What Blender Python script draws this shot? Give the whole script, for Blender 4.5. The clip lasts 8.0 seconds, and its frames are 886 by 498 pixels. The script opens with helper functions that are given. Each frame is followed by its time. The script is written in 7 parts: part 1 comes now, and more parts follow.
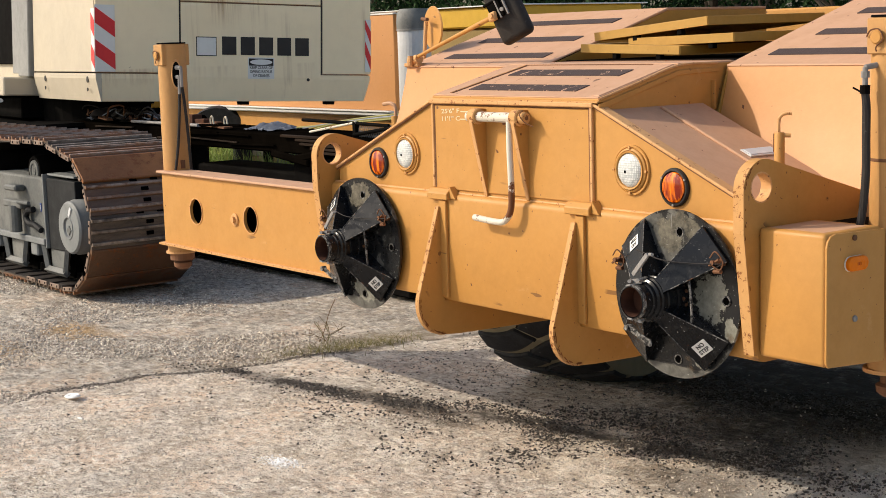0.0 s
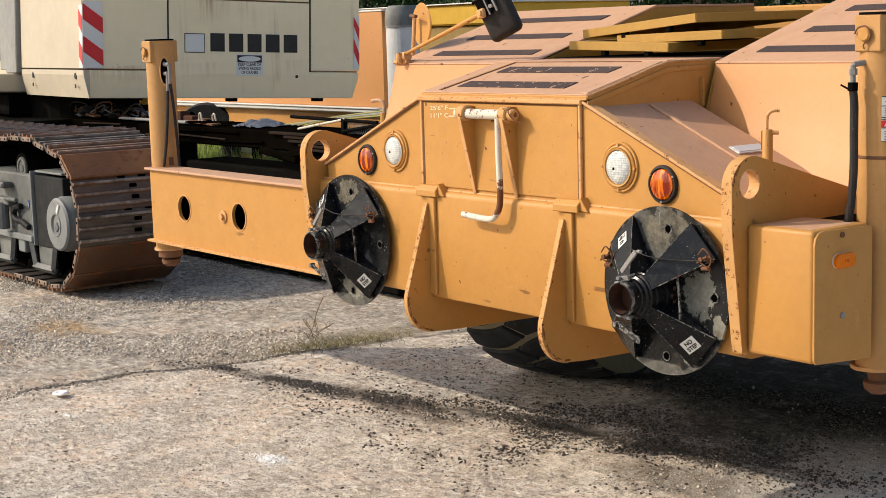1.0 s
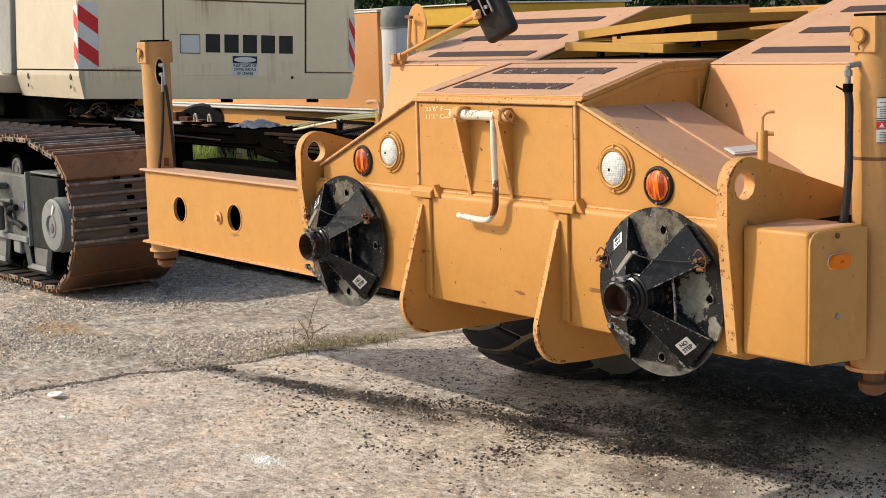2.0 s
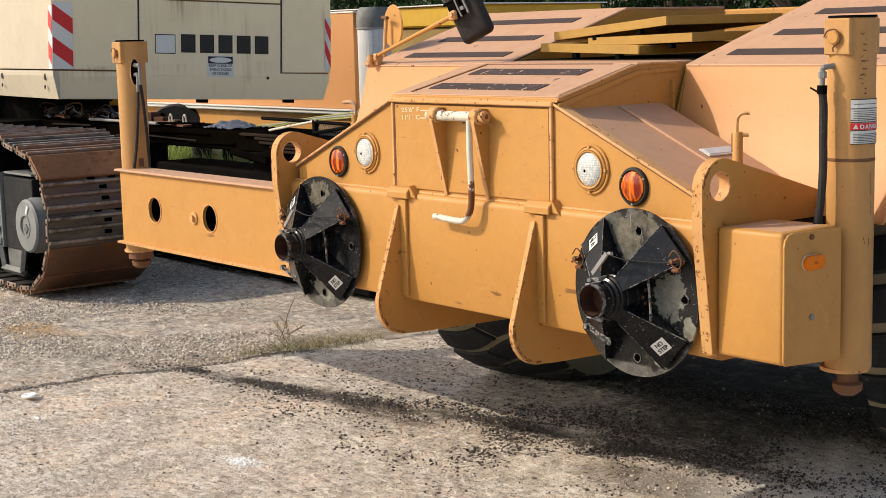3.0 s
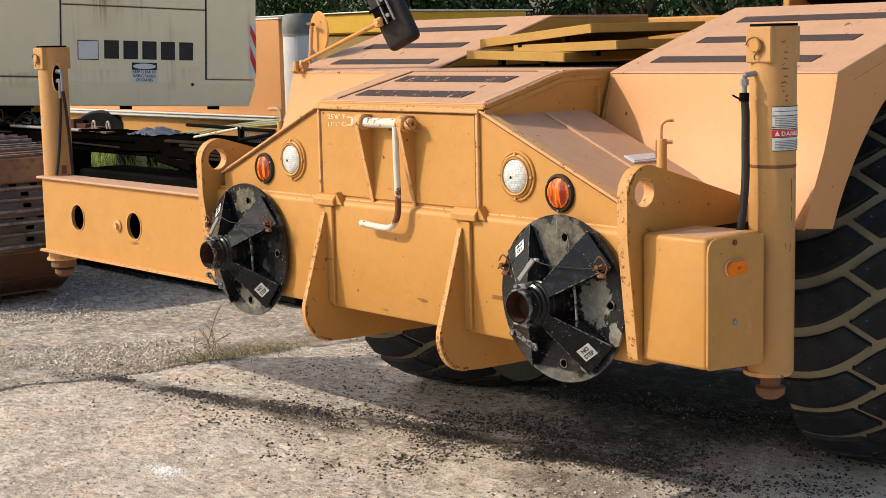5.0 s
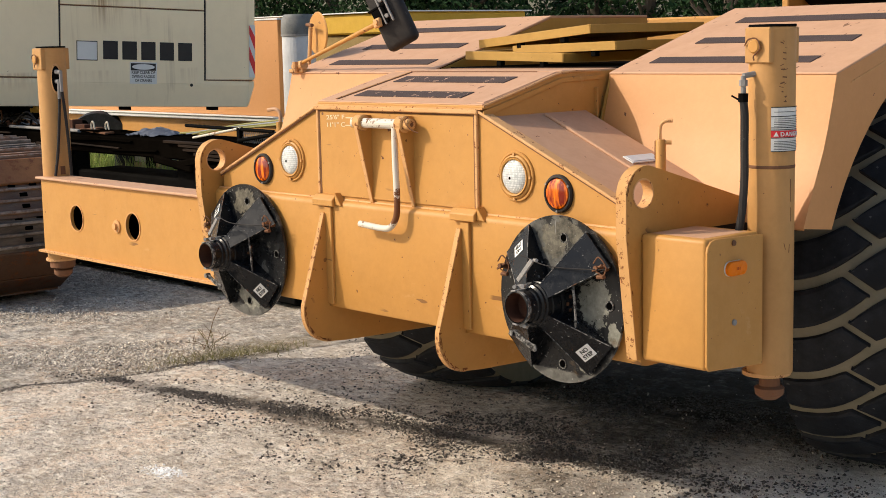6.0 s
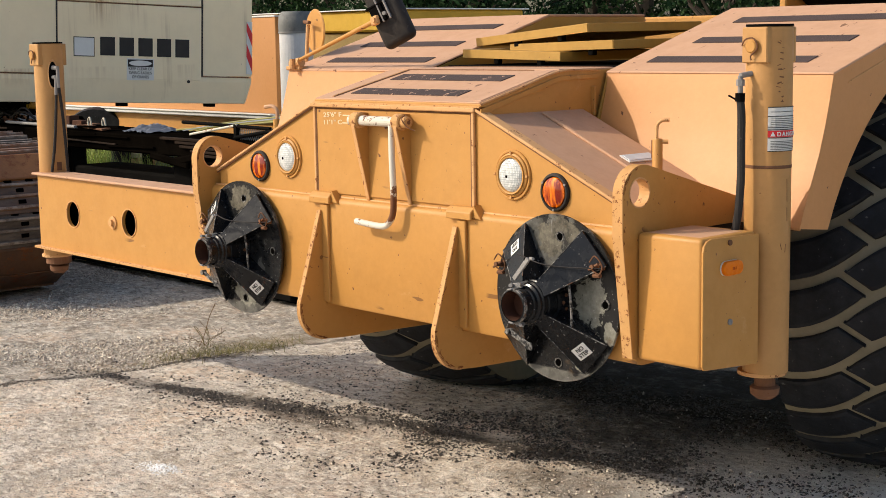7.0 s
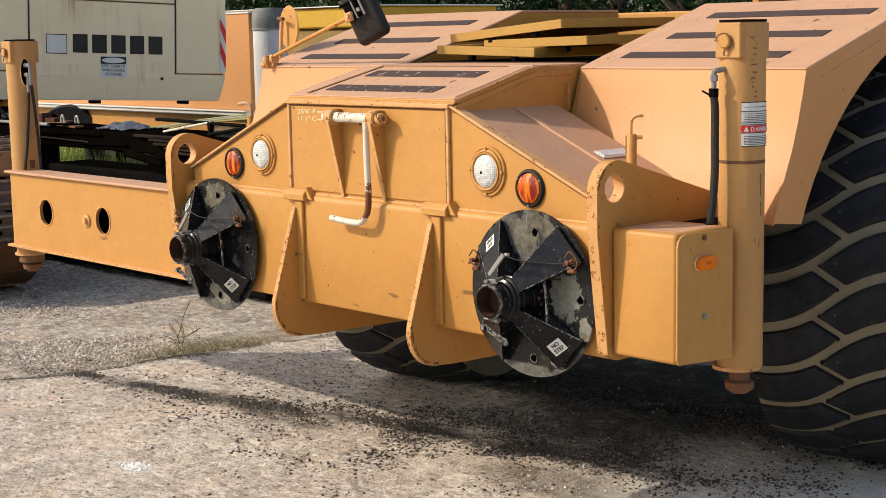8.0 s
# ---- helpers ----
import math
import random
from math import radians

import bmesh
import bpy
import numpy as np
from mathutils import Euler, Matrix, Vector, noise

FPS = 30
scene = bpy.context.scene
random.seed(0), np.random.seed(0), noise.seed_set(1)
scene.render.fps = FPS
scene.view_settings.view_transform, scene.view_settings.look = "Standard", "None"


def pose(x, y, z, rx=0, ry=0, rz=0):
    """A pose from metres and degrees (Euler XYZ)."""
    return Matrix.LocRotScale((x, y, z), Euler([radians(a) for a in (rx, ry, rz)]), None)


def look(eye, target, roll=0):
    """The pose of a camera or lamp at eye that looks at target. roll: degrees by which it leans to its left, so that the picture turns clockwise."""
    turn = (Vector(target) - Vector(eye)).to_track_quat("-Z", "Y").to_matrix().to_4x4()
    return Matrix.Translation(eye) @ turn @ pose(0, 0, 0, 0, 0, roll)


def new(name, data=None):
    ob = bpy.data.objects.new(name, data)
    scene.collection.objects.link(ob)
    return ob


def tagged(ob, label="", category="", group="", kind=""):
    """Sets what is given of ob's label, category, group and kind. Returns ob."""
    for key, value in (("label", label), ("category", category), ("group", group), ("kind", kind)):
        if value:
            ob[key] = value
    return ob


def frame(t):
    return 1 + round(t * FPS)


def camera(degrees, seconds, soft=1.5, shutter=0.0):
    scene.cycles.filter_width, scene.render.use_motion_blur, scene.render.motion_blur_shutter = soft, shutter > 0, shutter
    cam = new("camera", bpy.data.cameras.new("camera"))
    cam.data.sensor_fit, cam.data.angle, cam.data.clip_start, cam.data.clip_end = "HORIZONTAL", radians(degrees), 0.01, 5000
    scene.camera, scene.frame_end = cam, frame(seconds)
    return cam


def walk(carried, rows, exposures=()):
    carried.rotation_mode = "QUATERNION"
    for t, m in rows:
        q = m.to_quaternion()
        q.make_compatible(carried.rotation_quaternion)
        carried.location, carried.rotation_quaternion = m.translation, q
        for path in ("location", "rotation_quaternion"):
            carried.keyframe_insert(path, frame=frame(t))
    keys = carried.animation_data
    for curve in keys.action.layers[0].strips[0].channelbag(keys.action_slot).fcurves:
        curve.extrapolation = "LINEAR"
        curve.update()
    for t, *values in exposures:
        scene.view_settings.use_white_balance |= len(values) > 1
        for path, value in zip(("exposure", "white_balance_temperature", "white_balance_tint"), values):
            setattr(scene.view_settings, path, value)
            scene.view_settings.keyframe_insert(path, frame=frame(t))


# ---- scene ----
cam = camera(33.5, 8.0, soft=0.6)
EYE = (4.736, -3.950, 1.872)
PAN = [  # seconds, tilt, lean, turn
    (0.0, 81.895, 1.698, 52.618), (0.5, 81.818, 1.671, 52.461), (1.0, 81.764, 1.630, 52.180),
    (2.5, 81.848, 1.574, 51.782), (3.0, 81.806, 1.436, 51.080), (3.5, 81.791, 1.332, 50.112),
    (4.0, 81.815, 1.287, 49.195), (4.5, 81.947, 1.229, 48.308), (6.0, 82.026, 1.248, 48.188),
    (6.5, 81.913, 1.057, 48.164), (7.0, 81.948, 0.928, 48.087), (7.5, 81.928, 0.975, 47.529),
    (8.0, 81.787, 1.073, 47.089),
]
walk(cam, [(t, pose(*EYE, a, b, c)) for t, a, b, c in PAN], exposures=[(0.0, 0.17), (8.0, 0.17)])

# ---------------------------------------------------------------- light
SUN_FROM = Vector((-0.88, -1.0, 0.92)).normalized()
world = bpy.data.worlds.new("sky")
scene.world = world
world.use_nodes = True
wt = world.node_tree
sky = wt.nodes.new("ShaderNodeTexSky")
sky.sky_type, sky.sun_disc = "NISHITA", False
sky.sun_elevation = math.asin(SUN_FROM.z)
sky.sun_rotation = math.atan2(SUN_FROM.x, SUN_FROM.y)
sky.dust_density, sky.air_density = 3.0, 1.2
wt.links.new(sky.outputs[0], wt.nodes["Background"].inputs[0])
wt.nodes["Background"].inputs[1].default_value = 0.15
sun_data = bpy.data.lights.new("sun", "SUN")
sun_data.energy, sun_data.angle, sun_data.color = 3.25, radians(0.8), (1.0, 0.87, 0.70)
sun_lamp = new("sun", sun_data)
sun_lamp.matrix_world = look(SUN_FROM * 30, (0, 0, 0))


# ---------------------------------------------------------------- materials
class Nodes:
    """A short way to write node trees."""

    def __init__(self, name):
        self.mat = bpy.data.materials.new(name)
        self.mat.use_nodes = True
        self.t = self.mat.node_tree
        self.bsdf = self.t.nodes["Principled BSDF"]
        self.co = self.t.nodes.new("ShaderNodeTexCoord").outputs["Object"]

    def add(self, kind, **inputs):
        n = self.t.nodes.new(kind)
        for key, value in inputs.items():
            self.put(n.inputs[key.replace("_", " ")], value)
        return n

    def put(self, socket, value):
        if isinstance(value, bpy.types.NodeSocket):
            self.t.links.new(value, socket)
        elif socket.type == "RGBA" and len(value) == 3:
            socket.default_value = (*value, 1)
        else:
            socket.default_value = value

    def noise(self, scale, detail=4.0, rough=0.6, co=None, stretch=None):
        n = self.add("ShaderNodeTexNoise", Scale=scale, Detail=detail, Roughness=rough)
        v = co if co is not None else self.co
        if stretch:
            m = self.add("ShaderNodeMapping", Vector=v, Scale=stretch)
            v = m.outputs[0]
        self.put(n.inputs["Vector"], v)
        return n.outputs["Fac"]

    def ramp(self, value, lo, hi, a=0.0, b=1.0):
        n = self.add("ShaderNodeMapRange", Value=value)
        for key, x in zip(("From Min", "From Max", "To Min", "To Max"), (lo, hi, a, b)):
            self.put(n.inputs[key], x)
        return n.outputs[0]

    def math(self, op, a, b=0.0):
        n = self.t.nodes.new("ShaderNodeMath")
        n.operation = op
        self.put(n.inputs[0], a), self.put(n.inputs[1], b)
        return n.outputs[0]

    def mix(self, fac, a, b):
        n = self.t.nodes.new("ShaderNodeMix")
        n.data_type = "RGBA"
        self.put(n.inputs[0], fac), self.put(n.inputs[6], a), self.put(n.inputs[7], b)
        return n.outputs[2]

    def bump(self, height, strength=0.3, distance=0.004):
        n = self.add("ShaderNodeBump", Height=height, Strength=strength, Distance=distance)
        self.put(self.bsdf.inputs["Normal"], n.outputs[0])

    def done(self, color, rough, metal=0.0, spec=None):
        self.put(self.bsdf.inputs["Base Color"], color)
        self.put(self.bsdf.inputs["Roughness"], rough)
        self.put(self.bsdf.inputs["Metallic"], metal)
        if spec is not None:
            self.bsdf.inputs["Specular IOR Level"].default_value = spec
        return self.mat


def painted(name, base, worn, rust=0.0, rough=0.42, grime=0.35, streak=False, spots=0.0, spec=0.4, rust_scale=11, uneven=0.3, scratch=False, nicks=False):
    """Weathered paint: broad fading, fine mottling, rain streaks, chips that show rust."""
    n = Nodes(name)
    big = n.noise(1.7, 5)
    fine = n.noise(38, 6, 0.7)
    c = n.mix(n.ramp(big, 0.35, 0.7), base, worn)
    dust = n.noise(7.0, 6, 0.7)
    c = n.mix(n.ramp(dust, 0.45, 0.8, 0, grime), c, tuple(0.55 * x for x in base))
    c = n.mix(n.ramp(fine, 0.4, 0.75, 0, 0.22), c, tuple(min(1, 1.25 * x) for x in worn))
    if streak:
        drip = n.noise(13.0, 4, 0.6, stretch=(1.0, 1.0, 0.04))
        c = n.mix(n.math("MULTIPLY", n.ramp(drip, 0.56, 0.74, 0, 0.75), n.ramp(n.noise(1.3, 3), 0.42, 0.62)), c, (0.30, 0.17, 0.07))
    if spots:
        chip = n.noise(24, 3, 0.5)
        c = n.mix(n.ramp(chip, 0.745 - spots, 0.765 - spots), c, (0.13, 0.05, 0.02))
    if rust:
        r = n.noise(rust_scale, 8, 0.75)
        c = n.mix(n.ramp(r, 0.735 - rust, 0.765 - rust), c, (0.17, 0.050, 0.010))
    if scratch:
        line = n.noise(30, 2, 0.4, stretch=(1.0, 0.25, 1.0))
        c = n.mix(n.math("MULTIPLY", n.ramp(line, 0.70, 0.715), n.ramp(n.noise(3, 3), 0.45, 0.6)), c, (0.14, 0.06, 0.025))
    if nicks:
        line = n.noise(21, 2, 0.4, stretch=(0.16, 1.0, 1.0))
        c = n.mix(n.math("MULTIPLY", n.ramp(line, 0.705, 0.715), n.ramp(n.noise(3.3, 3), 0.50, 0.58, 0, 0.8)), c, (0.16, 0.07, 0.025))
        c = n.mix(n.ramp(n.noise(60, 2, 0.5), 0.735, 0.75, 0, 0.85), c, (0.12, 0.05, 0.02))
        scuff = n.noise(8, 6, 0.75, stretch=(0.5, 1.0, 1.3))
        c = n.mix(n.ramp(scuff, 0.63, 0.72, 0, 0.35), c, (0.60, 0.37, 0.17))
    n.bump(n.math("ADD", n.math("MULTIPLY", n.noise(120, 3), 0.3), n.math("MULTIPLY", n.noise(4, 3), 0.35)), 0.12, 0.01)
    return n.done(c, n.ramp(dust, 0.3, 0.8, rough, min(0.9, rough + uneven)), spec=spec)


M_TAN = painted("tan_paint", (0.470, 0.228, 0.052), (0.488, 0.246, 0.062), spots=0.02, grime=0.22, nicks=True)
M_FENDER = painted("tan_paint_bleached", (0.535, 0.250, 0.084), (0.555, 0.268, 0.100), spots=0.01, grime=0.06, rough=0.5, uneven=0.05)
M_TAN_TOP = painted("tan_paint_faded", (0.526, 0.304, 0.176), (0.500, 0.293, 0.180), rough=0.55, grime=0.25, spots=0.03, scratch=True)
M_TAN_EDGE = painted("tan_paint_rusty_edge", (0.558, 0.288, 0.102), (0.614, 0.353, 0.158), rust=0.150, rough=0.55, rust_scale=34)
M_RUST_EDGE = painted("chipped_rusty_edge", (0.570, 0.314, 0.114), (0.503, 0.266, 0.095), rust=0.175, rough=0.65, rust_scale=42)
M_JACK = painted("tan_paint_run_down", (0.451, 0.238, 0.077), (0.480, 0.257, 0.091), spots=0.02, grime=0.3, streak=True)
M_OCHRE = painted("ochre_paint", (0.381, 0.214, 0.039), (0.428, 0.251, 0.056), spots=0.02)


def streaked_cream():
    """Cream paint with rust running down from the panel seams, its base brightened for the shaded face."""
    n = Nodes("cream_paint")
    sep = n.add("ShaderNodeSeparateXYZ", Vector=n.co)
    y, z = sep.outputs[1], sep.outputs[2]
    c = n.mix(n.ramp(n.noise(1.7, 5), 0.35, 0.7), (0.92, 0.785, 0.535), (0.88, 0.745, 0.50))
    c = n.mix(n.ramp(n.noise(7, 6, 0.7), 0.45, 0.8, 0, 0.12), c, (0.5, 0.42, 0.28))
    drip = n.noise(17.0, 4, 0.6, stretch=(1.0, 1.0, 0.02))
    faint = n.math("MULTIPLY", n.ramp(drip, 0.56, 0.74, 0, 0.45), n.ramp(n.noise(1.3, 3), 0.42, 0.62))
    c = n.mix(faint, c, (0.36, 0.22, 0.09))
    upper = n.math("MULTIPLY", n.ramp(z, 2.02, 2.33), n.math("MULTIPLY", n.ramp(y, 2.95, 3.15), n.ramp(y, 3.55, 3.75, 1, 0)))
    lower = n.math("MULTIPLY", n.ramp(z, 1.50, 1.655), n.ramp(z, 1.67, 1.69, 0.35, 0))
    run = n.math("MULTIPLY", n.math("MAXIMUM", upper, lower), n.ramp(n.noise(1.6, 2, 0.5, stretch=(1, 1, 0.1)), 0.44, 0.56))
    run = n.math("MULTIPLY", run, n.ramp(n.noise(34.0, 4, 0.6, stretch=(1.0, 1.0, 0.03)), 0.42, 0.62, 0.1, 1.0))
    c = n.mix(run, c, (0.33, 0.16, 0.05))
    c = n.mix(n.ramp(n.noise(19, 5, 0.6), 0.73, 0.75), c, (0.16, 0.07, 0.03))
    n.bump(n.noise(6, 3), 0.1, 0.01)
    return n.done(c, 0.5, spec=0.35)


M_BEIGE = streaked_cream()
# lit copy of M_BEIGE's cream, toned down where the sun strikes
M_CREAM = painted("cream_paint_lit_side", (0.52, 0.462, 0.355), (0.47, 0.42, 0.33), grime=0.15)


def chipped_gloss():
    """Blue-black gloss with pale pinholes, drag marks and a few rusty chips."""
    n = Nodes("black_paint")
    c = n.mix(n.ramp(n.noise(2.1, 5), 0.35, 0.7), (0.0040, 0.0048, 0.0062), (0.009, 0.0105, 0.0135))
    c = n.mix(n.ramp(n.noise(19, 6, 0.7), 0.56, 0.72, 0, 0.5), c, (0.045, 0.045, 0.044))
    drag = n.noise(40, 3, 0.5, stretch=(0.35, 1.0, 1.0))
    c = n.mix(n.math("MULTIPLY", n.ramp(drag, 0.66, 0.69), n.ramp(n.noise(6, 3), 0.45, 0.6, 0, 0.6)), c, (0.26, 0.26, 0.25))
    c = n.mix(n.ramp(n.noise(95, 2, 0.5), 0.715, 0.735, 0, 0.85), c, (0.42, 0.41, 0.39))
    c = n.mix(n.ramp(n.noise(26, 3, 0.5), 0.715, 0.735, 0, 0.9), c, (0.13, 0.05, 0.02))
    n.bump(n.math("ADD", n.math("MULTIPLY", n.noise(110, 3), 0.3), n.noise(9, 4)), 0.16, 0.01)
    return n.done(c, n.ramp(n.noise(11, 6, 0.7), 0.35, 0.75, 0.18, 0.42), spec=0.24)


M_BLACK = chipped_gloss()


def scuffed_black():
    """Glossy black over grey primer: sharp worn-through patches, a bare lower rim, fine scratches."""
    n = Nodes("scuffed_black_paint")
    at = n.add("ShaderNodeSeparateXYZ", Vector=n.co)
    x, z = at.outputs[0], at.outputs[2]
    torn = n.ramp(n.noise(13, 7, 0.72), 0.3, 0.7, -0.55, 0.55)

    def peel(cx, cz, rx, rz):
        """Where the black has come off in one ragged sheet."""
        dx, dz = n.math("DIVIDE", n.math("SUBTRACT", x, cx), rx), n.math("DIVIDE", n.math("SUBTRACT", z, cz), rz)
        d = n.math("SQRT", n.math("ADD", n.math("MULTIPLY", dx, dx), n.math("MULTIPLY", dz, dz)))
        return n.ramp(n.math("ADD", d, torn), 0.86, 0.93, 1.0, 0.0)

    patch, fine = n.noise(7, 6, 0.62), n.noise(55, 5, 0.7)
    c = n.mix(n.ramp(n.noise(3, 3), 0.35, 0.7), (0.006, 0.007, 0.0085), (0.020, 0.020, 0.020))
    bare = n.math("ADD", patch, n.math("ADD", n.ramp(z, 0.650, 0.668, 0.30, 0.0), n.ramp(n.noise(2.3, 3), 0.45, 0.62, -0.07, 0.03)))
    grey = n.mix(n.ramp(n.noise(22, 5, 0.7), 0.3, 0.7), (0.035, 0.033, 0.028), (0.150, 0.148, 0.135))
    c = n.mix(n.ramp(bare, 0.585, 0.610, 0, 0.92), c, grey)
    primer = n.mix(n.ramp(n.noise(30, 5, 0.7), 0.35, 0.7), (0.15, 0.15, 0.125), (0.27, 0.265, 0.225))
    for spot in ((1.193, 0.932, 0.070, 0.105), (1.277, 0.825, 0.030, 0.055), (1.138, 0.684, 0.035, 0.022), (-1.02, 0.700, 0.11, 0.045)):
        c = n.mix(peel(*spot), c, primer)
    old = n.math("MAXIMUM", peel(1.0, 1.15, 0.085, 0.075), n.math("MAXIMUM", peel(1.095, 1.166, 0.05, 0.04), peel(-1.03, 1.15, 0.085, 0.065)))
    c = n.mix(old, c, n.mix(n.ramp(n.noise(24, 6, 0.75), 0.35, 0.65), (0.040, 0.037, 0.030), (0.165, 0.150, 0.115)))
    c = n.mix(n.ramp(fine, 0.66, 0.69, 0, 0.75), c, (0.34, 0.34, 0.33))
    c = n.mix(n.ramp(n.noise(46, 3, 0.5, stretch=(1.0, 1.0, 0.12)), 0.69, 0.72, 0, 0.5), c, (0.3, 0.3, 0.29))
    c = n.mix(n.ramp(n.noise(9, 5, 0.7), 0.62, 0.70, 0, 0.7), c, (0.10, 0.065, 0.035))
    c = n.mix(n.ramp(n.noise(120, 2, 0.5), 0.72, 0.74, 0, 0.8), c, (0.42, 0.41, 0.39))
    n.bump(patch, 0.3, 0.005)
    return n.done(c, n.ramp(bare, 0.5, 0.62, 0.22, 0.5), spec=0.3)


M_PAD = scuffed_black()


def chipped_black():
    n = Nodes("worn_black_edge")
    c = n.mix(n.ramp(n.noise(52, 7, 0.75), 0.46, 0.60), (0.010, 0.011, 0.013), (0.30, 0.29, 0.27))
    c = n.mix(n.ramp(n.noise(17, 4), 0.62, 0.68), c, (0.13, 0.06, 0.03))
    return n.done(c, 0.5, spec=0.2)


M_SCUFF = chipped_black()
M_PALE_GREY = painted("pale_grey_paint", (0.22, 0.225, 0.22), (0.27, 0.275, 0.27), rough=0.5)
M_SLATE = painted("slate_paint", (0.014, 0.016, 0.018), (0.022, 0.024, 0.027), rough=0.55, grime=0.4, spec=0.15)
M_GREY = painted("grey_paint", (0.075, 0.084, 0.086), (0.20, 0.205, 0.195), rough=0.55, grime=0.75)
# dark steel, taken down to near-black so it also holds deep shade
M_DARK = painted("dark_steel_and_shade", (0.0032, 0.0029, 0.0028), (0.0075, 0.0070, 0.0064), rough=0.7, spec=0.02)
# black for surface discs and slots, painting the dark inside a hole
M_HOLE = painted("hole_darkness", (0.0015, 0.0014, 0.0013), (0.002, 0.002, 0.002), rough=0.95, spec=0.0)
M_STEEL = painted("bare_steel", (0.20, 0.195, 0.19), (0.28, 0.27, 0.26), rough=0.45, rust=0.1)
M_RUST = painted("rusty_steel", (0.13, 0.06, 0.032), (0.20, 0.10, 0.055), rough=0.8, rust=0.1, spec=0.2)
M_CHIP = painted("rust_chip", (0.175, 0.062, 0.020), (0.27, 0.105, 0.036), rough=0.8, grime=0.6, spec=0.2)
M_RUST_DEEP = painted("deep_rust", (0.045, 0.020, 0.014), (0.085, 0.038, 0.023), rough=0.8, rust=0.1, spec=0.15)
M_SHOE = painted("worn_track_steel", (0.16, 0.105, 0.075), (0.25, 0.19, 0.15), rough=0.6, rust=0.12)
M_SILVER = painted("silver_paint", (0.56, 0.58, 0.60), (0.62, 0.64, 0.66), rough=0.4)
M_WHITE = painted("white_paint", (0.66, 0.62, 0.53), (0.60, 0.54, 0.44), rough=0.5, rust=0.15, rust_scale=22)
M_RED = painted("red_film", (0.62, 0.02, 0.028), (0.68, 0.03, 0.035), rough=0.3, grime=0.1)
M_YELLOW = painted("yellow_paint", (0.56, 0.335, 0.02), (0.50, 0.30, 0.025), rough=0.45)
M_DULL_YELLOW = painted("dull_yellow_paint", (0.24, 0.165, 0.05), (0.29, 0.20, 0.07), rough=0.6, grime=0.5)
M_OLIVE = painted("olive_hose", (0.22, 0.21, 0.06), (0.30, 0.28, 0.10), rough=0.5)
# far blacker than timber: the stack's deep shade is in the colour
M_WOOD = painted("weathered_timber_in_shade", (0.0016, 0.0013, 0.0011), (0.0048, 0.0038, 0.0029), rough=0.9, grime=0.5, spec=0.0)
M_CLOTH = painted("grey_tarpaulin", (0.20, 0.225, 0.28), (0.29, 0.32, 0.39), rough=0.8)
M_HUB = painted("hub_grey_paint", (0.165, 0.180, 0.185), (0.21, 0.225, 0.23), rough=0.5, grime=0.45)


def flaking_white():
    """White paint, rusted through round the lower bend of the bar."""
    n = Nodes("flaking_white_paint")
    z = n.add("ShaderNodeSeparateXYZ", Vector=n.co).outputs[2]
    c = n.mix(n.noise(9, 5), (0.70, 0.66, 0.58), (0.58, 0.52, 0.42))
    bend = n.math("MULTIPLY", n.ramp(z, 1.125, 1.15), n.ramp(z, 1.18, 1.38, 1, 0))
    amount = n.math("ADD", n.noise(26, 7, 0.75), n.math("ADD", n.math("MULTIPLY", bend, 0.25), n.ramp(z, 1.50, 1.53, 0.0, 0.055)))
    c = n.mix(n.ramp(amount, 0.605, 0.635), c, (0.15, 0.055, 0.02))
    n.bump(amount, 0.4, 0.003)
    return n.done(c, 0.55, spec=0.3)


def worn_grip(name, bare):
    """Dark non-slip tape, scuffed through to the paint in flakes."""
    n = Nodes(name)
    c = n.mix(n.noise(6, 5), (0.045, 0.033, 0.032), (0.085, 0.06, 0.055))
    c = n.mix(n.ramp(n.noise(240, 2), 0.55, 0.7, 0, 0.4), c, (0.16, 0.12, 0.11))
    c = n.mix(n.ramp(n.noise(23, 7, 0.75), bare, bare + 0.02), c, (0.60, 0.39, 0.26))
    n.bump(n.noise(260, 2), 0.5, 0.003)
    return n.done(c, 0.9, spec=0.2)


M_WORN_WHITE, M_GRIP, M_GRIP_WHOLE = flaking_white(), worn_grip("grip_tape", 0.60), worn_grip("grip_tape_whole", 0.69)
M_LABEL = painted("label_white", (0.72, 0.72, 0.69), (0.66, 0.66, 0.64), rough=0.4, grime=0.08)
M_BADGE = painted("blue_enamel", (0.03, 0.06, 0.22), (0.05, 0.09, 0.28), rough=0.35, grime=0.2)
M_CHALK = painted("rubbed_chalk", (0.74, 0.62, 0.42), (0.66, 0.50, 0.30), rough=0.9, grime=0.3, rust=0.0)
M_INK = painted("black_ink", (0.015, 0.014, 0.014), (0.025, 0.022, 0.02), rough=0.5, grime=0.05)


def rubber(name, base, dust, amount):
    n = Nodes(name)
    d = n.noise(9, 7, 0.7)
    c = n.mix(n.ramp(d, 0.42, 0.75, 0, amount), base, dust)
    spots = n.noise(46, 4, 0.6)
    c = n.mix(n.ramp(spots, 0.66, 0.74, 0, 0.5 * amount), c, (0.2, 0.19, 0.18))
    n.bump(n.noise(60, 5), 0.25, 0.006)
    return n.done(c, 0.62, spec=0.25)


M_RUBBER = rubber("tyre_rubber", (0.0065, 0.0075, 0.0100), (0.025, 0.028, 0.035), 0.8)
M_TYRE_DUST = rubber("tyre_groove_dust", (0.200, 0.172, 0.115), (0.26, 0.225, 0.155), 0.8)
M_HOSE = rubber("hose_rubber", (0.02, 0.018, 0.018), (0.06, 0.05, 0.04), 0.5)


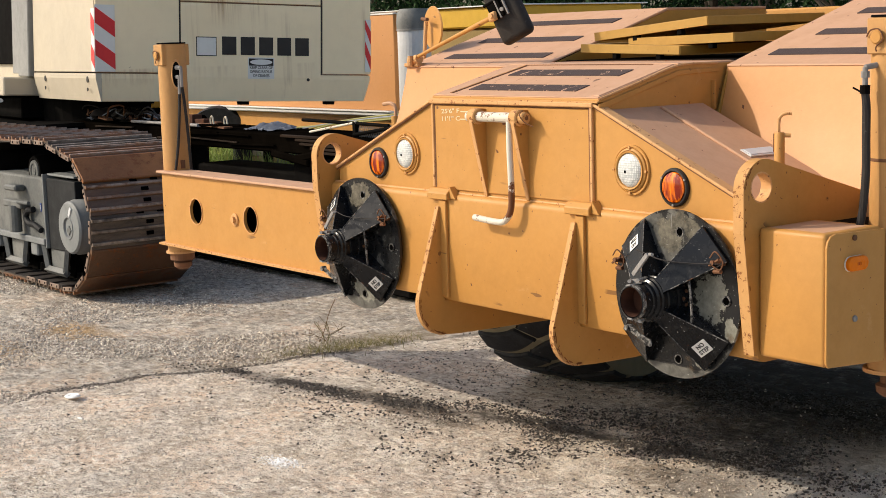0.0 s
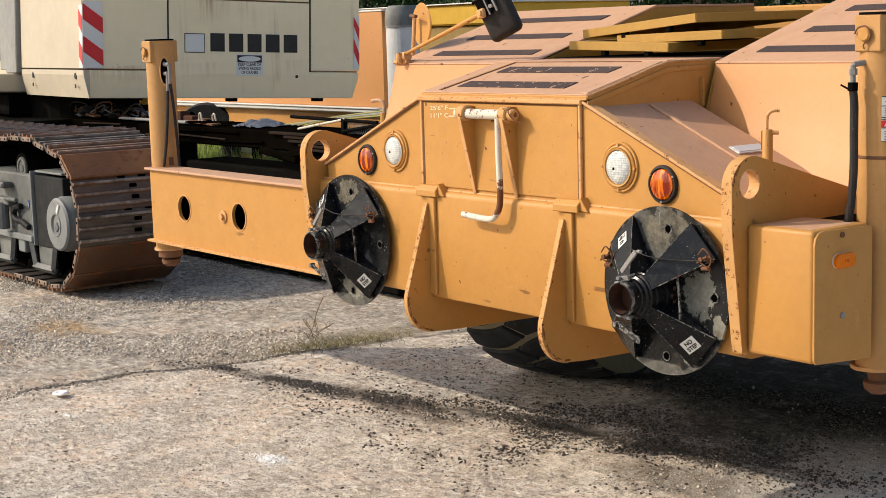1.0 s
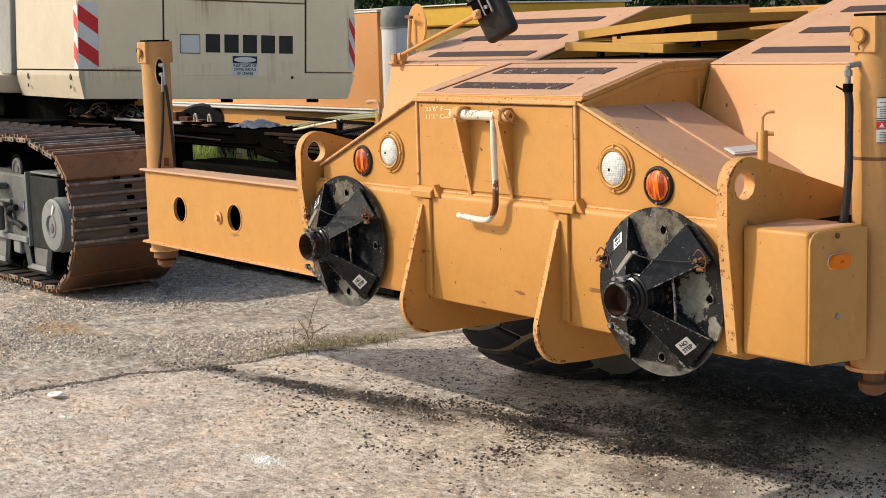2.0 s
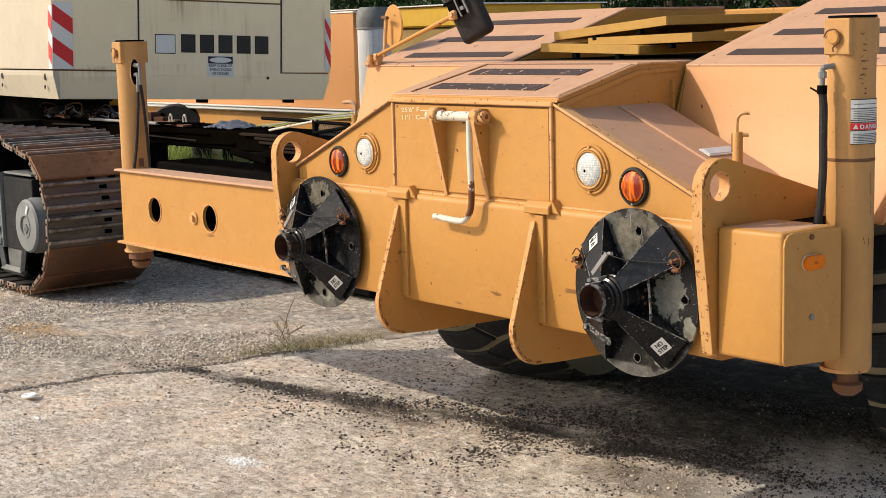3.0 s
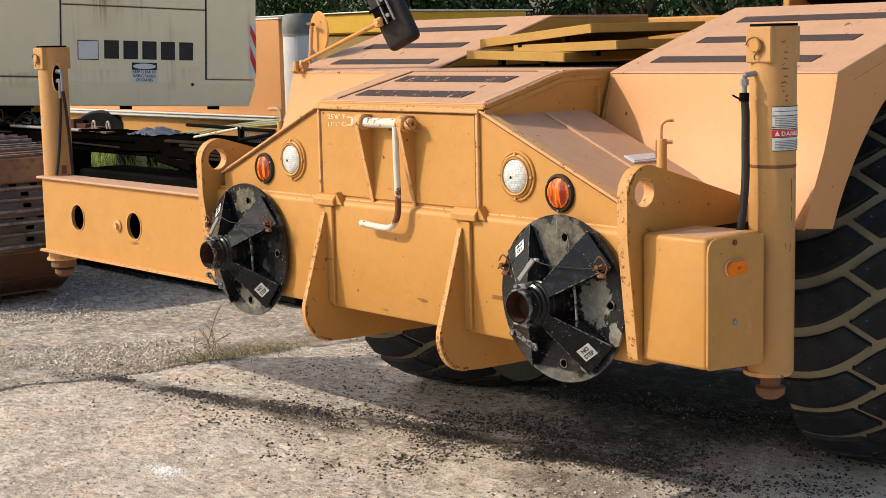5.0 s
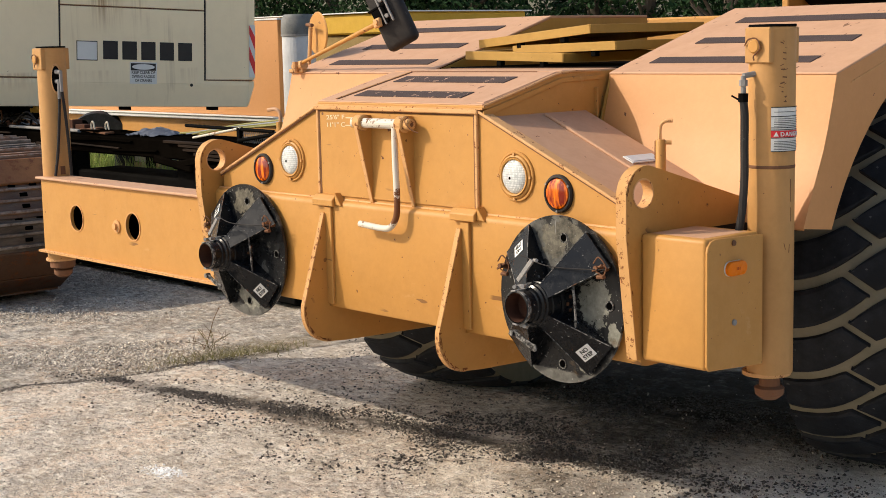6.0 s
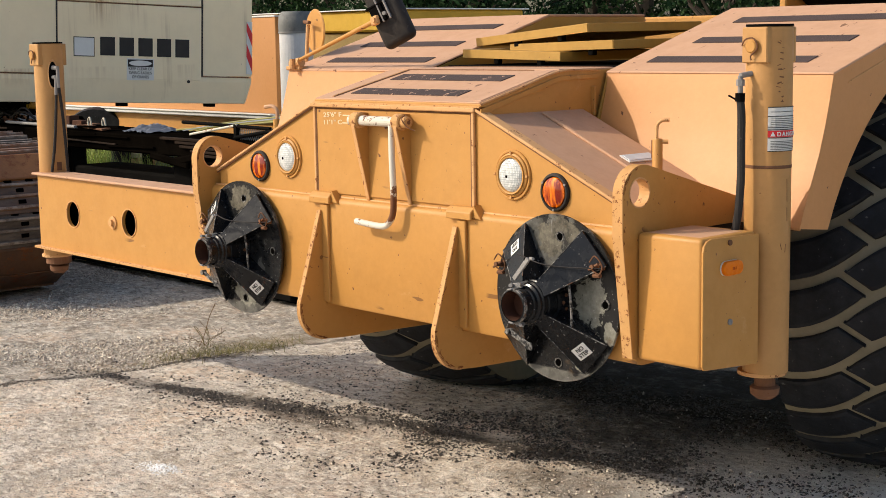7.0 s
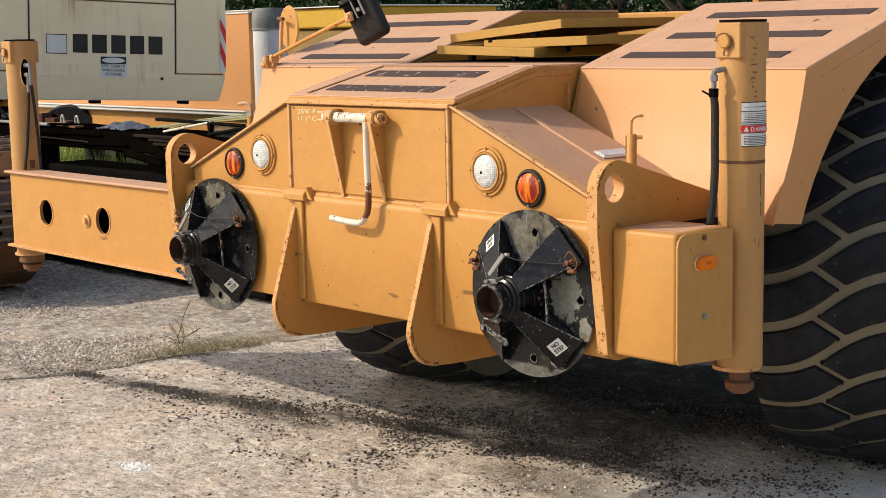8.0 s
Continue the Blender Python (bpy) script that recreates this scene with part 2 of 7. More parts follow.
def glassy(name, color, rough=0.06, transmission=0.0, bumps=0.0, spec=0.5):
    n = Nodes(name)
    n.bsdf.inputs["Transmission Weight"].default_value = transmission
    if bumps:
        w = n.add("ShaderNodeTexVoronoi", Scale=bumps)
        n.put(w.inputs["Vector"], n.co)
        n.bump(w.outputs["Distance"], 0.5, 0.004)
    return n.done(color, rough, spec=spec)


def amber_highlight_bars():
    """Amber plastic with upright bars: bright highlights and the dark between them painted in by noise."""
    n = Nodes("amber_lens")
    bars = n.noise(60, 2, 0.5, stretch=(1.0, 1.0, 0.12))
    c = n.mix(n.ramp(bars, 0.40, 0.62), (0.20, 0.012, 0.001), (0.95, 0.21, 0.006))
    c = n.mix(n.ramp(n.noise(150, 2), 0.62, 0.70, 0, 0.6), c, (0.10, 0.006, 0.001))
    n.bump(bars, 0.5, 0.004)
    return n.done(c, 0.08, spec=0.5)


M_AMBER = amber_highlight_bars()
M_AMBER_SIDE = glassy("amber_marker", (0.78, 0.185, 0.004), 0.40, 0.0, 55, 0.15)
M_AMBER_DEEP = glassy("amber_lens_deep", (0.42, 0.055, 0.002), 0.30, 0.0, 70, 0.15)


def ribbed_lens():
    n = Nodes("clear_ribbed_lens")
    w = n.add("ShaderNodeTexBrick", Scale=1.0)
    m = n.add("ShaderNodeMapping", Vector=n.co, Scale=(1, 1, 1), Rotation=(radians(90), 0, 0))
    n.put(w.inputs["Vector"], m.outputs[0])
    w.offset = 0.0
    for key, v in (("Brick Width", 0.0075), ("Row Height", 0.009), ("Mortar Size", 0.0009), ("Mortar Smooth", 0.6)):
        n.put(w.inputs[key], v)
    n.put(w.inputs["Color1"], (0.50, 0.54, 0.55)), n.put(w.inputs["Color2"], (0.74, 0.76, 0.75)), n.put(w.inputs["Mortar"], (0.36, 0.39, 0.40))
    n.bump(w.outputs["Fac"], 0.6, 0.003)
    c = n.mix(n.ramp(n.noise(14, 3), 0.4, 0.7, 0, 0.6), w.outputs["Color"], (0.86, 0.86, 0.82))
    return n.done(c, 0.10)


M_LENS = ribbed_lens()


# ---------------------------------------------------------------- mesh tools
def part(name, bm, material, parent=None, label="", smooth=False):
    """Links a bmesh, written in world metres, as one mesh object under a thing or under a part."""
    me = bpy.data.meshes.new(name)
    bmesh.ops.recalc_face_normals(bm, faces=bm.faces[:])
    if smooth:
        for f in bm.faces:
            f.smooth = True
        for e in bm.edges:
            if len(e.link_faces) == 2 and e.calc_face_angle(0) > 0.6:
                e.smooth = False
    bm.to_mesh(me)
    bm.free()
    for m in material if isinstance(material, (list, tuple)) else [material]:
        me.materials.append(m)
    ob = new(name, me)
    if parent is not None:
        ob.parent = parent
        if parent.type == "EMPTY":
            ob.matrix_parent_inverse = Matrix.Translation(-parent.location)
    return tagged(ob, label)


def piece(name, mesh, matrix, parent):
    """One more object on a shared mesh."""
    ob = new(name, mesh)
    ob.parent = parent
    if parent.type == "EMPTY":
        ob.matrix_parent_inverse = Matrix.Translation(-parent.location)
    ob.matrix_basis = matrix
    return ob


def thing(name, at, label, category, group=""):
    ob = new(name)
    ob.location, ob.empty_display_size = at, 0.2
    return tagged(ob, label, category, group)


def top(ob, label, category, group="", kind=""):
    return tagged(ob, label, category, group, kind)


def join(*bms):
    out = bms[0]
    for b in bms[1:]:
        me = bpy.data.meshes.new("tmp")
        b.to_mesh(me)
        b.free()
        out.from_mesh(me)
        bpy.data.meshes.remove(me)
    return out


def bev(bm, width, seg=1, angle=0.5):
    if width > 0:
        es = [e for e in bm.edges if len(e.link_faces) == 2 and e.calc_face_angle(0) > angle]
        bmesh.ops.bevel(bm, geom=es, offset=width, segments=seg, profile=0.5, affect="EDGES", clamp_overlap=True)
    return bm


def box(x0, x1, y0, y1, z0, z1, b=0.004, seg=1):
    bm = bmesh.new()
    bmesh.ops.create_cube(bm, size=1, matrix=Matrix.Translation(((x0 + x1) / 2, (y0 + y1) / 2, (z0 + z1) / 2)) @ Matrix.Diagonal((x1 - x0, y1 - y0, z1 - z0, 1)))
    return bev(bm, b, seg)


def obox(m, sx, sy, sz, b=0.004, seg=1):
    """A box of that size, centred on the pose m."""
    bm = box(-sx / 2, sx / 2, -sy / 2, sy / 2, -sz / 2, sz / 2, b, seg)
    bm.transform(m)
    return bm


def prism(points, axis, a, c, b=0.004, seg=1, angle=0.5):
    """A polygon pushed along an axis from a to c. points: (y, z) for x, (x, z) for y, (x, y) for z."""
    put = {"x": lambda p, q: (q, p[0], p[1]), "y": lambda p, q: (p[0], q, p[1]), "z": lambda p, q: (p[0], p[1], q)}[axis]
    bm = bmesh.new()
    lo = [bm.verts.new(put(p, a)) for p in points]
    hi = [bm.verts.new(put(p, c)) for p in points]
    bm.faces.new(lo), bm.faces.new(hi)
    for i in range(len(points)):
        j = (i + 1) % len(points)
        bm.faces.new((lo[i], lo[j], hi[j], hi[i]))
    bmesh.ops.recalc_face_normals(bm, faces=bm.faces[:])
    return bev(bm, b, seg, angle)


def rod(p, q, r, n=16, r2=None, b=0.0):
    """A round bar from p to q."""
    p, q = Vector(p), Vector(q)
    bm = bmesh.new()
    m = Matrix.Translation((p + q) / 2) @ (q - p).to_track_quat("Z", "Y").to_matrix().to_4x4()
    bmesh.ops.create_cone(bm, cap_ends=True, segments=n, radius1=r, radius2=r if r2 is None else r2, depth=(q - p).length, matrix=m)
    return bev(bm, b, 1, 1.0)


def lathe(profile, m, n=40, close=False):
    """A profile of (radius, height) turned round the pose m's z axis."""
    bm = bmesh.new()
    rings = []
    for r, h in profile:
        rings.append([bm.verts.new(m @ Vector((r * math.cos(6.2832 * k / n), r * math.sin(6.2832 * k / n), h))) for k in range(n)] if r > 1e-6 else [bm.verts.new(m @ Vector((0, 0, h)))])
    for a, b in list(zip(rings, rings[1:])) + ([(rings[-1], rings[0])] if close else []):
        for k in range(n):
            j = (k + 1) % n
            if len(a) == 1 and len(b) > 1:
                bm.faces.new((a[0], b[k], b[j]))
            elif len(b) == 1 and len(a) > 1:
                bm.faces.new((a[k], a[j], b[0]))
            elif len(a) > 1:
                bm.faces.new((a[k], a[j], b[j], b[k]))
    return bm


def tube(points, r, n=10, smooth_steps=6):
    """A bent round bar through points (Catmull-Rom)."""
    P = [Vector(p) for p in points]
    P = [2 * P[0] - P[1]] + P + [2 * P[-1] - P[-2]]
    path = []
    for i in range(1, len(P) - 2):
        for s in range(smooth_steps):
            t = s / smooth_steps
            a, b_, c, d = P[i - 1], P[i], P[i + 1], P[i + 2]
            path.append(0.5 * (2 * b_ + (c - a) * t + (2 * a - 5 * b_ + 4 * c - d) * t * t + (3 * b_ - a - 3 * c + d) * t ** 3))
    path.append(P[-2])
    bm = bmesh.new()
    rings, ref = [], Vector((0.13, 0.21, 0.97))
    for i, p in enumerate(path):
        d = (path[min(i + 1, len(path) - 1)] - path[max(i - 1, 0)]).normalized()
        u = d.cross(ref).normalized()
        w = d.cross(u)
        rings.append([bm.verts.new(p + r * (math.cos(6.2832 * k / n) * u + math.sin(6.2832 * k / n) * w)) for k in range(n)])
    for a, b_ in zip(rings, rings[1:]):
        for k in range(n):
            bm.faces.new((a[k], a[(k + 1) % n], b_[(k + 1) % n], b_[k]))
    bm.faces.new(rings[0]), bm.faces.new(rings[-1])
    return bm


FRONT = Matrix(((1, 0, 0, 0), (0, 0, -1, 0), (0, 1, 0, 0), (0, 0, 0, 1)))  # local z looks along -y, local y up
SIDE = Matrix(((0, 0, 1, 0), (1, 0, 0, 0), (0, 1, 0, 0), (0, 0, 0, 1)))  # local z looks along +x, local y up


def words(text, size, m, material, parent, name="lettering", depth=0.0012, width=None):
    """Raised letters in the built-in font, on the pose m, left-aligned."""
    cu = bpy.data.curves.new(name, "FONT")
    cu.body, cu.size, cu.extrude, cu.align_x, cu.offset = text, size, depth, "CENTER", 0.014 * size
    tmp = new(name + "_tmp", cu)
    me = bpy.data.meshes.new_from_object(tmp)
    bpy.data.objects.remove(tmp)
    bpy.data.curves.remove(cu)
    xs = [v.co.x for v in me.vertices]
    sx = width / (max(xs) - min(xs)) if width else 1.0
    bm = bmesh.new()
    bm.from_mesh(me)
    bpy.data.meshes.remove(me)
    bm.transform(m @ Matrix.Diagonal((sx, 1, 1, 1)))
    return part(name, bm, material, parent)


# ---------------------------------------------------------------- ground
def joint_line(x):
    """Where the joint between the two slabs runs, packed with oily grit."""
    return 0.70 + 0.12 * x - 0.24 * max(0.0, -0.6 - x) + 0.20 * max(0.0, -1.5 - x) + 0.03 * noise.noise((x * 1.7, 2.0, 0.0))


def slab_edge(x, y):
    """Above 0 on the hard-packed slab, below 0 on the loose gravel beyond its worn edge."""
    wob = 0.10 * noise.noise((x * 1.3, y * 1.3, 3.0)) + 0.05 * noise.noise((x * 5, y * 5, 8.0))
    edge = -2.98 if y < -0.3 else -2.98 + 0.31 * (y + 0.3) if y < 0.4 else -2.76 + 0.145 * (y - 0.4)
    return x - edge + wob


def ground_height(x, y):
    d = slab_edge(x, y)
    step = 0.022 * max(0.0, min(1.0, 0.5 + d / 0.16))
    far = min(1.0, max(0.0, (math.hypot(x + 1, y) - 14) / 30))
    h = 0.012 * noise.noise((x * 0.9, y * 0.9, 0.0)) + 0.006 * noise.noise((x * 4, y * 4, 5.0))
    rough = 0.006 if d > 0 else 0.011
    h += rough * noise.noise((x * 7, y * 7, 1.0)) + 0.5 * rough * noise.noise((x * 11, y * 11, 4.0))
    if far < 0.01:  # lifted flakes and hollows of the crust, loose grit beyond it
        h += 0.0032 * noise.noise((x * 17, y * 23, 6.0)) + 0.0022 * noise.noise((x * 37, y * 41, 2.0))
        h += 0.006 * max(0.0, noise.noise((x * 3.1, y * 5.3, 7.0)) - 0.1)
    return step - 0.02 + h * (1 - far)


def axis_steps(lo, hi, step, far):
    a = list(np.arange(lo, hi, step))
    s, x, up = step, hi, []
    while x < far:
        up.append(x)
        s *= 1.22
        x += s
    s, x, down = step, lo, []
    while x > -far:
        s *= 1.22
        x -= s
        down.append(x)
    return down[::-1] + a + up + [far]


def ground_material():
    n = Nodes("gravel_yard")
    sep = n.add("ShaderNodeSeparateXYZ", Vector=n.co)
    x, y = sep.outputs[0], sep.outputs[1]
    big, mid, fine = n.noise(0.8, 5), n.noise(3.2, 7, 0.7), n.noise(26, 8, 0.75)
    wob = n.ramp(n.noise(1.6, 5), 0.3, 0.7, -0.3, 0.3)
    ragged = n.ramp(n.noise(4.5, 7, 0.7), 0.3, 0.7, -0.25, 0.25)

    def spot(cx, cy, rx, ry, edge=0.5):
        """A ragged stain, 1 in its middle."""
        dx = n.math("DIVIDE", n.math("SUBTRACT", x, cx), rx)
        dy = n.math("DIVIDE", n.math("SUBTRACT", y, cy), ry)
        d = n.math("SQRT", n.math("ADD", n.math("MULTIPLY", dx, dx), n.math("MULTIPLY", dy, dy)))
        return n.ramp(n.math("ADD", d, n.math("MULTIPLY", ragged, 1.6)), 1.0 - edge, 1.0 + edge, 1.0, 0.0)

    # hard-packed dirt: sandy, pink and grey patches, drawn out into streaks, crusted with fines
    dirt = n.mix(n.ramp(mid, 0.43, 0.57), (0.63, 0.535, 0.425), (0.97, 0.88, 0.765))
    dirt = n.mix(n.ramp(n.noise(1.5, 5, 0.6), 0.46, 0.58, 0, 0.75), dirt, (0.86, 0.665, 0.505))
    streaks = n.noise(5.0, 7, 0.72, stretch=(1.6, 0.55, 1.0))
    dirt = n.mix(n.ramp(streaks, 0.50, 0.58, 0, 0.55), dirt, (0.50, 0.435, 0.36))
    dirt = n.mix(n.ramp(n.noise(14, 7, 0.75), 0.53, 0.60, 0, 0.75), dirt, (0.95, 0.90, 0.82))
    stony = n.add("ShaderNodeTexVoronoi", Scale=38.0)
    warp = n.add("ShaderNodeVectorMath", Vector=n.co)
    n.put(warp.inputs[1], n.add("ShaderNodeTexNoise", Scale=9.0, Detail=3.0).outputs["Color"])
    n.put(stony.inputs["Vector"], warp.outputs[0])
    gravel = n.mix(stony.outputs["Color"], (0.50, 0.44, 0.37), (0.95, 0.87, 0.75))
    # crevices between the stones are shaded in the colour
    gravel = n.mix(n.ramp(stony.outputs["Distance"], 0.15, 0.55), gravel, (0.31, 0.265, 0.215))
    edge_y = n.ramp(y, -0.3, 0.4, -2.98, -2.76)
    edge_y = n.math("ADD", edge_y, n.math("MULTIPLY", n.math("MAXIMUM", n.math("SUBTRACT", y, 0.4), 0.0), 0.145))
    off = n.math("ADD", n.math("SUBTRACT", x, edge_y), n.math("MULTIPLY", wob, 0.35))
    slab = n.ramp(off, -0.10, 0.10)
    loose = n.ramp(n.math("ADD", mid, n.math("MULTIPLY", big, 0.6)), 0.74, 0.92, 0.1, 0.75)
    c = n.mix(n.math("MULTIPLY", loose, n.ramp(slab, 0, 1, 1.0, 0.18)), dirt, gravel)
    # worn grey areas where the crust is gone; flakes and small pits, relief light and shade in colour
    flake = n.noise(17, 8, 0.72, stretch=(0.8, 1.25, 1.0))
    worn = n.ramp(n.noise(1.15, 6, 0.66), 0.47, 0.58)
    c = n.mix(n.math("MULTIPLY", n.math("MULTIPLY", worn, n.ramp(mid, 0.40, 0.58, 0.3, 0.75)), slab), c, (0.52, 0.465, 0.405))
    c = n.mix(n.ramp(flake, 0.535, 0.585, 0, 0.75), c, (1.0, 0.93, 0.82))
    c = n.mix(n.ramp(flake, 0.405, 0.445, 0.72, 0.0), c, (0.30, 0.25, 0.20))
    scale = n.noise(27, 5, 0.68, stretch=(0.85, 1.2, 1.0))
    rough = n.ramp(n.noise(1.9, 5, 0.65), 0.44, 0.60)
    c = n.mix(n.math("MULTIPLY", n.ramp(scale, 0.575, 0.600), n.ramp(rough, 0, 1, 0.25, 0.85)), c, (0.20, 0.165, 0.130))
    c = n.mix(n.math("MULTIPLY", n.ramp(scale, 0.395, 0.420, 1.0, 0.0), n.ramp(rough, 0, 1, 0.15, 0.70)), c, (1.0, 0.95, 0.86))
    c = n.mix(n.ramp(fine, 0.57, 0.63, 0, 0.55), c, (0.25, 0.21, 0.17))
    pits = n.add("ShaderNodeTexVoronoi", Scale=52.0)
    n.put(pits.inputs["Vector"], n.co)
    deep = n.math("MULTIPLY", n.ramp(pits.outputs["Distance"], 0.14, 0.26, 1.0, 0.0), n.ramp(n.noise(6.0, 4), 0.48, 0.60))
    c = n.mix(n.math("MULTIPLY", deep, 0.85), c, (0.09, 0.075, 0.06))
    # dark crack line with the step's shadow, painted along the slab's broken edge
    seam = n.ramp(n.math("ABSOLUTE", n.math("ADD", off, n.math("MULTIPLY", ragged, 0.10))), 0.01, 0.075, 1.0, 0.0)
    c = n.mix(n.math("MULTIPLY", seam, n.ramp(fine, 0.35, 0.6, 0.95, 0.6)), c, (0.105, 0.086, 0.068))
    # oil-dark grit along the joint, damp stains, the machine's shade painted under it
    bend = n.math("MULTIPLY", n.math("MAXIMUM", n.math("SUBTRACT", -0.6, x), 0.0), -0.24)
    bend = n.math("ADD", bend, n.math("MULTIPLY", n.math("MAXIMUM", n.math("SUBTRACT", -1.5, x), 0.0), 0.20))
    joint = n.math("SUBTRACT", n.math("ADD", n.math("ADD", n.math("MULTIPLY", x, 0.12), bend), 0.70), y)
    along = n.math("MULTIPLY", n.ramp(x, -3.0, -2.2, 0.3, 1.0), n.ramp(x, 0.7, 1.3, 1.0, 0.2))
    oil_line = n.math("ABSOLUTE", n.math("ADD", joint, n.math("MULTIPLY", ragged, 0.30)))
    oil = n.math("MULTIPLY", n.ramp(oil_line, 0.02, 0.12, 1.0, 0.0), along)
    brown = n.math("MAXIMUM", spot(-1.28, 0.345, 0.52, 0.125, 0.25), spot(0.64, 0.45, 0.36, 0.17, 0.35))
    c = n.mix(n.math("MULTIPLY", brown, n.ramp(fine, 0.3, 0.6, 0.92, 0.6)), c, (0.112, 0.090, 0.068))
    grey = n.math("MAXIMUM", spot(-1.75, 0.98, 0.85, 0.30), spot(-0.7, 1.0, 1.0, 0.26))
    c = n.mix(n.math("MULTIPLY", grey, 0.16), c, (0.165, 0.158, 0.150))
    # slab in the machine's shade, greyed in the colour
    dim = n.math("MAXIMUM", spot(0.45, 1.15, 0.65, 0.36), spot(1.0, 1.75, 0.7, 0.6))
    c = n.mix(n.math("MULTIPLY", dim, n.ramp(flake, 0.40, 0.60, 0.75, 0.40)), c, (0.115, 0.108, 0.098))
    # shade under the bumper and chassis, painted dark into the ground
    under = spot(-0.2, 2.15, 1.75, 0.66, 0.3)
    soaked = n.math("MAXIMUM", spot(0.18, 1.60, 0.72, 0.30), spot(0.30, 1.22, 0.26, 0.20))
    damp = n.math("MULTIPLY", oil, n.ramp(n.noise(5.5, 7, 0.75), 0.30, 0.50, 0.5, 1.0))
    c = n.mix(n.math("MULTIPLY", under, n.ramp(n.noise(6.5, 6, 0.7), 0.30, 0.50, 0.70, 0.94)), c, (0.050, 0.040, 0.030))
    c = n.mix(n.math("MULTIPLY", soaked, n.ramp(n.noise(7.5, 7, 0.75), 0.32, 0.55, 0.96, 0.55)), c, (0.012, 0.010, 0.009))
    c = n.mix(n.math("MULTIPLY", damp, 0.84), c, (0.040, 0.032, 0.025))
    # pale dust, whitened further to make up for missing light beside the wheel
    dusty = n.math("MULTIPLY", spot(1.80, 1.08, 0.98, 0.80), n.ramp(fine, 0.45, 0.65, 1.0, 0.7))
    c = n.mix(dusty, c, (0.86, 0.83, 0.78))
    soil = spot(-2.92, 1.15, 0.20, 0.85)
    c = n.mix(n.math("MULTIPLY", soil, n.ramp(n.noise(8, 5, 0.7), 0.35, 0.6, 0.3, 0.85)), c, (0.27, 0.225, 0.15))
    # ochre clay showing through the gravel
    clay = n.math("MAXIMUM", spot(-4.68, 0.0, 0.36, 0.17), n.math("MULTIPLY", spot(-4.5, -0.62, 0.40, 0.15), 0.7))
    c = n.mix(n.math("MULTIPLY", clay, 0.62), c, (0.56, 0.33, 0.11))
    h = n.math("ADD", n.math("MULTIPLY", fine, 0.8), n.math("MULTIPLY", n.ramp(stony.outputs["Distance"], 0.0, 0.6, 1, 0), n.ramp(slab, 0, 1, 0.45, 0.12)))
    h = n.math("ADD", h, n.math("MULTIPLY", n.noise(80, 4), 0.25))
    h = n.math("ADD", h, n.math("MULTIPLY", flake, 1.1))
    h = n.math("SUBTRACT", h, n.math("MULTIPLY", scale, 0.6))
    h = n.math("ADD", h, n.math("MULTIPLY", streaks, 0.9))
    n.bump(h, 1.0, 0.022)
    return n.done(c, n.ramp(damp, 0, 1, 0.93, 0.6), spec=0.2)


def build_ground():
    xs = axis_steps(-5.6, 2.2, 0.019, 900.0)
    ys = axis_steps(-2.4, 2.4, 0.019, 900.0)
    verts = [(x, y, ground_height(x, y)) for y in ys for x in xs]
    w = len(xs)
    faces = [(j * w + i, j * w + i + 1, (j + 1) * w + i + 1, (j + 1) * w + i) for j in range(len(ys) - 1) for i in range(w - 1)]
    me = bpy.data.meshes.new("ground")
    me.from_pydata(verts, [], faces)
    me.polygons.foreach_set("use_smooth", [True] * len(faces))
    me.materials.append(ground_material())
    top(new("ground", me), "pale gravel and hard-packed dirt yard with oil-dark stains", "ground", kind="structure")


build_ground()


def stone_material():
    n = Nodes("loose_stone")
    g = n.add("ShaderNodeNewGeometry")
    pick = n.math("POWER", g.outputs["Random Per Island"], 1.5)
    c = n.mix(pick, (0.34, 0.295, 0.245), (0.84, 0.77, 0.66))
    c = n.mix(n.ramp(n.noise(30, 3), 0.4, 0.8, 0, 0.5), c, (0.3, 0.25, 0.20))
    return n.done(c, 0.9, spec=0.25)


def dark_stone_material(lo=(0.014, 0.012, 0.010), hi=(0.11, 0.09, 0.072)):
    n = Nodes("oily_stone")
    g = n.add("ShaderNodeNewGeometry")
    c = n.mix(g.outputs["Random Per Island"], lo, hi)
    return n.done(c, 0.6)


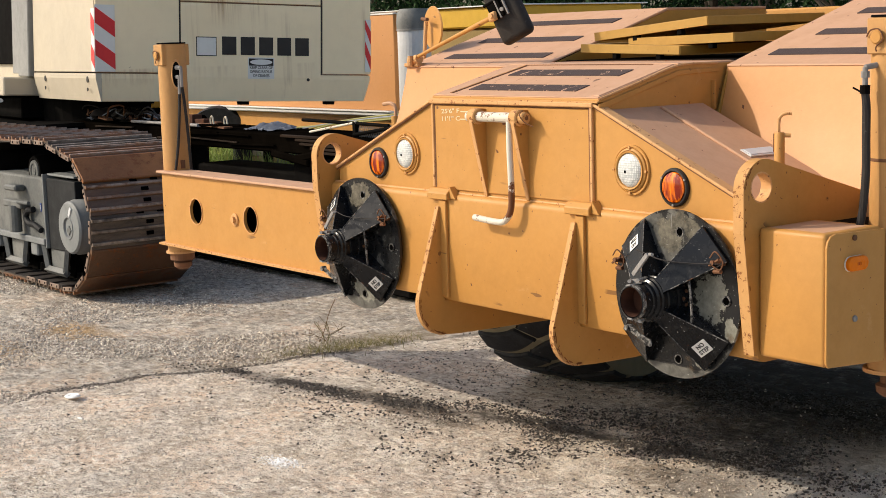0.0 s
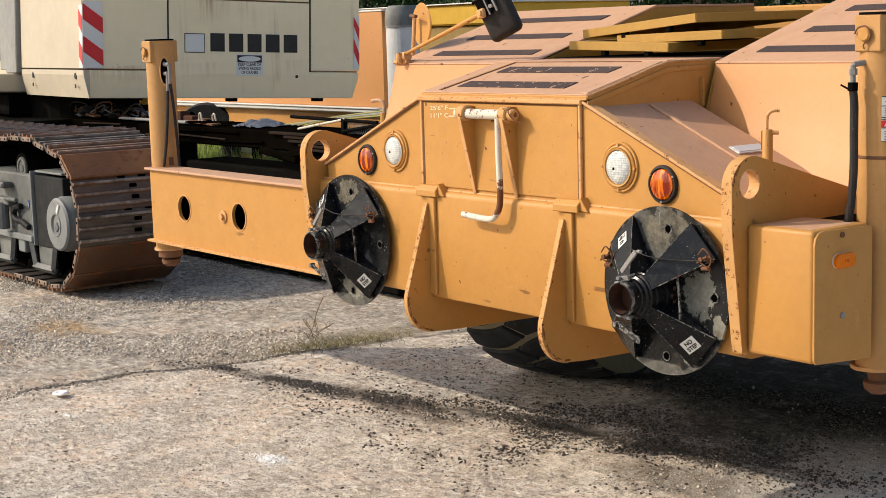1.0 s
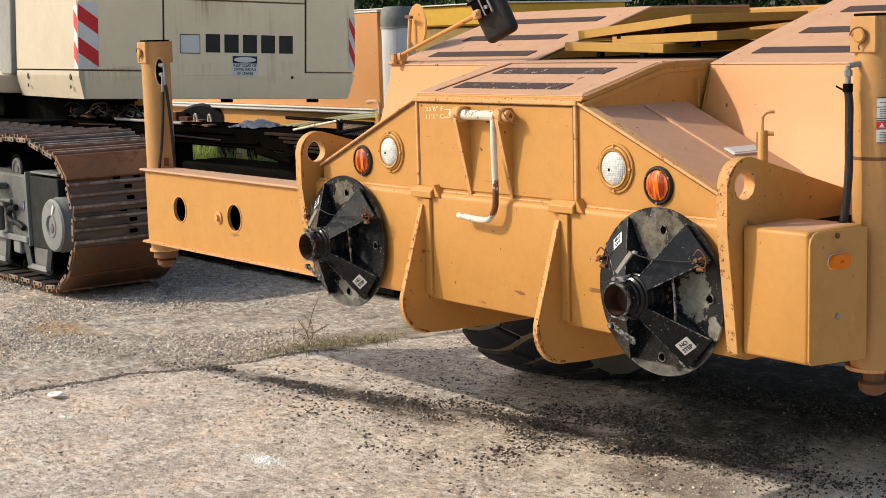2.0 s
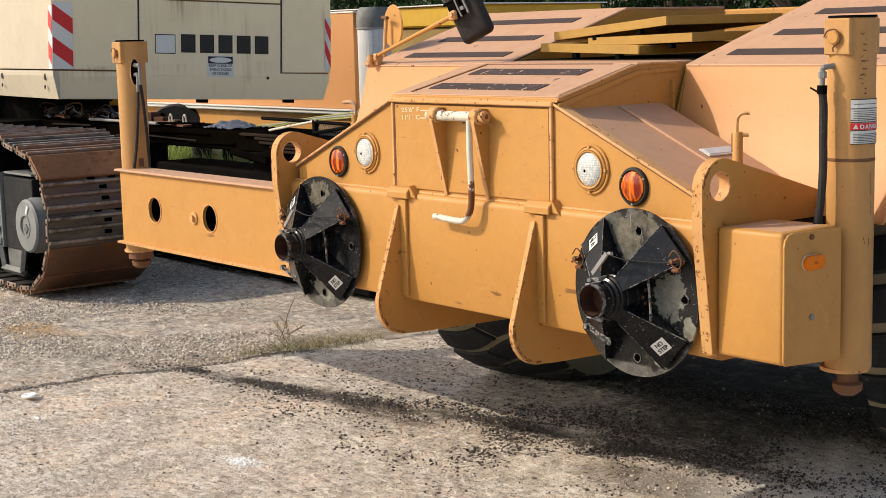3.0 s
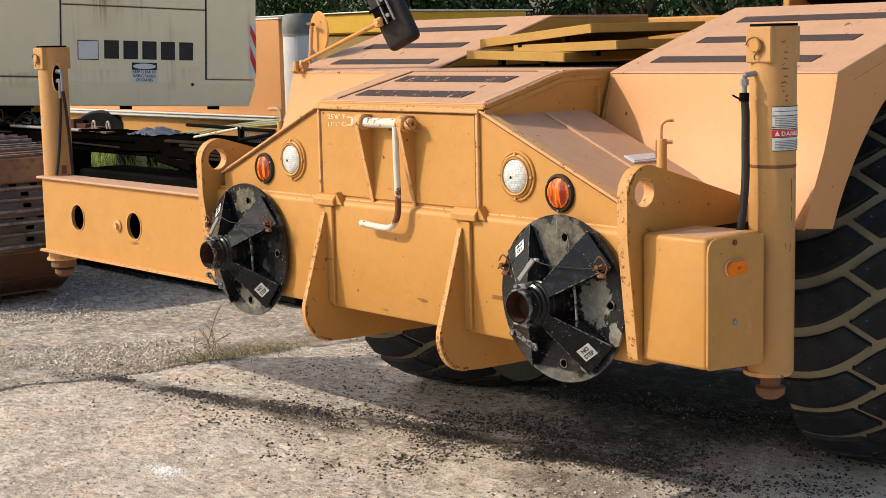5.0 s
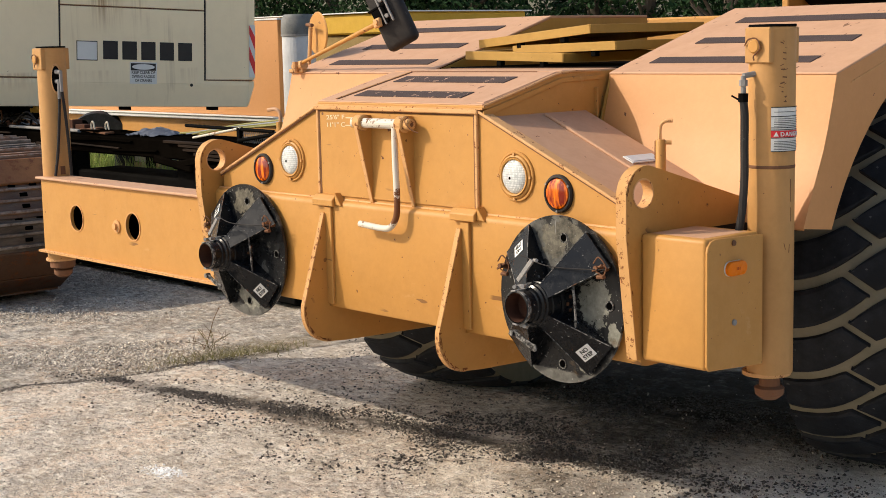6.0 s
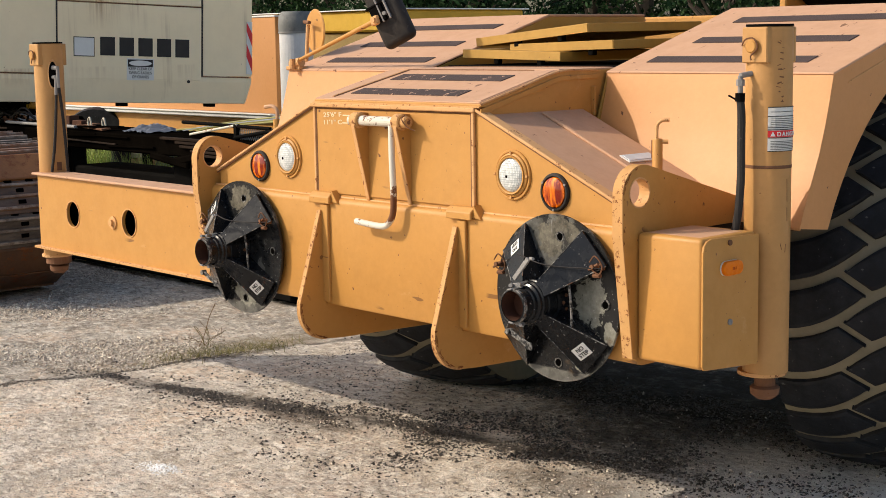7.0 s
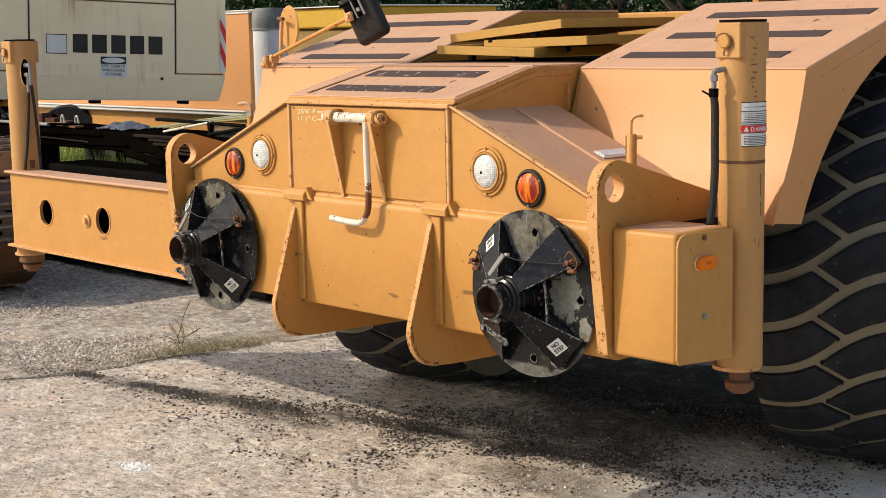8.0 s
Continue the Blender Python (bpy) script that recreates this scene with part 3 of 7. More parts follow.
def scatter(name, count, where, sizes, material, label, seed, cap=0.0075, skew=2.4):
    """Many small angular stones in one mesh; cap: the largest on the packed slab."""
    rnd = random.Random(seed)
    cube = np.array([(x, y, z) for x in (-1, 1) for y in (-1, 1) for z in (-1, 1)], float) * 0.6
    quads = ((0, 1, 3, 2), (4, 6, 7, 5), (0, 4, 5, 1), (2, 3, 7, 6), (0, 2, 6, 4), (1, 5, 7, 3))
    verts, faces = [], []
    for i in range(count):
        x, y = where(rnd)
        s = sizes[0] * (sizes[1] / sizes[0]) ** (rnd.random() ** skew)
        if slab_edge(x, y) > 0:
            s = min(s, cap + 0.5 * cap * rnd.random() ** 4)
        turn = np.array(Euler((rnd.uniform(-0.6, 0.6), rnd.uniform(-0.6, 0.6), rnd.uniform(0, 6.28))).to_matrix())
        size = np.array((s * rnd.uniform(0.8, 1.35), s * rnd.uniform(0.6, 1.0), s * rnd.uniform(0.45, 0.85)))
        lump = cube * np.array([[rnd.uniform(0.45, 1.3) for _ in range(3)] for _ in range(8)])
        lump = (lump * size) @ turn.T + (x, y, ground_height(x, y) + 0.12 * s)
        k = 8 * i
        verts.extend(map(tuple, lump))
        faces += [[k + v for v in q] for q in quads]
    me = bpy.data.meshes.new(name)
    me.from_pydata(verts, [], faces)
    me.materials.append(material)
    return top(new(name, me), label, "gravel", kind="stuff")


def loose_spot(rnd):
    while True:
        x, y = rnd.uniform(-7.5, 2.0), rnd.uniform(-2.0, 3.2)
        keep = 0.035 if slab_edge(x, y) > 0 else 0.18 + 1.5 * noise.noise((x * 0.9, y * 0.9, 9.0)) + 0.5 * noise.noise((x * 2.7, y * 2.7, 14.0))
        keep *= 0.14 if y > 1.15 and x > -5.6 else 1.0
        if rnd.random() < keep:
            return x, y


def oily_spot(rnd):
    while True:
        x = rnd.uniform(-2.85, 1.1)
        y = joint_line(x) + rnd.gauss(0.0, 0.022 + 0.060 * min(1.0, max(0.0, (x + 2.1) / 0.9)))
        if rnd.random() < 0.45 + 1.3 * noise.noise((x * 2.2, y * 3, 2.0)):
            return x, y


def speck_spot(rnd):
    """Thick along the joint, thinning out over the slab, in drifts."""
    while True:
        x, y = rnd.uniform(-3.2, 1.6), rnd.uniform(-2.0, 2.2)
        d = y - joint_line(x)
        near = math.exp(-(d / 0.32) ** 2) * (1 if x > -1.9 else 0.3) + 0.9 * math.exp(-((x + 0.3) ** 2) / 0.5 - (y - 0.15) ** 2 / 0.14)
        drift = max(0.0, 0.35 + 1.9 * noise.noise((x * 2.4, y * 5.0, 21.0)))
        if rnd.random() < (0.012 + 0.5 * near) * drift:
            return x, y


scatter("dark_chippings", 6000, speck_spot, (0.0025, 0.013), dark_stone_material(), "scattered dark chippings on the packed dirt", 7, 0.011, 1.9)
scatter("loose_gravel", 40000, loose_spot, (0.0035, 0.0165), stone_material(), "loose pale grey crushed stone over the yard", 3, 0.008, 1.9)
def grit_spot(rnd):
    while True:
        x, y = rnd.uniform(-3.1, 1.6), rnd.uniform(-2.0, 1.6)
        if slab_edge(x, y) > 0 and y < joint_line(x) - 0.1 and rnd.random() < 0.35 + 1.3 * noise.noise((x * 2.3, y * 2.3, 33.0)):
            return x, y


scatter("fine_grit", 30000, grit_spot, (0.0016, 0.0070), stone_material(), "fine pale grit strewn over the packed dirt", 17)
def edge_spot(rnd):
    """Dark grit caught along the slab's broken edge."""
    while True:
        x, y = rnd.uniform(-3.6, -2.2), rnd.uniform(-1.6, 1.2)
        if abs(slab_edge(x, y) - 0.02 + rnd.gauss(0, 0.05)) < 0.035 and rnd.random() < 0.5 + 1.2 * noise.noise((x * 2.2, y * 2.2, 61.0)):
            return x, y


scatter("edge_grit", 2600, edge_spot, (0.003, 0.012), dark_stone_material((0.03, 0.025, 0.02), (0.22, 0.185, 0.15)), "dark grit caught along the broken slab edge", 29, 0.009, 1.9)


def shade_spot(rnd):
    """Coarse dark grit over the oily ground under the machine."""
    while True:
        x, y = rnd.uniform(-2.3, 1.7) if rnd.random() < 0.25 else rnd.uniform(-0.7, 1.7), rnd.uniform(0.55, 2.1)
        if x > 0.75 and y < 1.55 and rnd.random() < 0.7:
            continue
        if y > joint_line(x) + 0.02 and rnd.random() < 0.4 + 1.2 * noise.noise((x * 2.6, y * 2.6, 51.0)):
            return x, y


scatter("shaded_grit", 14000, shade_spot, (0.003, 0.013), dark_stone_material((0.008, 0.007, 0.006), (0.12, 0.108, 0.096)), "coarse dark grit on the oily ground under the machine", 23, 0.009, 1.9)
scatter("oily_gravel", 6000, oily_spot, (0.0035, 0.018), dark_stone_material(), "dark oil-soaked gravel along the slab edge", 5)

# ---------------------------------------------------------------- the tan wheeled crane
crane = thing("mobile_crane", (0, 1.5, 0), "tan wheeled rough-terrain crane, front end with stowed black outrigger pads", "crane")
X_LUG = 1.352


def both(build):
    for s in (-1, 1):
        build(s)


# front plate above the bumper, its top edge sloping down on both sides
plate = prism([(-1.30, 1.16), (1.30, 1.16), (1.30, 1.268), (0.52, 1.602), (-0.52, 1.602), (-1.30, 1.268)], "y", 0.0, 0.02, 0.003)
part("front_plate", plate, M_TAN, crane, "tan front plate with sloping shoulders")
for s in (-1, 1):
    a, b = Vector((s * 0.52, 0.01, 1.606)), Vector((s * 1.31, 0.01, 1.268))
    mid, d = (a + b) / 2, (b - a)
    part("edge_seam", rod(a + Vector((0, -0.017, -0.010)), b + Vector((0, -0.017, -0.010)), 0.0035, 6), M_RUST, crane)
    part("edge_strip", obox(Matrix.Translation(mid) @ d.to_track_quat("X", "Z").to_matrix().to_4x4(), d.length, 0.05, 0.012, 0.003), M_TAN_EDGE, crane)

# bumper beam with a rounded top edge
bp = [(0.02, 1.198)] + [(-0.002 - 0.028 * math.sin(a), 1.170 + 0.028 * math.cos(a)) for a in np.linspace(0, 1.5708, 7)]
bp += [(-0.030, 0.735), (-0.022, 0.720), (0.0, 0.714), (0.50, 0.714), (0.50, 1.16), (0.02, 1.16)]
part("bumper", prism(bp, "x", -1.37, 1.37, 0.0), M_TAN, crane, "heavy tan bumper beam with rounded top edge", smooth=True)
part("bumper_weld", rod((-1.34, -0.002, 1.199), (1.34, -0.002, 1.199), 0.006, 8), M_TAN_EDGE, crane)

# centre panel frame on the front plate
for s in (-1, 1):
    part("panel_trim", box(s * 0.513 - 0.008, s * 0.513 + 0.008, -0.014, 0.0, 1.22, 1.60, 0.003), M_TAN_EDGE, crane)
for s in (-1, 1):
    part("panel_gap", box(s * 0.513 - s * 0.0125 - 0.003, s * 0.513 - s * 0.0125 + 0.003, -0.0095, -0.004, 1.216, 1.59, 0.0), M_RUST, crane)
part("panel_gap", box(-0.505, 0.505, -0.010, -0.004, 1.5865, 1.5905, 0.0), M_RUST, crane)
part("centre_panel", box(-0.503, 0.503, -0.008, 0.0, 1.215, 1.585, 0.003), M_TAN, crane)
part("panel_trim", box(-0.53, 0.53, -0.022, 0.03, 1.592, 1.612, 0.004), M_TAN_EDGE, crane)
for s, x in ((-1, -0.455), (1, 0.455)):
    blk = prism([(-0.055, 1.172), (0.0, 1.172), (0.0, 1.221), (-0.034, 1.221), (-0.055, 1.201)], "x", x - 0.06, x + 0.085, 0.003)
    part("stop_block", blk, M_TAN, crane)
    part("stop_gusset", prism([(x + 0.086, 1.180), (x + 0.128, 1.176), (x + 0.086, 1.232)], "y", -0.040, 0.0, 0.002), M_TAN, crane)

# hood: a lip at the front, a sloping top with worn grip strips, a flat part behind
HX0, HX1, HZ0, HZ1, HY0, HY1 = -0.506, 0.560, 1.626, 1.742, -0.014, 0.430
hood = prism([(HY0, HZ0 - 0.014), (HY0, HZ0), (HY1, HZ1), (0.80, HZ1 + 0.004), (0.80, 1.20), (0.022, 1.20), (0.022, HZ0 - 0.014)], "x", HX0, HX1, 0.003)
part("hood", hood, M_TAN, crane, "tan hood over the front end")
slope = math.degrees(math.atan2(HZ1 - HZ0, HY1 - HY0))


def on_hood(y):
    return HZ0 + (HZ1 - HZ0) * (y - HY0) / (HY1 - HY0)


part("hood_skin", obox(pose(0.027, 0.207, on_hood(0.207) + 0.002, slope), 1.056, 0.450, 0.006, 0.002), M_TAN_TOP, crane, "faded pinkish hood top")
part("hood_back", box(HX0 + 0.004, HX1 - 0.004, HY1 + 0.004, 0.775, HZ1, HZ1 + 0.0075, 0.002), M_TAN_TOP, crane)
for x, y, w, d in ((0.010, 0.096, 0.690, 0.080), (0.040, 0.304, 0.705, 0.085)):
    part("grip_strip", obox(pose(x, y, on_hood(y) + 0.0065, slope), w, d, 0.004, 0.001), M_GRIP, crane, "dark non-slip strip, worn through in places")
part("hood_seam", obox(pose(-0.372, 0.211, on_hood(0.211) + 0.005, slope, 0, -5.5), 0.008, 0.415, 0.006, 0.001), M_RUST, crane)
part("hood_seam", obox(pose(-0.385, 0.211, on_hood(0.211) + 0.005, slope, 0, -5.5), 0.006, 0.415, 0.008, 0.001), M_TAN_EDGE, crane)
part("hood_seam", obox(pose(0.525, 0.211, on_hood(0.211) + 0.0055, slope), 0.046, 0.430, 0.006, 0.002), M_TAN_TOP, crane)
part("hood_seam", obox(pose(0.03, 0.419, on_hood(0.419) + 0.005, slope), 0.80, 0.007, 0.006, 0.001), M_RUST, crane)
part("hood_lip_edge", rod((HX0, HY0 - 0.002, HZ0 - 0.013), (HX1, HY0 - 0.002, HZ0 - 0.013), 0.004, 6), M_RUST_EDGE, crane)
part("crease_edge", tube([(HX1 + 0.001, HY0, HZ0 - 0.002), (HX1 + 0.001, 0.2, on_hood(0.2) - 0.002), (HX1 + 0.001, HY1, HZ1 - 0.002), (HX1 + 0.001, 0.66, HZ1 + 0.001)], 0.005, 6), M_TAN_EDGE, crane)
part("side_lip", prism([(HY0, HZ0 - 0.045), (HY0, HZ0 - 0.02), (HY1, HZ1 - 0.02), (0.66, HZ1 - 0.016), (0.66, HZ1 - 0.034), (HY1, HZ1 - 0.04)], "x", HX1, HX1 + 0.006, 0.001), M_TAN, crane)


def shoulder(s):
    """Sloping deck beside the hood, with its seam and the plate edge."""
    pts = [(0.52, 1.600), (1.30, 1.262), (1.30, 1.20), (0.52, 1.20)]
    pts = [(s * x, z) for x, z in pts]
    part("shoulder_deck", prism(pts, "y", 0.022, 0.575, 0.003), M_TAN_TOP, crane, "dusty faded sloping deck plate")
    ang = math.degrees(math.atan2(1.600 - 1.262, 0.78)) * s
    part("deck_seam", obox(pose(s * 0.90, 0.318, 1.4405, 0, ang, 0), 0.70, 0.026, 0.012, 0.004), M_TAN_TOP, crane)


both(shoulder)
part("deck_plate", obox(pose(0.972, 0.448, 1.4085, 0, 23.4, 0), 0.058, 0.172, 0.006, 0.001), M_LABEL, crane, "small white-edged metal data plate")
part("plate_field", obox(pose(0.972, 0.448, 1.4125, 0, 23.4, 0), 0.044, 0.155, 0.003, 0.0), M_SILVER, crane)
pin = part("lock_pin", lathe([(0.0, 1.25), (0.019, 1.25), (0.019, 1.498), (0.016, 1.503), (0.0, 1.503)], Matrix.Translation((1.229, 0.25, 0)), 18), M_TAN, crane, "upright tan lock pin tube", smooth=True)
part("pin_slot", obox(pose(1.2125, 0.2405, 1.465, 0, 0, 30), 0.007, 0.010, 0.068, 0.002), M_RUST, pin)
part("pin_handle", tube([(1.226, 0.25, 1.48), (1.226, 0.25, 1.540), (1.231, 0.254, 1.560), (1.244, 0.262, 1.570), (1.264, 0.275, 1.571)], 0.0065, 8), M_TAN_EDGE, pin)
part("pin_bolt", rod((1.24, 0.255, 1.492), (1.262, 0.272, 1.492), 0.008, 8), M_RUST_EDGE, pin)
part("fender_tab", box(0.555, 0.580, 0.622, 0.634, 1.555, 1.675, 0.002), M_TAN, crane)


def edge_chips(outline, x, count, seed, parent, most=0.018):
    """Dark rust flakes strung along a plate's worn edge, on its side face."""
    rnd = random.Random(seed)
    for _ in range(count):
        f = rnd.random() * (len(outline) - 1.001)
        (y0, z0), (y1, z1) = outline[int(f)], outline[int(f) + 1]
        k = f - int(f)
        y, z = y0 + (y1 - y0) * k, z0 + (z1 - z0) * k
        run = math.atan2(z1 - z0, y1 - y0)
        size = most * rnd.uniform(0.5, 1.0) ** 2
        ring = [(size * rnd.uniform(0.6, 1.1) * math.cos(a), 0.26 * size * rnd.uniform(0.5, 1.2) * math.sin(a)) for a in np.linspace(0, 5.6, 9)]
        inset = rnd.uniform(0.001, 0.010)
        pts = [(y + u * math.cos(run) - (v - inset) * math.sin(run), z + u * math.sin(run) + (v - inset) * math.cos(run)) for u, v in ring]
        part("rust_chip", prism(pts, "x", x, x + 0.0008, 0.0), M_CHIP, parent)


def lug(s):
    """Lifting eye plate with a hole, running down to the bumper's foot."""
    x = s * X_LUG
    n = 20
    head = [(-0.002 + 0.107 * math.cos(a), 1.325 + 0.107 * math.sin(a)) for a in np.linspace(math.pi, 1.29, n)]
    outline = head + [(0.62, 1.254), (0.62, 1.10), (0.02, 0.745), (-0.055, 0.745), (-0.109, 1.18)]
    t = 0.022
    hole = [(-0.019 + 0.053 * math.cos(a), 1.334 + 0.051 * math.sin(a)) for a in np.linspace(0, 2 * math.pi, 24, endpoint=False)]
    bm = bmesh.new()
    for xx in (x - t, x + t):
        vo = [bm.verts.new((xx, *p)) for p in outline]
        vh = [bm.verts.new((xx, *p)) for p in hole]
        es = [bm.edges.new((v[i], v[(i + 1) % len(v)])) for v in (vo, vh) for i in range(len(v))]
        bmesh.ops.triangle_fill(bm, edges=es, use_beauty=True)
    bm.verts.ensure_lookup_table()
    no, nh = len(outline), len(hole)
    for base, cnt in ((0, no), (no, nh)):
        for i in range(cnt):
            j = (i + 1) % cnt
            a, b = base + i, base + j
            bm.faces.new((bm.verts[a], bm.verts[b], bm.verts[b + no + nh], bm.verts[a + no + nh]))
    lug_plate = part("lifting_eye", bm, M_TAN, crane, "tan lifting eye plate with chipped rusty edge")
    ring = lathe([(0.0515, -0.0235), (0.057, -0.0235), (0.057, 0.0235), (0.0515, 0.0235)], Matrix.Translation((x, -0.019, 1.334)) @ SIDE @ Matrix.Diagonal((1.0, 0.965, 1, 1)), 28, True)
    part("eye_ring", ring, M_TAN_EDGE, lug_plate)
    edge = [(y - 0.002, z) for y, z in head[:12]][::-1] + [(-0.111, 1.18), (-0.057, 0.745), (-0.053, 0.745), (-0.107, 1.18)] + [(y + 0.003, z - 0.001) for y, z in head[:12]]
    part("worn_edge", prism(edge, "x", x - t - 0.001, x + t + 0.001, 0.0), M_RUST_EDGE, lug_plate, "rust-worn front edge")
    edge_chips([(-0.058, 0.78), (-0.107, 1.18)] + head[:14], x + t + 0.0012, 24, 31 + s, lug_plate, 0.011)


both(lug)


def tow_rib(s):
    """Tall gusset plate that comes forward at its rounded foot and runs back under the bumper."""
    x = s * 0.446
    foot = [(-0.035 + 0.142 * math.cos(a), 0.712 + 0.150 * math.sin(a)) for a in np.linspace(math.pi * 0.94, math.pi * 1.5, 13)]
    pts = [(-0.030, 1.132), (-0.040, 1.142), (-0.052, 1.140)] + foot + [(0.05, 0.555), (0.75, 0.535), (0.75, 0.70), (-0.03, 0.72)]
    r = part("tow_rib", prism(pts, "x", x - 0.0115, x + 0.0115, 0.003), M_TAN, crane, "tan gusset plate with rounded rusty foot")
    edge = [(-0.053, 1.141)] + [(y - 0.002, z - 0.0005) for y, z in foot] + [(y + 0.006, z + 0.006) for y, z in foot[::-1]] + [(-0.046, 1.138)]
    part("worn_edge", prism(edge, "x", x - 0.0122, x + 0.0122, 0.0), M_RUST_EDGE, r, "rust-chipped front edge")
    edge_chips([(y + 0.002, z + 0.002) for y, z in [foot[0]] + foot[:13]][::-1] + [(-0.060, 1.10)], x + 0.0118, 44, 41 + s, r, 0.013)
    part("doubler_strip", box(x + 0.0, x + 0.052, -0.045, -0.029, 0.735, 1.168, 0.003), M_TAN, r)


both(tow_rib)


def lamp(s):
    at = Matrix.Translation((s * 0.727, 0.0, 1.359)) @ FRONT @ Matrix.Scale(0.87, 4)
    l = part("headlamp", lathe([(0.112, 0.0), (0.112, 0.006), (0.109, 0.010), (0.102, 0.010), (0.100, 0.006), (0.098, 0.006), (0.096, 0.014), (0.088, 0.019), (0.085, 0.010), (0.080, 0.004), (0.0, 0.002)], at, 48), M_TAN, crane, "round headlamp with tan bezel", smooth=True)
    part("lens", lathe([(0.076, 0.012), (0.070, 0.020), (0.05, 0.028), (0.025, 0.032), (0.0, 0.033)], at, 40), M_LENS, l, "clear ribbed glass lens", smooth=True)
    part("inner_rim", lathe([(0.075, 0.010), (0.086, 0.012), (0.084, 0.024), (0.077, 0.022)], at, 40, True), M_TAN, l)
    part("bulb_mark", rod(at @ Vector((-0.012, -0.006, 0.031)), at @ Vector((-0.012, -0.006, 0.0335)), 0.006, 10), M_DARK, l)
    for a in range(4):
        p = at @ Vector((0.099 * math.cos(1.57 * a), 0.099 * math.sin(1.57 * a), 0.014))
        part("bezel_screw", rod(p, p + Vector((0, -0.006, 0)), 0.0055, 8), M_RUST_EDGE, l)
    at = Matrix.Translation((s * 0.952, 0.0, 1.307)) @ FRONT @ Matrix.Scale(0.89, 4)
    l = part("turn_signal", lathe([(0.081, 0.0), (0.081, 0.010), (0.076, 0.016), (0.069, 0.017), (0.066, 0.006), (0.0, 0.004)], at, 36), M_HOSE, crane, "round amber turn signal in a black rubber ring", smooth=True)
    part("lens", lathe([(0.065, 0.008), (0.062, 0.016), (0.045, 0.024), (0.022, 0.028), (0.0, 0.029)], at, 36), M_AMBER, l, "amber lens", smooth=True)
    for a in (0.5, 2.6, 4.7):
        p = at @ Vector((0.0735 * math.cos(a), 0.0735 * math.sin(a), 0.014))
        part("ring_screw", rod(p, p + Vector((0, -0.005, 0)), 0.0045, 8), M_STEEL, l)


both(lamp)

# tow handle: two tapered brackets, a white pin through them and a bent white bar
for x in (-0.148, 0.126):
    br = prism([(0.0, 1.20), (0.0, 1.575), (-0.055, 1.580), (-0.085, 1.555), (-0.085, 1.520), (-0.010, 1.20)], "x", x - 0.009, x + 0.009, 0.002)
    b = part("pin_bracket", br, M_TAN, crane, "tapered tan bracket")
    part("worn_edge", prism([(-0.086, 1.555), (-0.086, 1.520), (-0.012, 1.205), (-0.008, 1.205), (-0.081, 1.522), (-0.081, 1.553)], "x", x - 0.010, x + 0.010, 0.0), M_TAN_EDGE, b)
    part("boss", rod((x - 0.028, -0.055, 1.545), (x + 0.022, -0.055, 1.545), 0.034, 18, b=0.005), M_RUST_EDGE, b)
part("tow_pin", rod((-0.20, -0.055, 1.545), (0.150, -0.055, 1.545), 0.021, 14), M_WORN_WHITE, crane, "white painted tow pin, flaking")
part("pin_end", rod((0.14, -0.055, 1.545), (0.180, -0.055, 1.545), 0.024, 14, b=0.004), M_RUST_EDGE, crane)
part("pin_handle", tube([(0.075, -0.060, 1.545), (0.085, -0.068, 1.40), (0.095, -0.072, 1.25), (0.090, -0.074, 1.165), (0.055, -0.078, 1.118), (0.0, -0.080, 1.110), (-0.145, -0.080, 1.118)], 0.0135, 12), M_WORN_WHITE, crane, "bent white handle bar with rust showing through", smooth=True)
part("pin_bore", rod((0.1785, -0.055, 1.545), (0.1815, -0.055, 1.545), 0.0085, 12), M_RUST, crane)
part("cotter_wire", tube([(0.165, -0.062, 1.575), (0.172, -0.085, 1.56), (0.19, -0.075, 1.53), (0.225, -0.06, 1.513)], 0.0022, 5), M_RUST, crane)


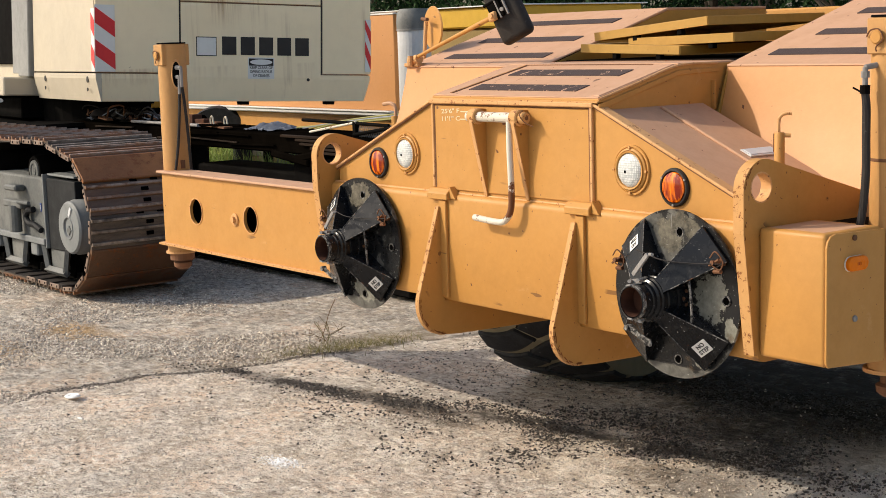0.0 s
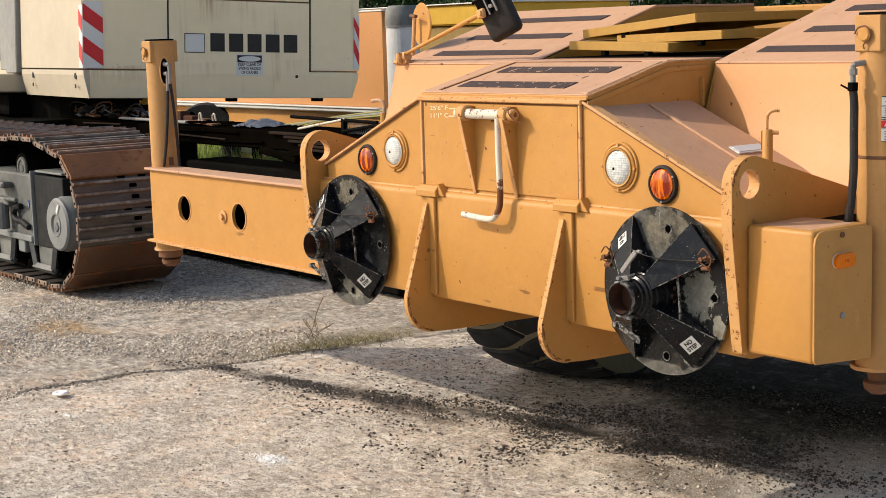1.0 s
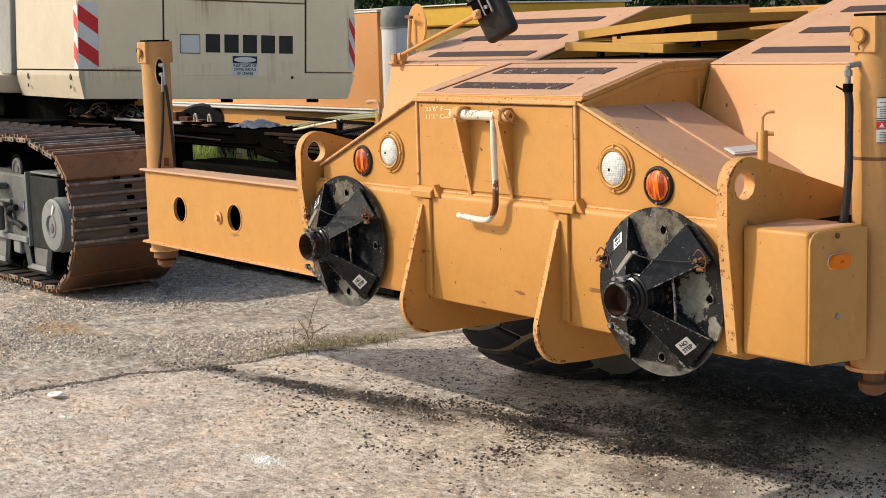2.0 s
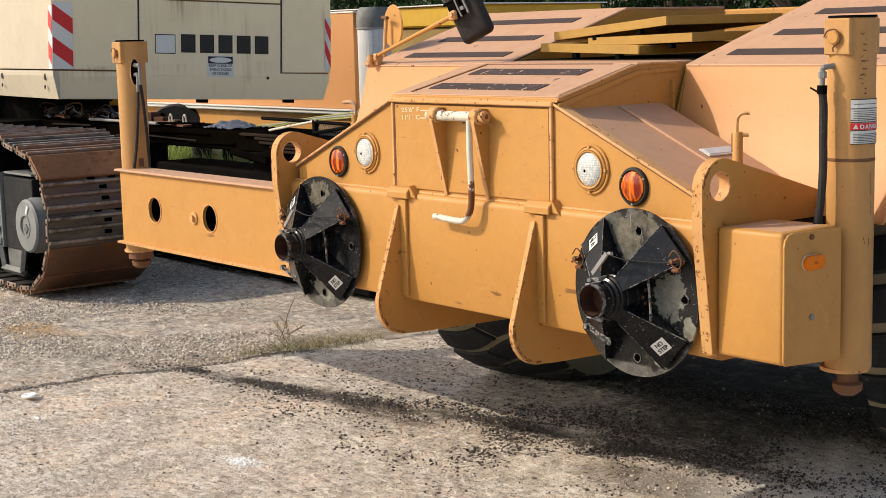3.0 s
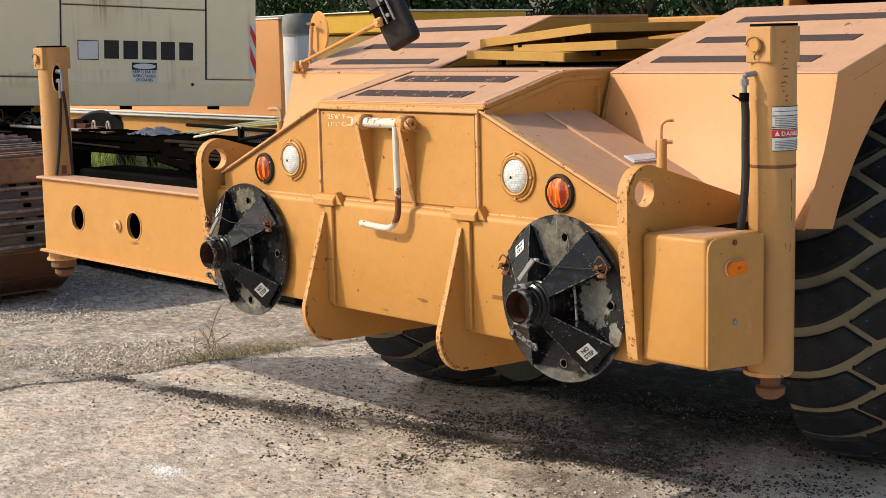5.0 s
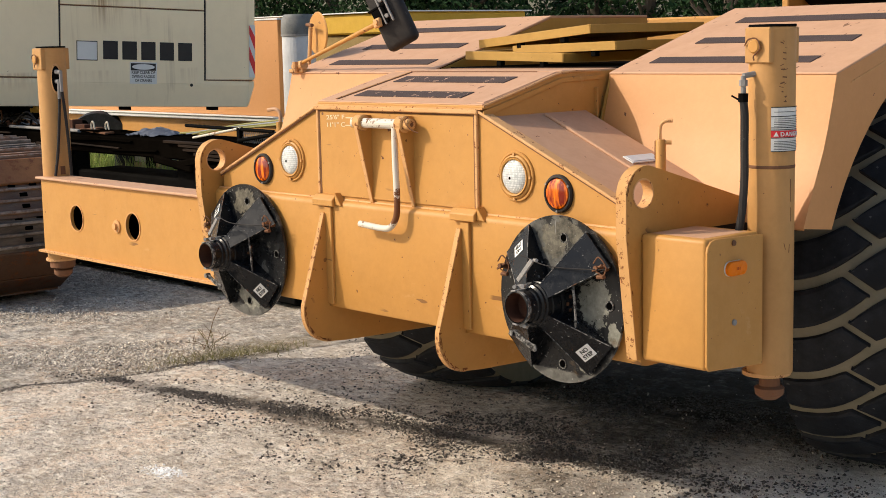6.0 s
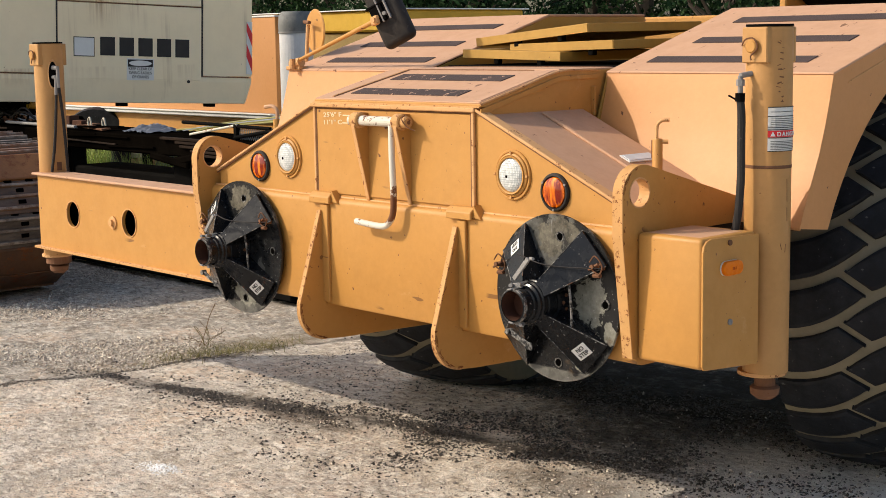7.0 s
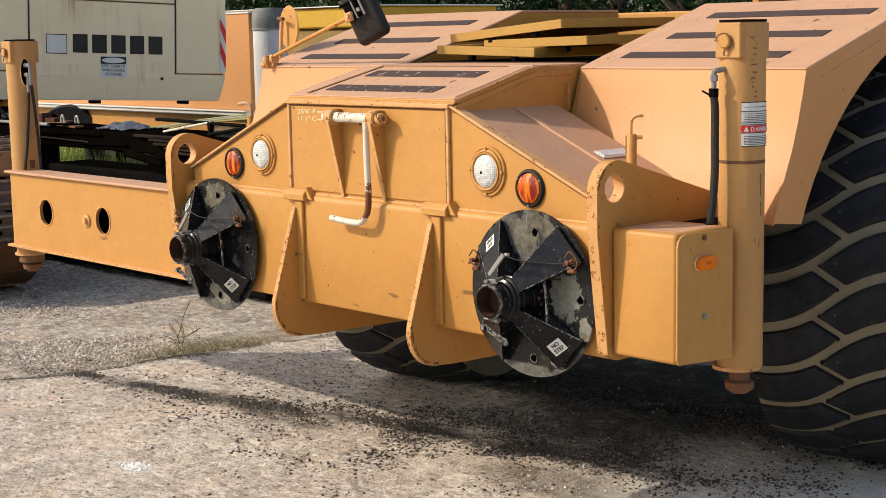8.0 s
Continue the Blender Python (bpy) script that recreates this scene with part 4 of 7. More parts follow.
def pad(s):
    """Round outrigger pad stowed on its edge: dish, hub, clamp, six gussets."""
    c = Vector((1.009 if s > 0 else -1.033, -0.058, 0.922))
    at = Matrix.Translation(c) @ FRONT
    dish = lathe([(0.0, -0.012), (0.308, -0.012), (0.314, -0.002), (0.312, 0.006), (0.297, 0.004), (0.20, 0.014), (0.10, 0.020), (0.0, 0.020)], at, 56)
    p = part("outrigger_pad", dish, M_PAD, crane, "round black steel outrigger pad, scuffed to grey primer", smooth=True)
    tubeh = lathe([(0.084, 0.0), (0.084, 0.060), (0.088, 0.063), (0.088, 0.075), (0.080, 0.078), (0.080, 0.108), (0.083, 0.111), (0.083, 0.122), (0.078, 0.125), (0.075, 0.162), (0.066, 0.167), (0.066, 0.180), (0.060, 0.183), (0.060, 0.232), (0.0560, 0.2335), (0.053, 0.17), (0.0, 0.165)], at, 36)
    part("hub", tubeh, M_BLACK, p, "black hub socket with rusty bore", smooth=True)
    part("hub_ring", lathe([(0.078, 0.138), (0.083, 0.141), (0.083, 0.150), (0.076, 0.153)], at, 36, True), M_BLACK, p, smooth=True)
    part("bore", lathe([(0.0535, 0.2325), (0.0505, 0.1725), (0.0, 0.1720)], at, 28), M_RUST_DEEP, p, "dark rusty bore")
    for k in range(4):
        r = at @ Matrix.Rotation(math.radians((45, 133, 228, 317)[k]), 4, "Z")
        sec = [(0.076, 0.030, 0.150), (0.130, 0.042, 0.118), (0.292, 0.082, 0.024)]  # reach, half width, height
        for side in (-1, 1):
            g = bmesh.new()
            t = 0.004
            for off in (-t, t):
                for x, w, z in sec:
                    g.verts.new(r @ Vector((x, side * (w - 0.004) + off, z - 0.002)))
                    g.verts.new(r @ Vector((x, side * (w - 0.004) * 0.92 + off, 0.008)))
            g.verts.ensure_lookup_table()
            q = g.verts
            for i in (0, 2):
                g.faces.new((q[i], q[i + 2], q[i + 3], q[i + 1]))
                g.faces.new((q[6 + i], q[8 + i], q[9 + i], q[7 + i]))
                g.faces.new((q[i], q[i + 2], q[8 + i], q[6 + i]))
            g.faces.new((q[4], q[5], q[11], q[10]))
            part("gusset", g, M_BLACK, p)
        cover = bmesh.new()
        ring = []
        for x, w, z in sec:
            ring.append([cover.verts.new(r @ Vector(v)) for v in ((x, -w, z), (x, w, z), (x, w, z - 0.007), (x, -w, z - 0.007))])
        for a, b in zip(ring, ring[1:]):
            for i in range(4):
                cover.faces.new((a[i], a[(i + 1) % 4], b[(i + 1) % 4], b[i]))
        cover.faces.new(ring[0]), cover.faces.new(ring[-1])
        gc = part("gusset_cover", cover, M_BLACK, p)
        for side in (-1, 1):
            a, b = r @ Vector((0.095, side * 0.034, 0.139)), r @ Vector((0.290, side * 0.0815, 0.0245))
            part("worn_edge", rod(a, b, 0.0019, 6), M_SCUFF, gc)
    u, w = at @ Vector((0.140, 0.098, 0.088)), at @ Vector((0.150, -0.104, 0.080))
    part("stay_rod", tube([u, (u + w) / 2 + Vector((0.006, 0, 0.0)), w], 0.005, 8), M_SCUFF, p)
    u, w = at @ Vector((-0.12, 0.165, 0.088)), at @ Vector((0.275, 0.145, 0.055))
    part("lock_wire", tube([u, u * 0.6 + w * 0.4 + Vector((0, -0.045, -0.012)), u * 0.3 + w * 0.7 + Vector((0, -0.03, -0.010)), w], 0.0022, 5), M_HOSE, p)
    clampring = lathe([(0.0595, 0.216), (0.0625, 0.217), (0.0625, 0.230), (0.0595, 0.231)], at, 28, True)
    part("clamp_band", clampring, M_SCUFF, p, smooth=True)
    for turn in (1.75, -1.65):  # saddles of the clamp, gripping the rim of the socket
        q = at @ Matrix.Rotation(turn, 4, "Z")
        part("clamp_saddle", join(obox(q @ Matrix.Translation((0.061, 0.0, 0.214)), 0.006, 0.024, 0.050, 0.002), obox(q @ Matrix.Translation((0.070, 0.0, 0.190)), 0.020, 0.044, 0.006, 0.002)), M_STEEL, p)
    for a in (1.45, 2.05, -1.35, -1.95):
        e = at @ Vector((0.074 * math.cos(a), 0.074 * math.sin(a), 0.200))
        part("clamp_bolt", rod(e + Vector((-0.012, 0.02, 0.0)), e + Vector((0.012, -0.02, 0.006)), 0.007, 8), M_STEEL, p)
    e = at @ Vector((-0.035, 0.100, 0.205))
    part("clamp_lever", join(obox(Matrix.Translation(e + Vector((0.035, 0.02, 0.03))) @ Euler((0, radians(-48), 0)).to_matrix().to_4x4(), 0.11, 0.010, 0.018, 0.002), rod(e + Vector((0.07, 0.03, 0.07)), e + Vector((0.105, 0.01, 0.075)), 0.006, 8)), M_STEEL, p, "bare steel clamp lever")
    e = at @ Vector((-0.01, -0.125, 0.19))
    part("clamp_lever", join(obox(Matrix.Translation(e) @ Euler((0, radians(22), 0)).to_matrix().to_4x4(), 0.10, 0.010, 0.020, 0.003), obox(Matrix.Translation(e + Vector((0.052, 0, -0.022))), 0.03, 0.010, 0.028, 0.004), rod(e + Vector((-0.05, -0.012, 0.02)), e + Vector((-0.05, 0.012, 0.02)), 0.011, 10)), M_SCUFF, p, "worn steel clamp lever")
    for k in range(10):
        q = at @ Vector((0.083 * math.cos(0.30 * k - 0.9), 0.083 * math.sin(0.30 * k - 0.9), 0.036 + 0.018 * (k % 2)))
        part("hub_rivet", rod(q, q + (q - at @ Vector((0, 0, 0.05))).normalized() * 0.004, 0.007, 8), M_RUST, p)
    for a in (0.55, 2.75):
        e = at @ Vector((0.275 * math.cos(a), 0.275 * math.sin(a), 0.02))
        part("clip_pin", join(rod(e, e + Vector((0.0, -0.05, 0.004)), 0.009, 8), rod(e + Vector((-0.03, -0.03, -0.012)), e + Vector((0.03, -0.045, 0.018)), 0.005, 6), obox(Matrix.Translation(e), 0.026, 0.03, 0.026, 0.004), tube([e + Vector((-0.012, -0.045, 0.02)), e + Vector((0.018, -0.05, 0.045)), e + Vector((0.042, -0.04, 0.012)), e + Vector((0.03, -0.04, -0.02)), e + Vector((0.0, -0.045, -0.008))], 0.0028, 6), rod(e + Vector((-0.006, -0.03, -0.03)), e + Vector((0.03, -0.035, -0.026)), 0.008, 8)), M_RUST, p, "rusty retaining pin")
    for rr, a in ((0.235, 1.45), (0.24, -1.50), (0.25, 0.02), (0.25, -2.6)):
        e = at @ Vector((rr * math.cos(a), rr * math.sin(a), 0.0085))
        part("drain_hole", rod(e, e + Vector((0, -0.004, 0)), 0.014, 16), M_HOLE, p)
        part("hole_rim", lathe([(0.014, 0.006), (0.019, 0.007), (0.019, 0.002)], Matrix.Translation(at @ Vector((rr * math.cos(a), rr * math.sin(a), 0.006))) @ FRONT, 16), M_SCUFF, p)
    for a, upright in ((radians(317), True), (radians(133), False)):
        r = at @ Matrix.Rotation(a, 4, "Z") @ Matrix.Translation((0.243, -0.004, 0.0545)) @ Matrix.Rotation(math.atan2(0.094, 0.162), 4, "Y")
        turn = r @ Matrix.Rotation(radians(78 if upright else 84), 4, "Z")
        part("decal", obox(turn, 0.064 if upright else 0.058, 0.052 if upright else 0.048, 0.0016, 0.0), M_LABEL, p, "white NO STEP sticker" if upright else "scuffed white NO STEP sticker, upside down")
        size = 0.0225 if upright else 0.0195
        words("NO", size, turn @ Matrix.Translation((0, 0.0035, 0.0012)), M_INK, p)
        words("STEP", size, turn @ Matrix.Translation((0, -0.0185, 0.0012)), M_INK, p)


both(pad)

# outrigger box, near end
part("outrigger_box", box(1.375, 1.660, -0.035, 0.272, 0.742, 1.196, 0.016, 3), M_TAN, crane, "tan outrigger beam housing with rounded corners", smooth=True)
part("housing_top", box(1.404, 1.631, -0.006, 0.231, 1.1950, 1.1966, 0.0005), M_TAN_TOP, crane, "sun-bleached pinkish top face")
end_face = [(-0.034, 0.758), (-0.024, 0.743), (0.278, 0.722), (0.276, 1.186), (0.010, 1.193), (-0.014, 1.187), (-0.028, 1.172), (-0.034, 1.150)]
part("end_plate", prism(end_face, "x", 1.658, 1.668, 0.002), M_TAN, crane)
mk = Matrix.Translation((1.667, 0.112, 1.085)) @ SIDE
def capsule(m, w, h, z0, z1, inset=0.0):
    """A flat bar with round ends, from z0 to z1 over the pose m."""
    rr = h / 2
    out = [((w / 2 - rr) + rr * math.cos(a), rr * math.sin(a)) for a in np.linspace(-1.5708, 1.5708, 10)]
    out += [(-x, -y) for x, y in out]
    bm = prism(out, "z", z0, z1, 0.0)
    bev(bm, min(inset, 0.4 * (z1 - z0)), 2, 1.0)
    bm.transform(m)
    return bm


part("side_marker", capsule(mk, 0.108, 0.050, 0.0, 0.020, 0.006), M_AMBER_SIDE, crane, "oblong orange side marker light", smooth=True)
part("marker_rim", capsule(mk @ Matrix.Translation((-0.002, 0, 0)), 0.110, 0.052, -0.002, 0.005, 0.002), M_WHITE, crane, "cream marker rim")
for u in (-0.008, 0.0, 0.008):
    part("marker_letter", obox(mk @ Matrix.Translation((u, 0.0, 0.0202)), 0.004, 0.010, 0.001, 0.0), M_AMBER_DEEP, crane)
part("end_bolt", lathe([(0.011, 0.0), (0.011, 0.006), (0.005, 0.009), (0.0, 0.007)], Matrix.Translation((1.668, 0.112, 0.895)) @ SIDE, 12), M_STEEL, crane)
part("end_bolt", lathe([(0.010, 0.0), (0.010, 0.006), (0.0, 0.006)], Matrix.Translation((1.668, 0.107, 1.172)) @ SIDE, 12), M_RUST, crane)
part("box_lid_edge", box(1.40, 1.535, 0.276, 0.60, 1.165, 1.185, 0.003), M_DARK, crane)


def jack(x, y, z0, z1, r, label, drop=0.075):
    """Vertical jack cylinder with cap block, locking pins, scale marks, hose."""
    j = part("jack_cylinder", lathe([(r * 0.99, z0), (r, z0 + 0.01), (r, z1 - 0.14), (r * 1.0, z1 - 0.005), (r * 0.93, z1), (0, z1)], Matrix.Translation((x, y, 0)), 40), M_JACK, crane, label, smooth=True)
    part("cap_block", box(x - r * 0.67, x + r * 0.64, y - r * 1.07, y + r * 1.05, z1 - 0.128, z1 - 0.004, 0.004), M_JACK, j, "square cap block with the lock pin")
    part("lock_pin", rod((x - r * 0.08, y - r * 1.05, z1 - 0.070), (x - r * 0.08, y - r * 1.28, z1 - 0.070), 0.024, 18, b=0.005), M_TAN, j)
    part("pin_clip", tube([(x - r * 0.62, y - r * 1.12, z1 - 0.066), (x - r * 0.35, y - r * 1.24, z1 - 0.046), (x + r * 0.05, y - r * 1.22, z1 - 0.043), (x + r * 0.22, y - r * 1.2, z1 - 0.075), (x - r * 0.08, y - r * 1.22, z1 - 0.102), (x - r * 0.08, y - r * 1.2, z1 - 0.118)], 0.0028, 6), M_RUST, j)
    part("top_plate", lathe([(0, z1 - 0.002), (r * 1.02, z1 - 0.002), (r * 1.0, z1 + 0.006), (0, z1 + 0.007)], Matrix.Translation((x, y, 0)), 32), M_DARK, j)
    if x > 0:
        part("weld_line", lathe([(r * 1.0, z0 + 0.737), (r * 1.014, z0 + 0.740), (r * 1.016, z0 + 0.745), (r * 1.0, z0 + 0.749)], Matrix.Translation((x, y, 0)), 40), M_RUST, j)
    part("base_collar", lathe([(r * 0.80, z0 - 0.012), (r * 1.06, z0 - 0.012), (r * 1.06, z0 + 0.002), (r * 0.80, z0 + 0.002)], Matrix.Translation((x - 0.014, y, 0)), 32, True), M_TAN_EDGE, j)
    part("piston_rod", rod((x, y, z0 - drop), (x, y, z0), r * 0.46, 18), M_RUST, j, "rusty piston rod end")
    part("ball_foot", lathe([(0, z0 - drop - 0.030), (r * 0.35, z0 - drop - 0.027), (r * 0.62, z0 - drop - 0.010), (r * 0.66, z0 - drop + 0.015), (r * 0.5, z0 - drop + 0.023), (0, z0 - drop + 0.025)], Matrix.Translation((x, y, 0)), 24), M_RUST, j, smooth=True)
    rj = random.Random(int(1000 * abs(x)))
    for i in range(22 if x > 0 else 0):
        a, zz = radians(-26 + rj.uniform(-7, 7)), z1 - 0.05 - 0.0155 * i + rj.uniform(-0.010, 0.010)
        c = Vector((x + r * 1.001 * math.cos(a), y + r * 1.001 * math.sin(a), zz))
        part("scale_mark", obox(Matrix.Translation(c) @ Matrix.Rotation(a, 4, "Z") @ Matrix.Rotation(rj.uniform(-0.5, 0.5), 4, "X"), 0.0014, rj.uniform(0.004, 0.020), rj.uniform(0.0015, 0.005), 0.0), M_RUST, j)
    for a, za, zb, lean in ((-0.02, 0.70, 0.62, 0.03), (0.01, 0.60, 0.55, 0.02), (-0.05, 0.47, 0.44, -0.03), (-0.36, 0.475, 0.452, 0.08)):
        if x > 0:  # thin rust runs down the paint
            pts = [(x + r * math.cos(a + lean * k / 4), y + r * math.sin(a + lean * k / 4), z0 + za + (zb - za) * k / 4) for k in range(5)]
            part("rust_run", tube(pts, 0.0013, 5), M_RUST, j)
    return j


near = jack(1.622, 0.385, 0.672, 1.9055, 0.0818, "tan vertical jack cylinder on the outrigger")
hose = part("hose", tube([(1.586, 0.245, 1.185), (1.595, 0.252, 1.26), (1.600, 0.258, 1.38), (1.597, 0.261, 1.50), (1.596, 0.262, 1.60), (1.590, 0.262, 1.655)], 0.0145, 10), M_HOSE, crane, "black hydraulic hose", smooth=True)
part("fitting", join(rod((1.590, 0.262, 1.65), (1.590, 0.262, 1.735), 0.010, 10), rod((1.590, 0.262, 1.735), (1.605, 0.312, 1.742), 0.010, 10), rod((1.590, 0.262, 1.70), (1.590, 0.262, 1.722), 0.015, 6)), M_STEEL, hose)
part("sleeve_end", rod((1.590, 0.261, 1.645), (1.590, 0.262, 1.675), 0.018, 10), M_DARK, hose)
part("cable_tie", obox(pose(1.575, 0.25, 1.655, 10, 30, 40), 0.05, 0.006, 0.006, 0.001), M_DARK, hose)


def warning_label():
    """A tall sticker bent round the jack."""
    x, y, r = 1.622, 0.385, 0.0833

    def patch(a0, a1, z0, z1, mat, name, out=0.0, lab="", parent=near):
        bm = bmesh.new()
        k = 8
        for o in (r + out, r + out + 0.0012):
            rows = [[bm.verts.new((x + o * math.cos(a), y + o * math.sin(a), z)) for a in np.linspace(a0, a1, k)] for z in (z0, z1)]
            for i in range(k - 1):
                bm.faces.new((rows[0][i], rows[0][i + 1], rows[1][i + 1], rows[1][i]))
        return part(name, bm, mat, parent, lab)

    a0, a1 = radians(-56), radians(58)
    lab = patch(a0, a1, 1.4700, 1.6250, M_LABEL, "warning_label", 0.0, "white warning sticker with a red band")
    patch(a0, a1, 1.5203, 1.5437, M_RED, "red_band", 0.0016, parent=lab)
    for z in (1.4775, 1.4830, 1.4885, 1.4940, 1.4995, 1.5050, 1.5590, 1.5650, 1.5710, 1.5770, 1.5840, 1.6078):
        patch(a0 + 0.12, a1 - 0.2, z, z + 0.0016, M_INK, "print_line", 0.0016, parent=lab)
    for z in (1.5919, 1.5527, 1.4702, 1.5170, 1.5455, 1.6235):
        patch(a0, a1, z, z + 0.0025, M_INK, "rule_line", 0.0016, parent=lab)
    for i, ch in enumerate("DANGER"):
        a = radians(-29 + 12.0 * i)
        m = Matrix.Translation((x + (r + 0.003) * math.cos(a), y + (r + 0.003) * math.sin(a), 1.5241)) @ Matrix.Rotation(a, 4, "Z") @ SIDE
        words(ch, 0.021, m, M_LABEL, lab)
    a = radians(-44)
    m = Matrix.Translation((x + (r + 0.003) * math.cos(a), y + (r + 0.003) * math.sin(a), 1.5237)) @ Matrix.Rotation(a, 4, "Z") @ SIDE
    tri = bmesh.new()
    tri.faces.new([tri.verts.new(m @ Vector(p)) for p in ((-0.009, 0, 0), (0.009, 0, 0), (0, 0.017, 0))])
    part("warning_triangle", tri, M_LABEL, lab)


warning_label()

# far outrigger beam, run out to the side, with its jack
BX = -3.225


def holed_plate(outline, holes, axis_y0, axis_y1):
    """A flat plate in x and z with round holes cut through it."""
    bm = bmesh.new()
    loops = [outline] + [[(cx + rr * math.cos(a), cz + rr * math.sin(a)) for a in np.linspace(0, 2 * math.pi, 28, endpoint=False)] for cx, cz, rr in holes]
    layers = []
    for yy in (axis_y0, axis_y1):
        vs = [[bm.verts.new((x, yy, z)) for x, z in l] for l in loops]
        es = [bm.edges.new((v[i], v[(i + 1) % len(v)])) for v in vs for i in range(len(v))]
        bmesh.ops.triangle_fill(bm, edges=es, use_beauty=True)
        layers.append(vs)
    for a, b in zip(*layers):
        for i in range(len(a)):
            j = (i + 1) % len(a)
            bm.faces.new((a[i], a[j], b[j], b[i]))
    return bm


beam = holed_plate([(BX, 0.722), (-1.0, 0.722), (-1.0, 1.136), (BX, 1.136)], [(-2.812, 0.936, 0.073), (-2.192, 0.936, 0.073)], 0.0, 0.016)
bm_ob = part("outrigger_beam", beam, M_TAN, crane, "extended tan outrigger beam with round holes")
part("back_web", box(BX, -1.0, 0.125, 0.14, 0.722, 1.136, 0.002), M_DARK, bm_ob)
part("end_web", box(BX, BX + 0.014, 0.0165, 0.1245, 0.722, 1.136, 0.002), M_TAN, bm_ob)
part("top_flange", box(BX - 0.035, -1.37, -0.022, 0.15, 1.136, 1.150, 0.004), M_TAN_TOP, bm_ob)
part("bottom_flange", box(BX - 0.035, -1.30, -0.022, 0.15, 0.708, 0.722, 0.004), M_TAN_EDGE, bm_ob)
for x in (-2.812, -2.192):
    part("hole_rim", lathe([(0.072, 0.0), (0.078, 0.0), (0.078, 0.004), (0.072, 0.004)], Matrix.Translation((x, 0.0, 0.936)) @ FRONT, 28, True), M_TAN_EDGE, bm_ob)
part("worn_edge", box(BX - 0.035, -1.30, -0.0240, -0.0222, 0.709, 0.721, 0.0), M_RUST_EDGE, bm_ob, "rust-chipped lower edge")
part("beam_bolt", lathe([(0.036, 0.0), (0.036, 0.008), (0.018, 0.010), (0.018, 0.024), (0.0, 0.024)], Matrix.Translation((-2.36, 0.0, 0.925)) @ FRONT, 18), M_TAN_EDGE, bm_ob)
far = jack(BX + 0.006, 0.105, 0.660, 1.895, 0.084, "tan vertical jack cylinder at the beam end", 0.085)
part("gland_ring", lathe([(0.05, 0.0), (0.073, 0.0), (0.073, 0.042), (0.05, 0.042)], Matrix.Translation((BX + 0.006, 0.105, 0.608)), 28, True), M_RUST, far, "dark rusty gland ring")
FX, FYC = BX + 0.006, 0.105


def round_jack(a, out, z):
    """A place on the far jack's skin: angle, distance off it, height."""
    return Vector((FX + (0.084 + out) * math.cos(radians(a)), FYC + (0.084 + out) * math.sin(radians(a)), z))


port = lathe([(0.0, 0.0), (1.0, 0.0), (1.0, 0.004), (0.0, 0.004)], Matrix.Translation(round_jack(-12, -0.004, 1.715)) @ Matrix.Rotation(radians(-12), 4, "Z") @ SIDE @ Matrix.Diagonal((0.026, 0.078, 1, 1)), 24)
part("port", port, M_DARK, far, "dark oval hose port")
rim = lathe([(0.92, 0.002), (1.0, 0.008), (1.12, 0.006), (1.15, 0.0)], Matrix.Translation(round_jack(-12, -0.004, 1.715)) @ Matrix.Rotation(radians(-12), 4, "Z") @ SIDE @ Matrix.Diagonal((0.026, 0.078, 1, 1)), 24)
part("port_rim", rim, M_TAN_EDGE, far)
part("fitting", join(rod(round_jack(-12, 0, 1.755), round_jack(-4, 0.04, 1.752), 0.013, 10), rod(round_jack(-4, 0.04, 1.758), round_jack(-4, 0.04, 1.64), 0.010, 10), rod(round_jack(-12, 0, 1.70), round_jack(-8, 0.03, 1.70), 0.012, 10), rod(round_jack(-8, 0.03, 1.705), round_jack(-10, 0.03, 1.60), 0.010, 10)), M_STEEL, far)
part("hose", tube([round_jack(-4, 0.04, 1.66), round_jack(2, 0.045, 1.50), round_jack(6, 0.05, 1.30), round_jack(10, 0.045, 1.155)], 0.0088, 8), M_HOSE, far, "black hydraulic hose")
part("hose", tube([round_jack(-10, 0.03, 1.61), round_jack(-14, 0.03, 1.48), round_jack(-22, 0.02, 1.30), round_jack(-34, 0.02, 1.155)], 0.0088, 8), M_HOSE, far, "black hydraulic hose")
part("rust_patch", obox(Matrix.Translation(round_jack(-5, -0.002, 1.185)) @ Matrix.Rotation(radians(-5), 4, "Z"), 0.006, 0.03, 0.05, 0.002), M_RUST, far)


# fenders
FY, FZ, FYB, FZB = 0.703, 1.728, 1.55, 1.992
AC, AR = (1.80, 0.697), 1.207


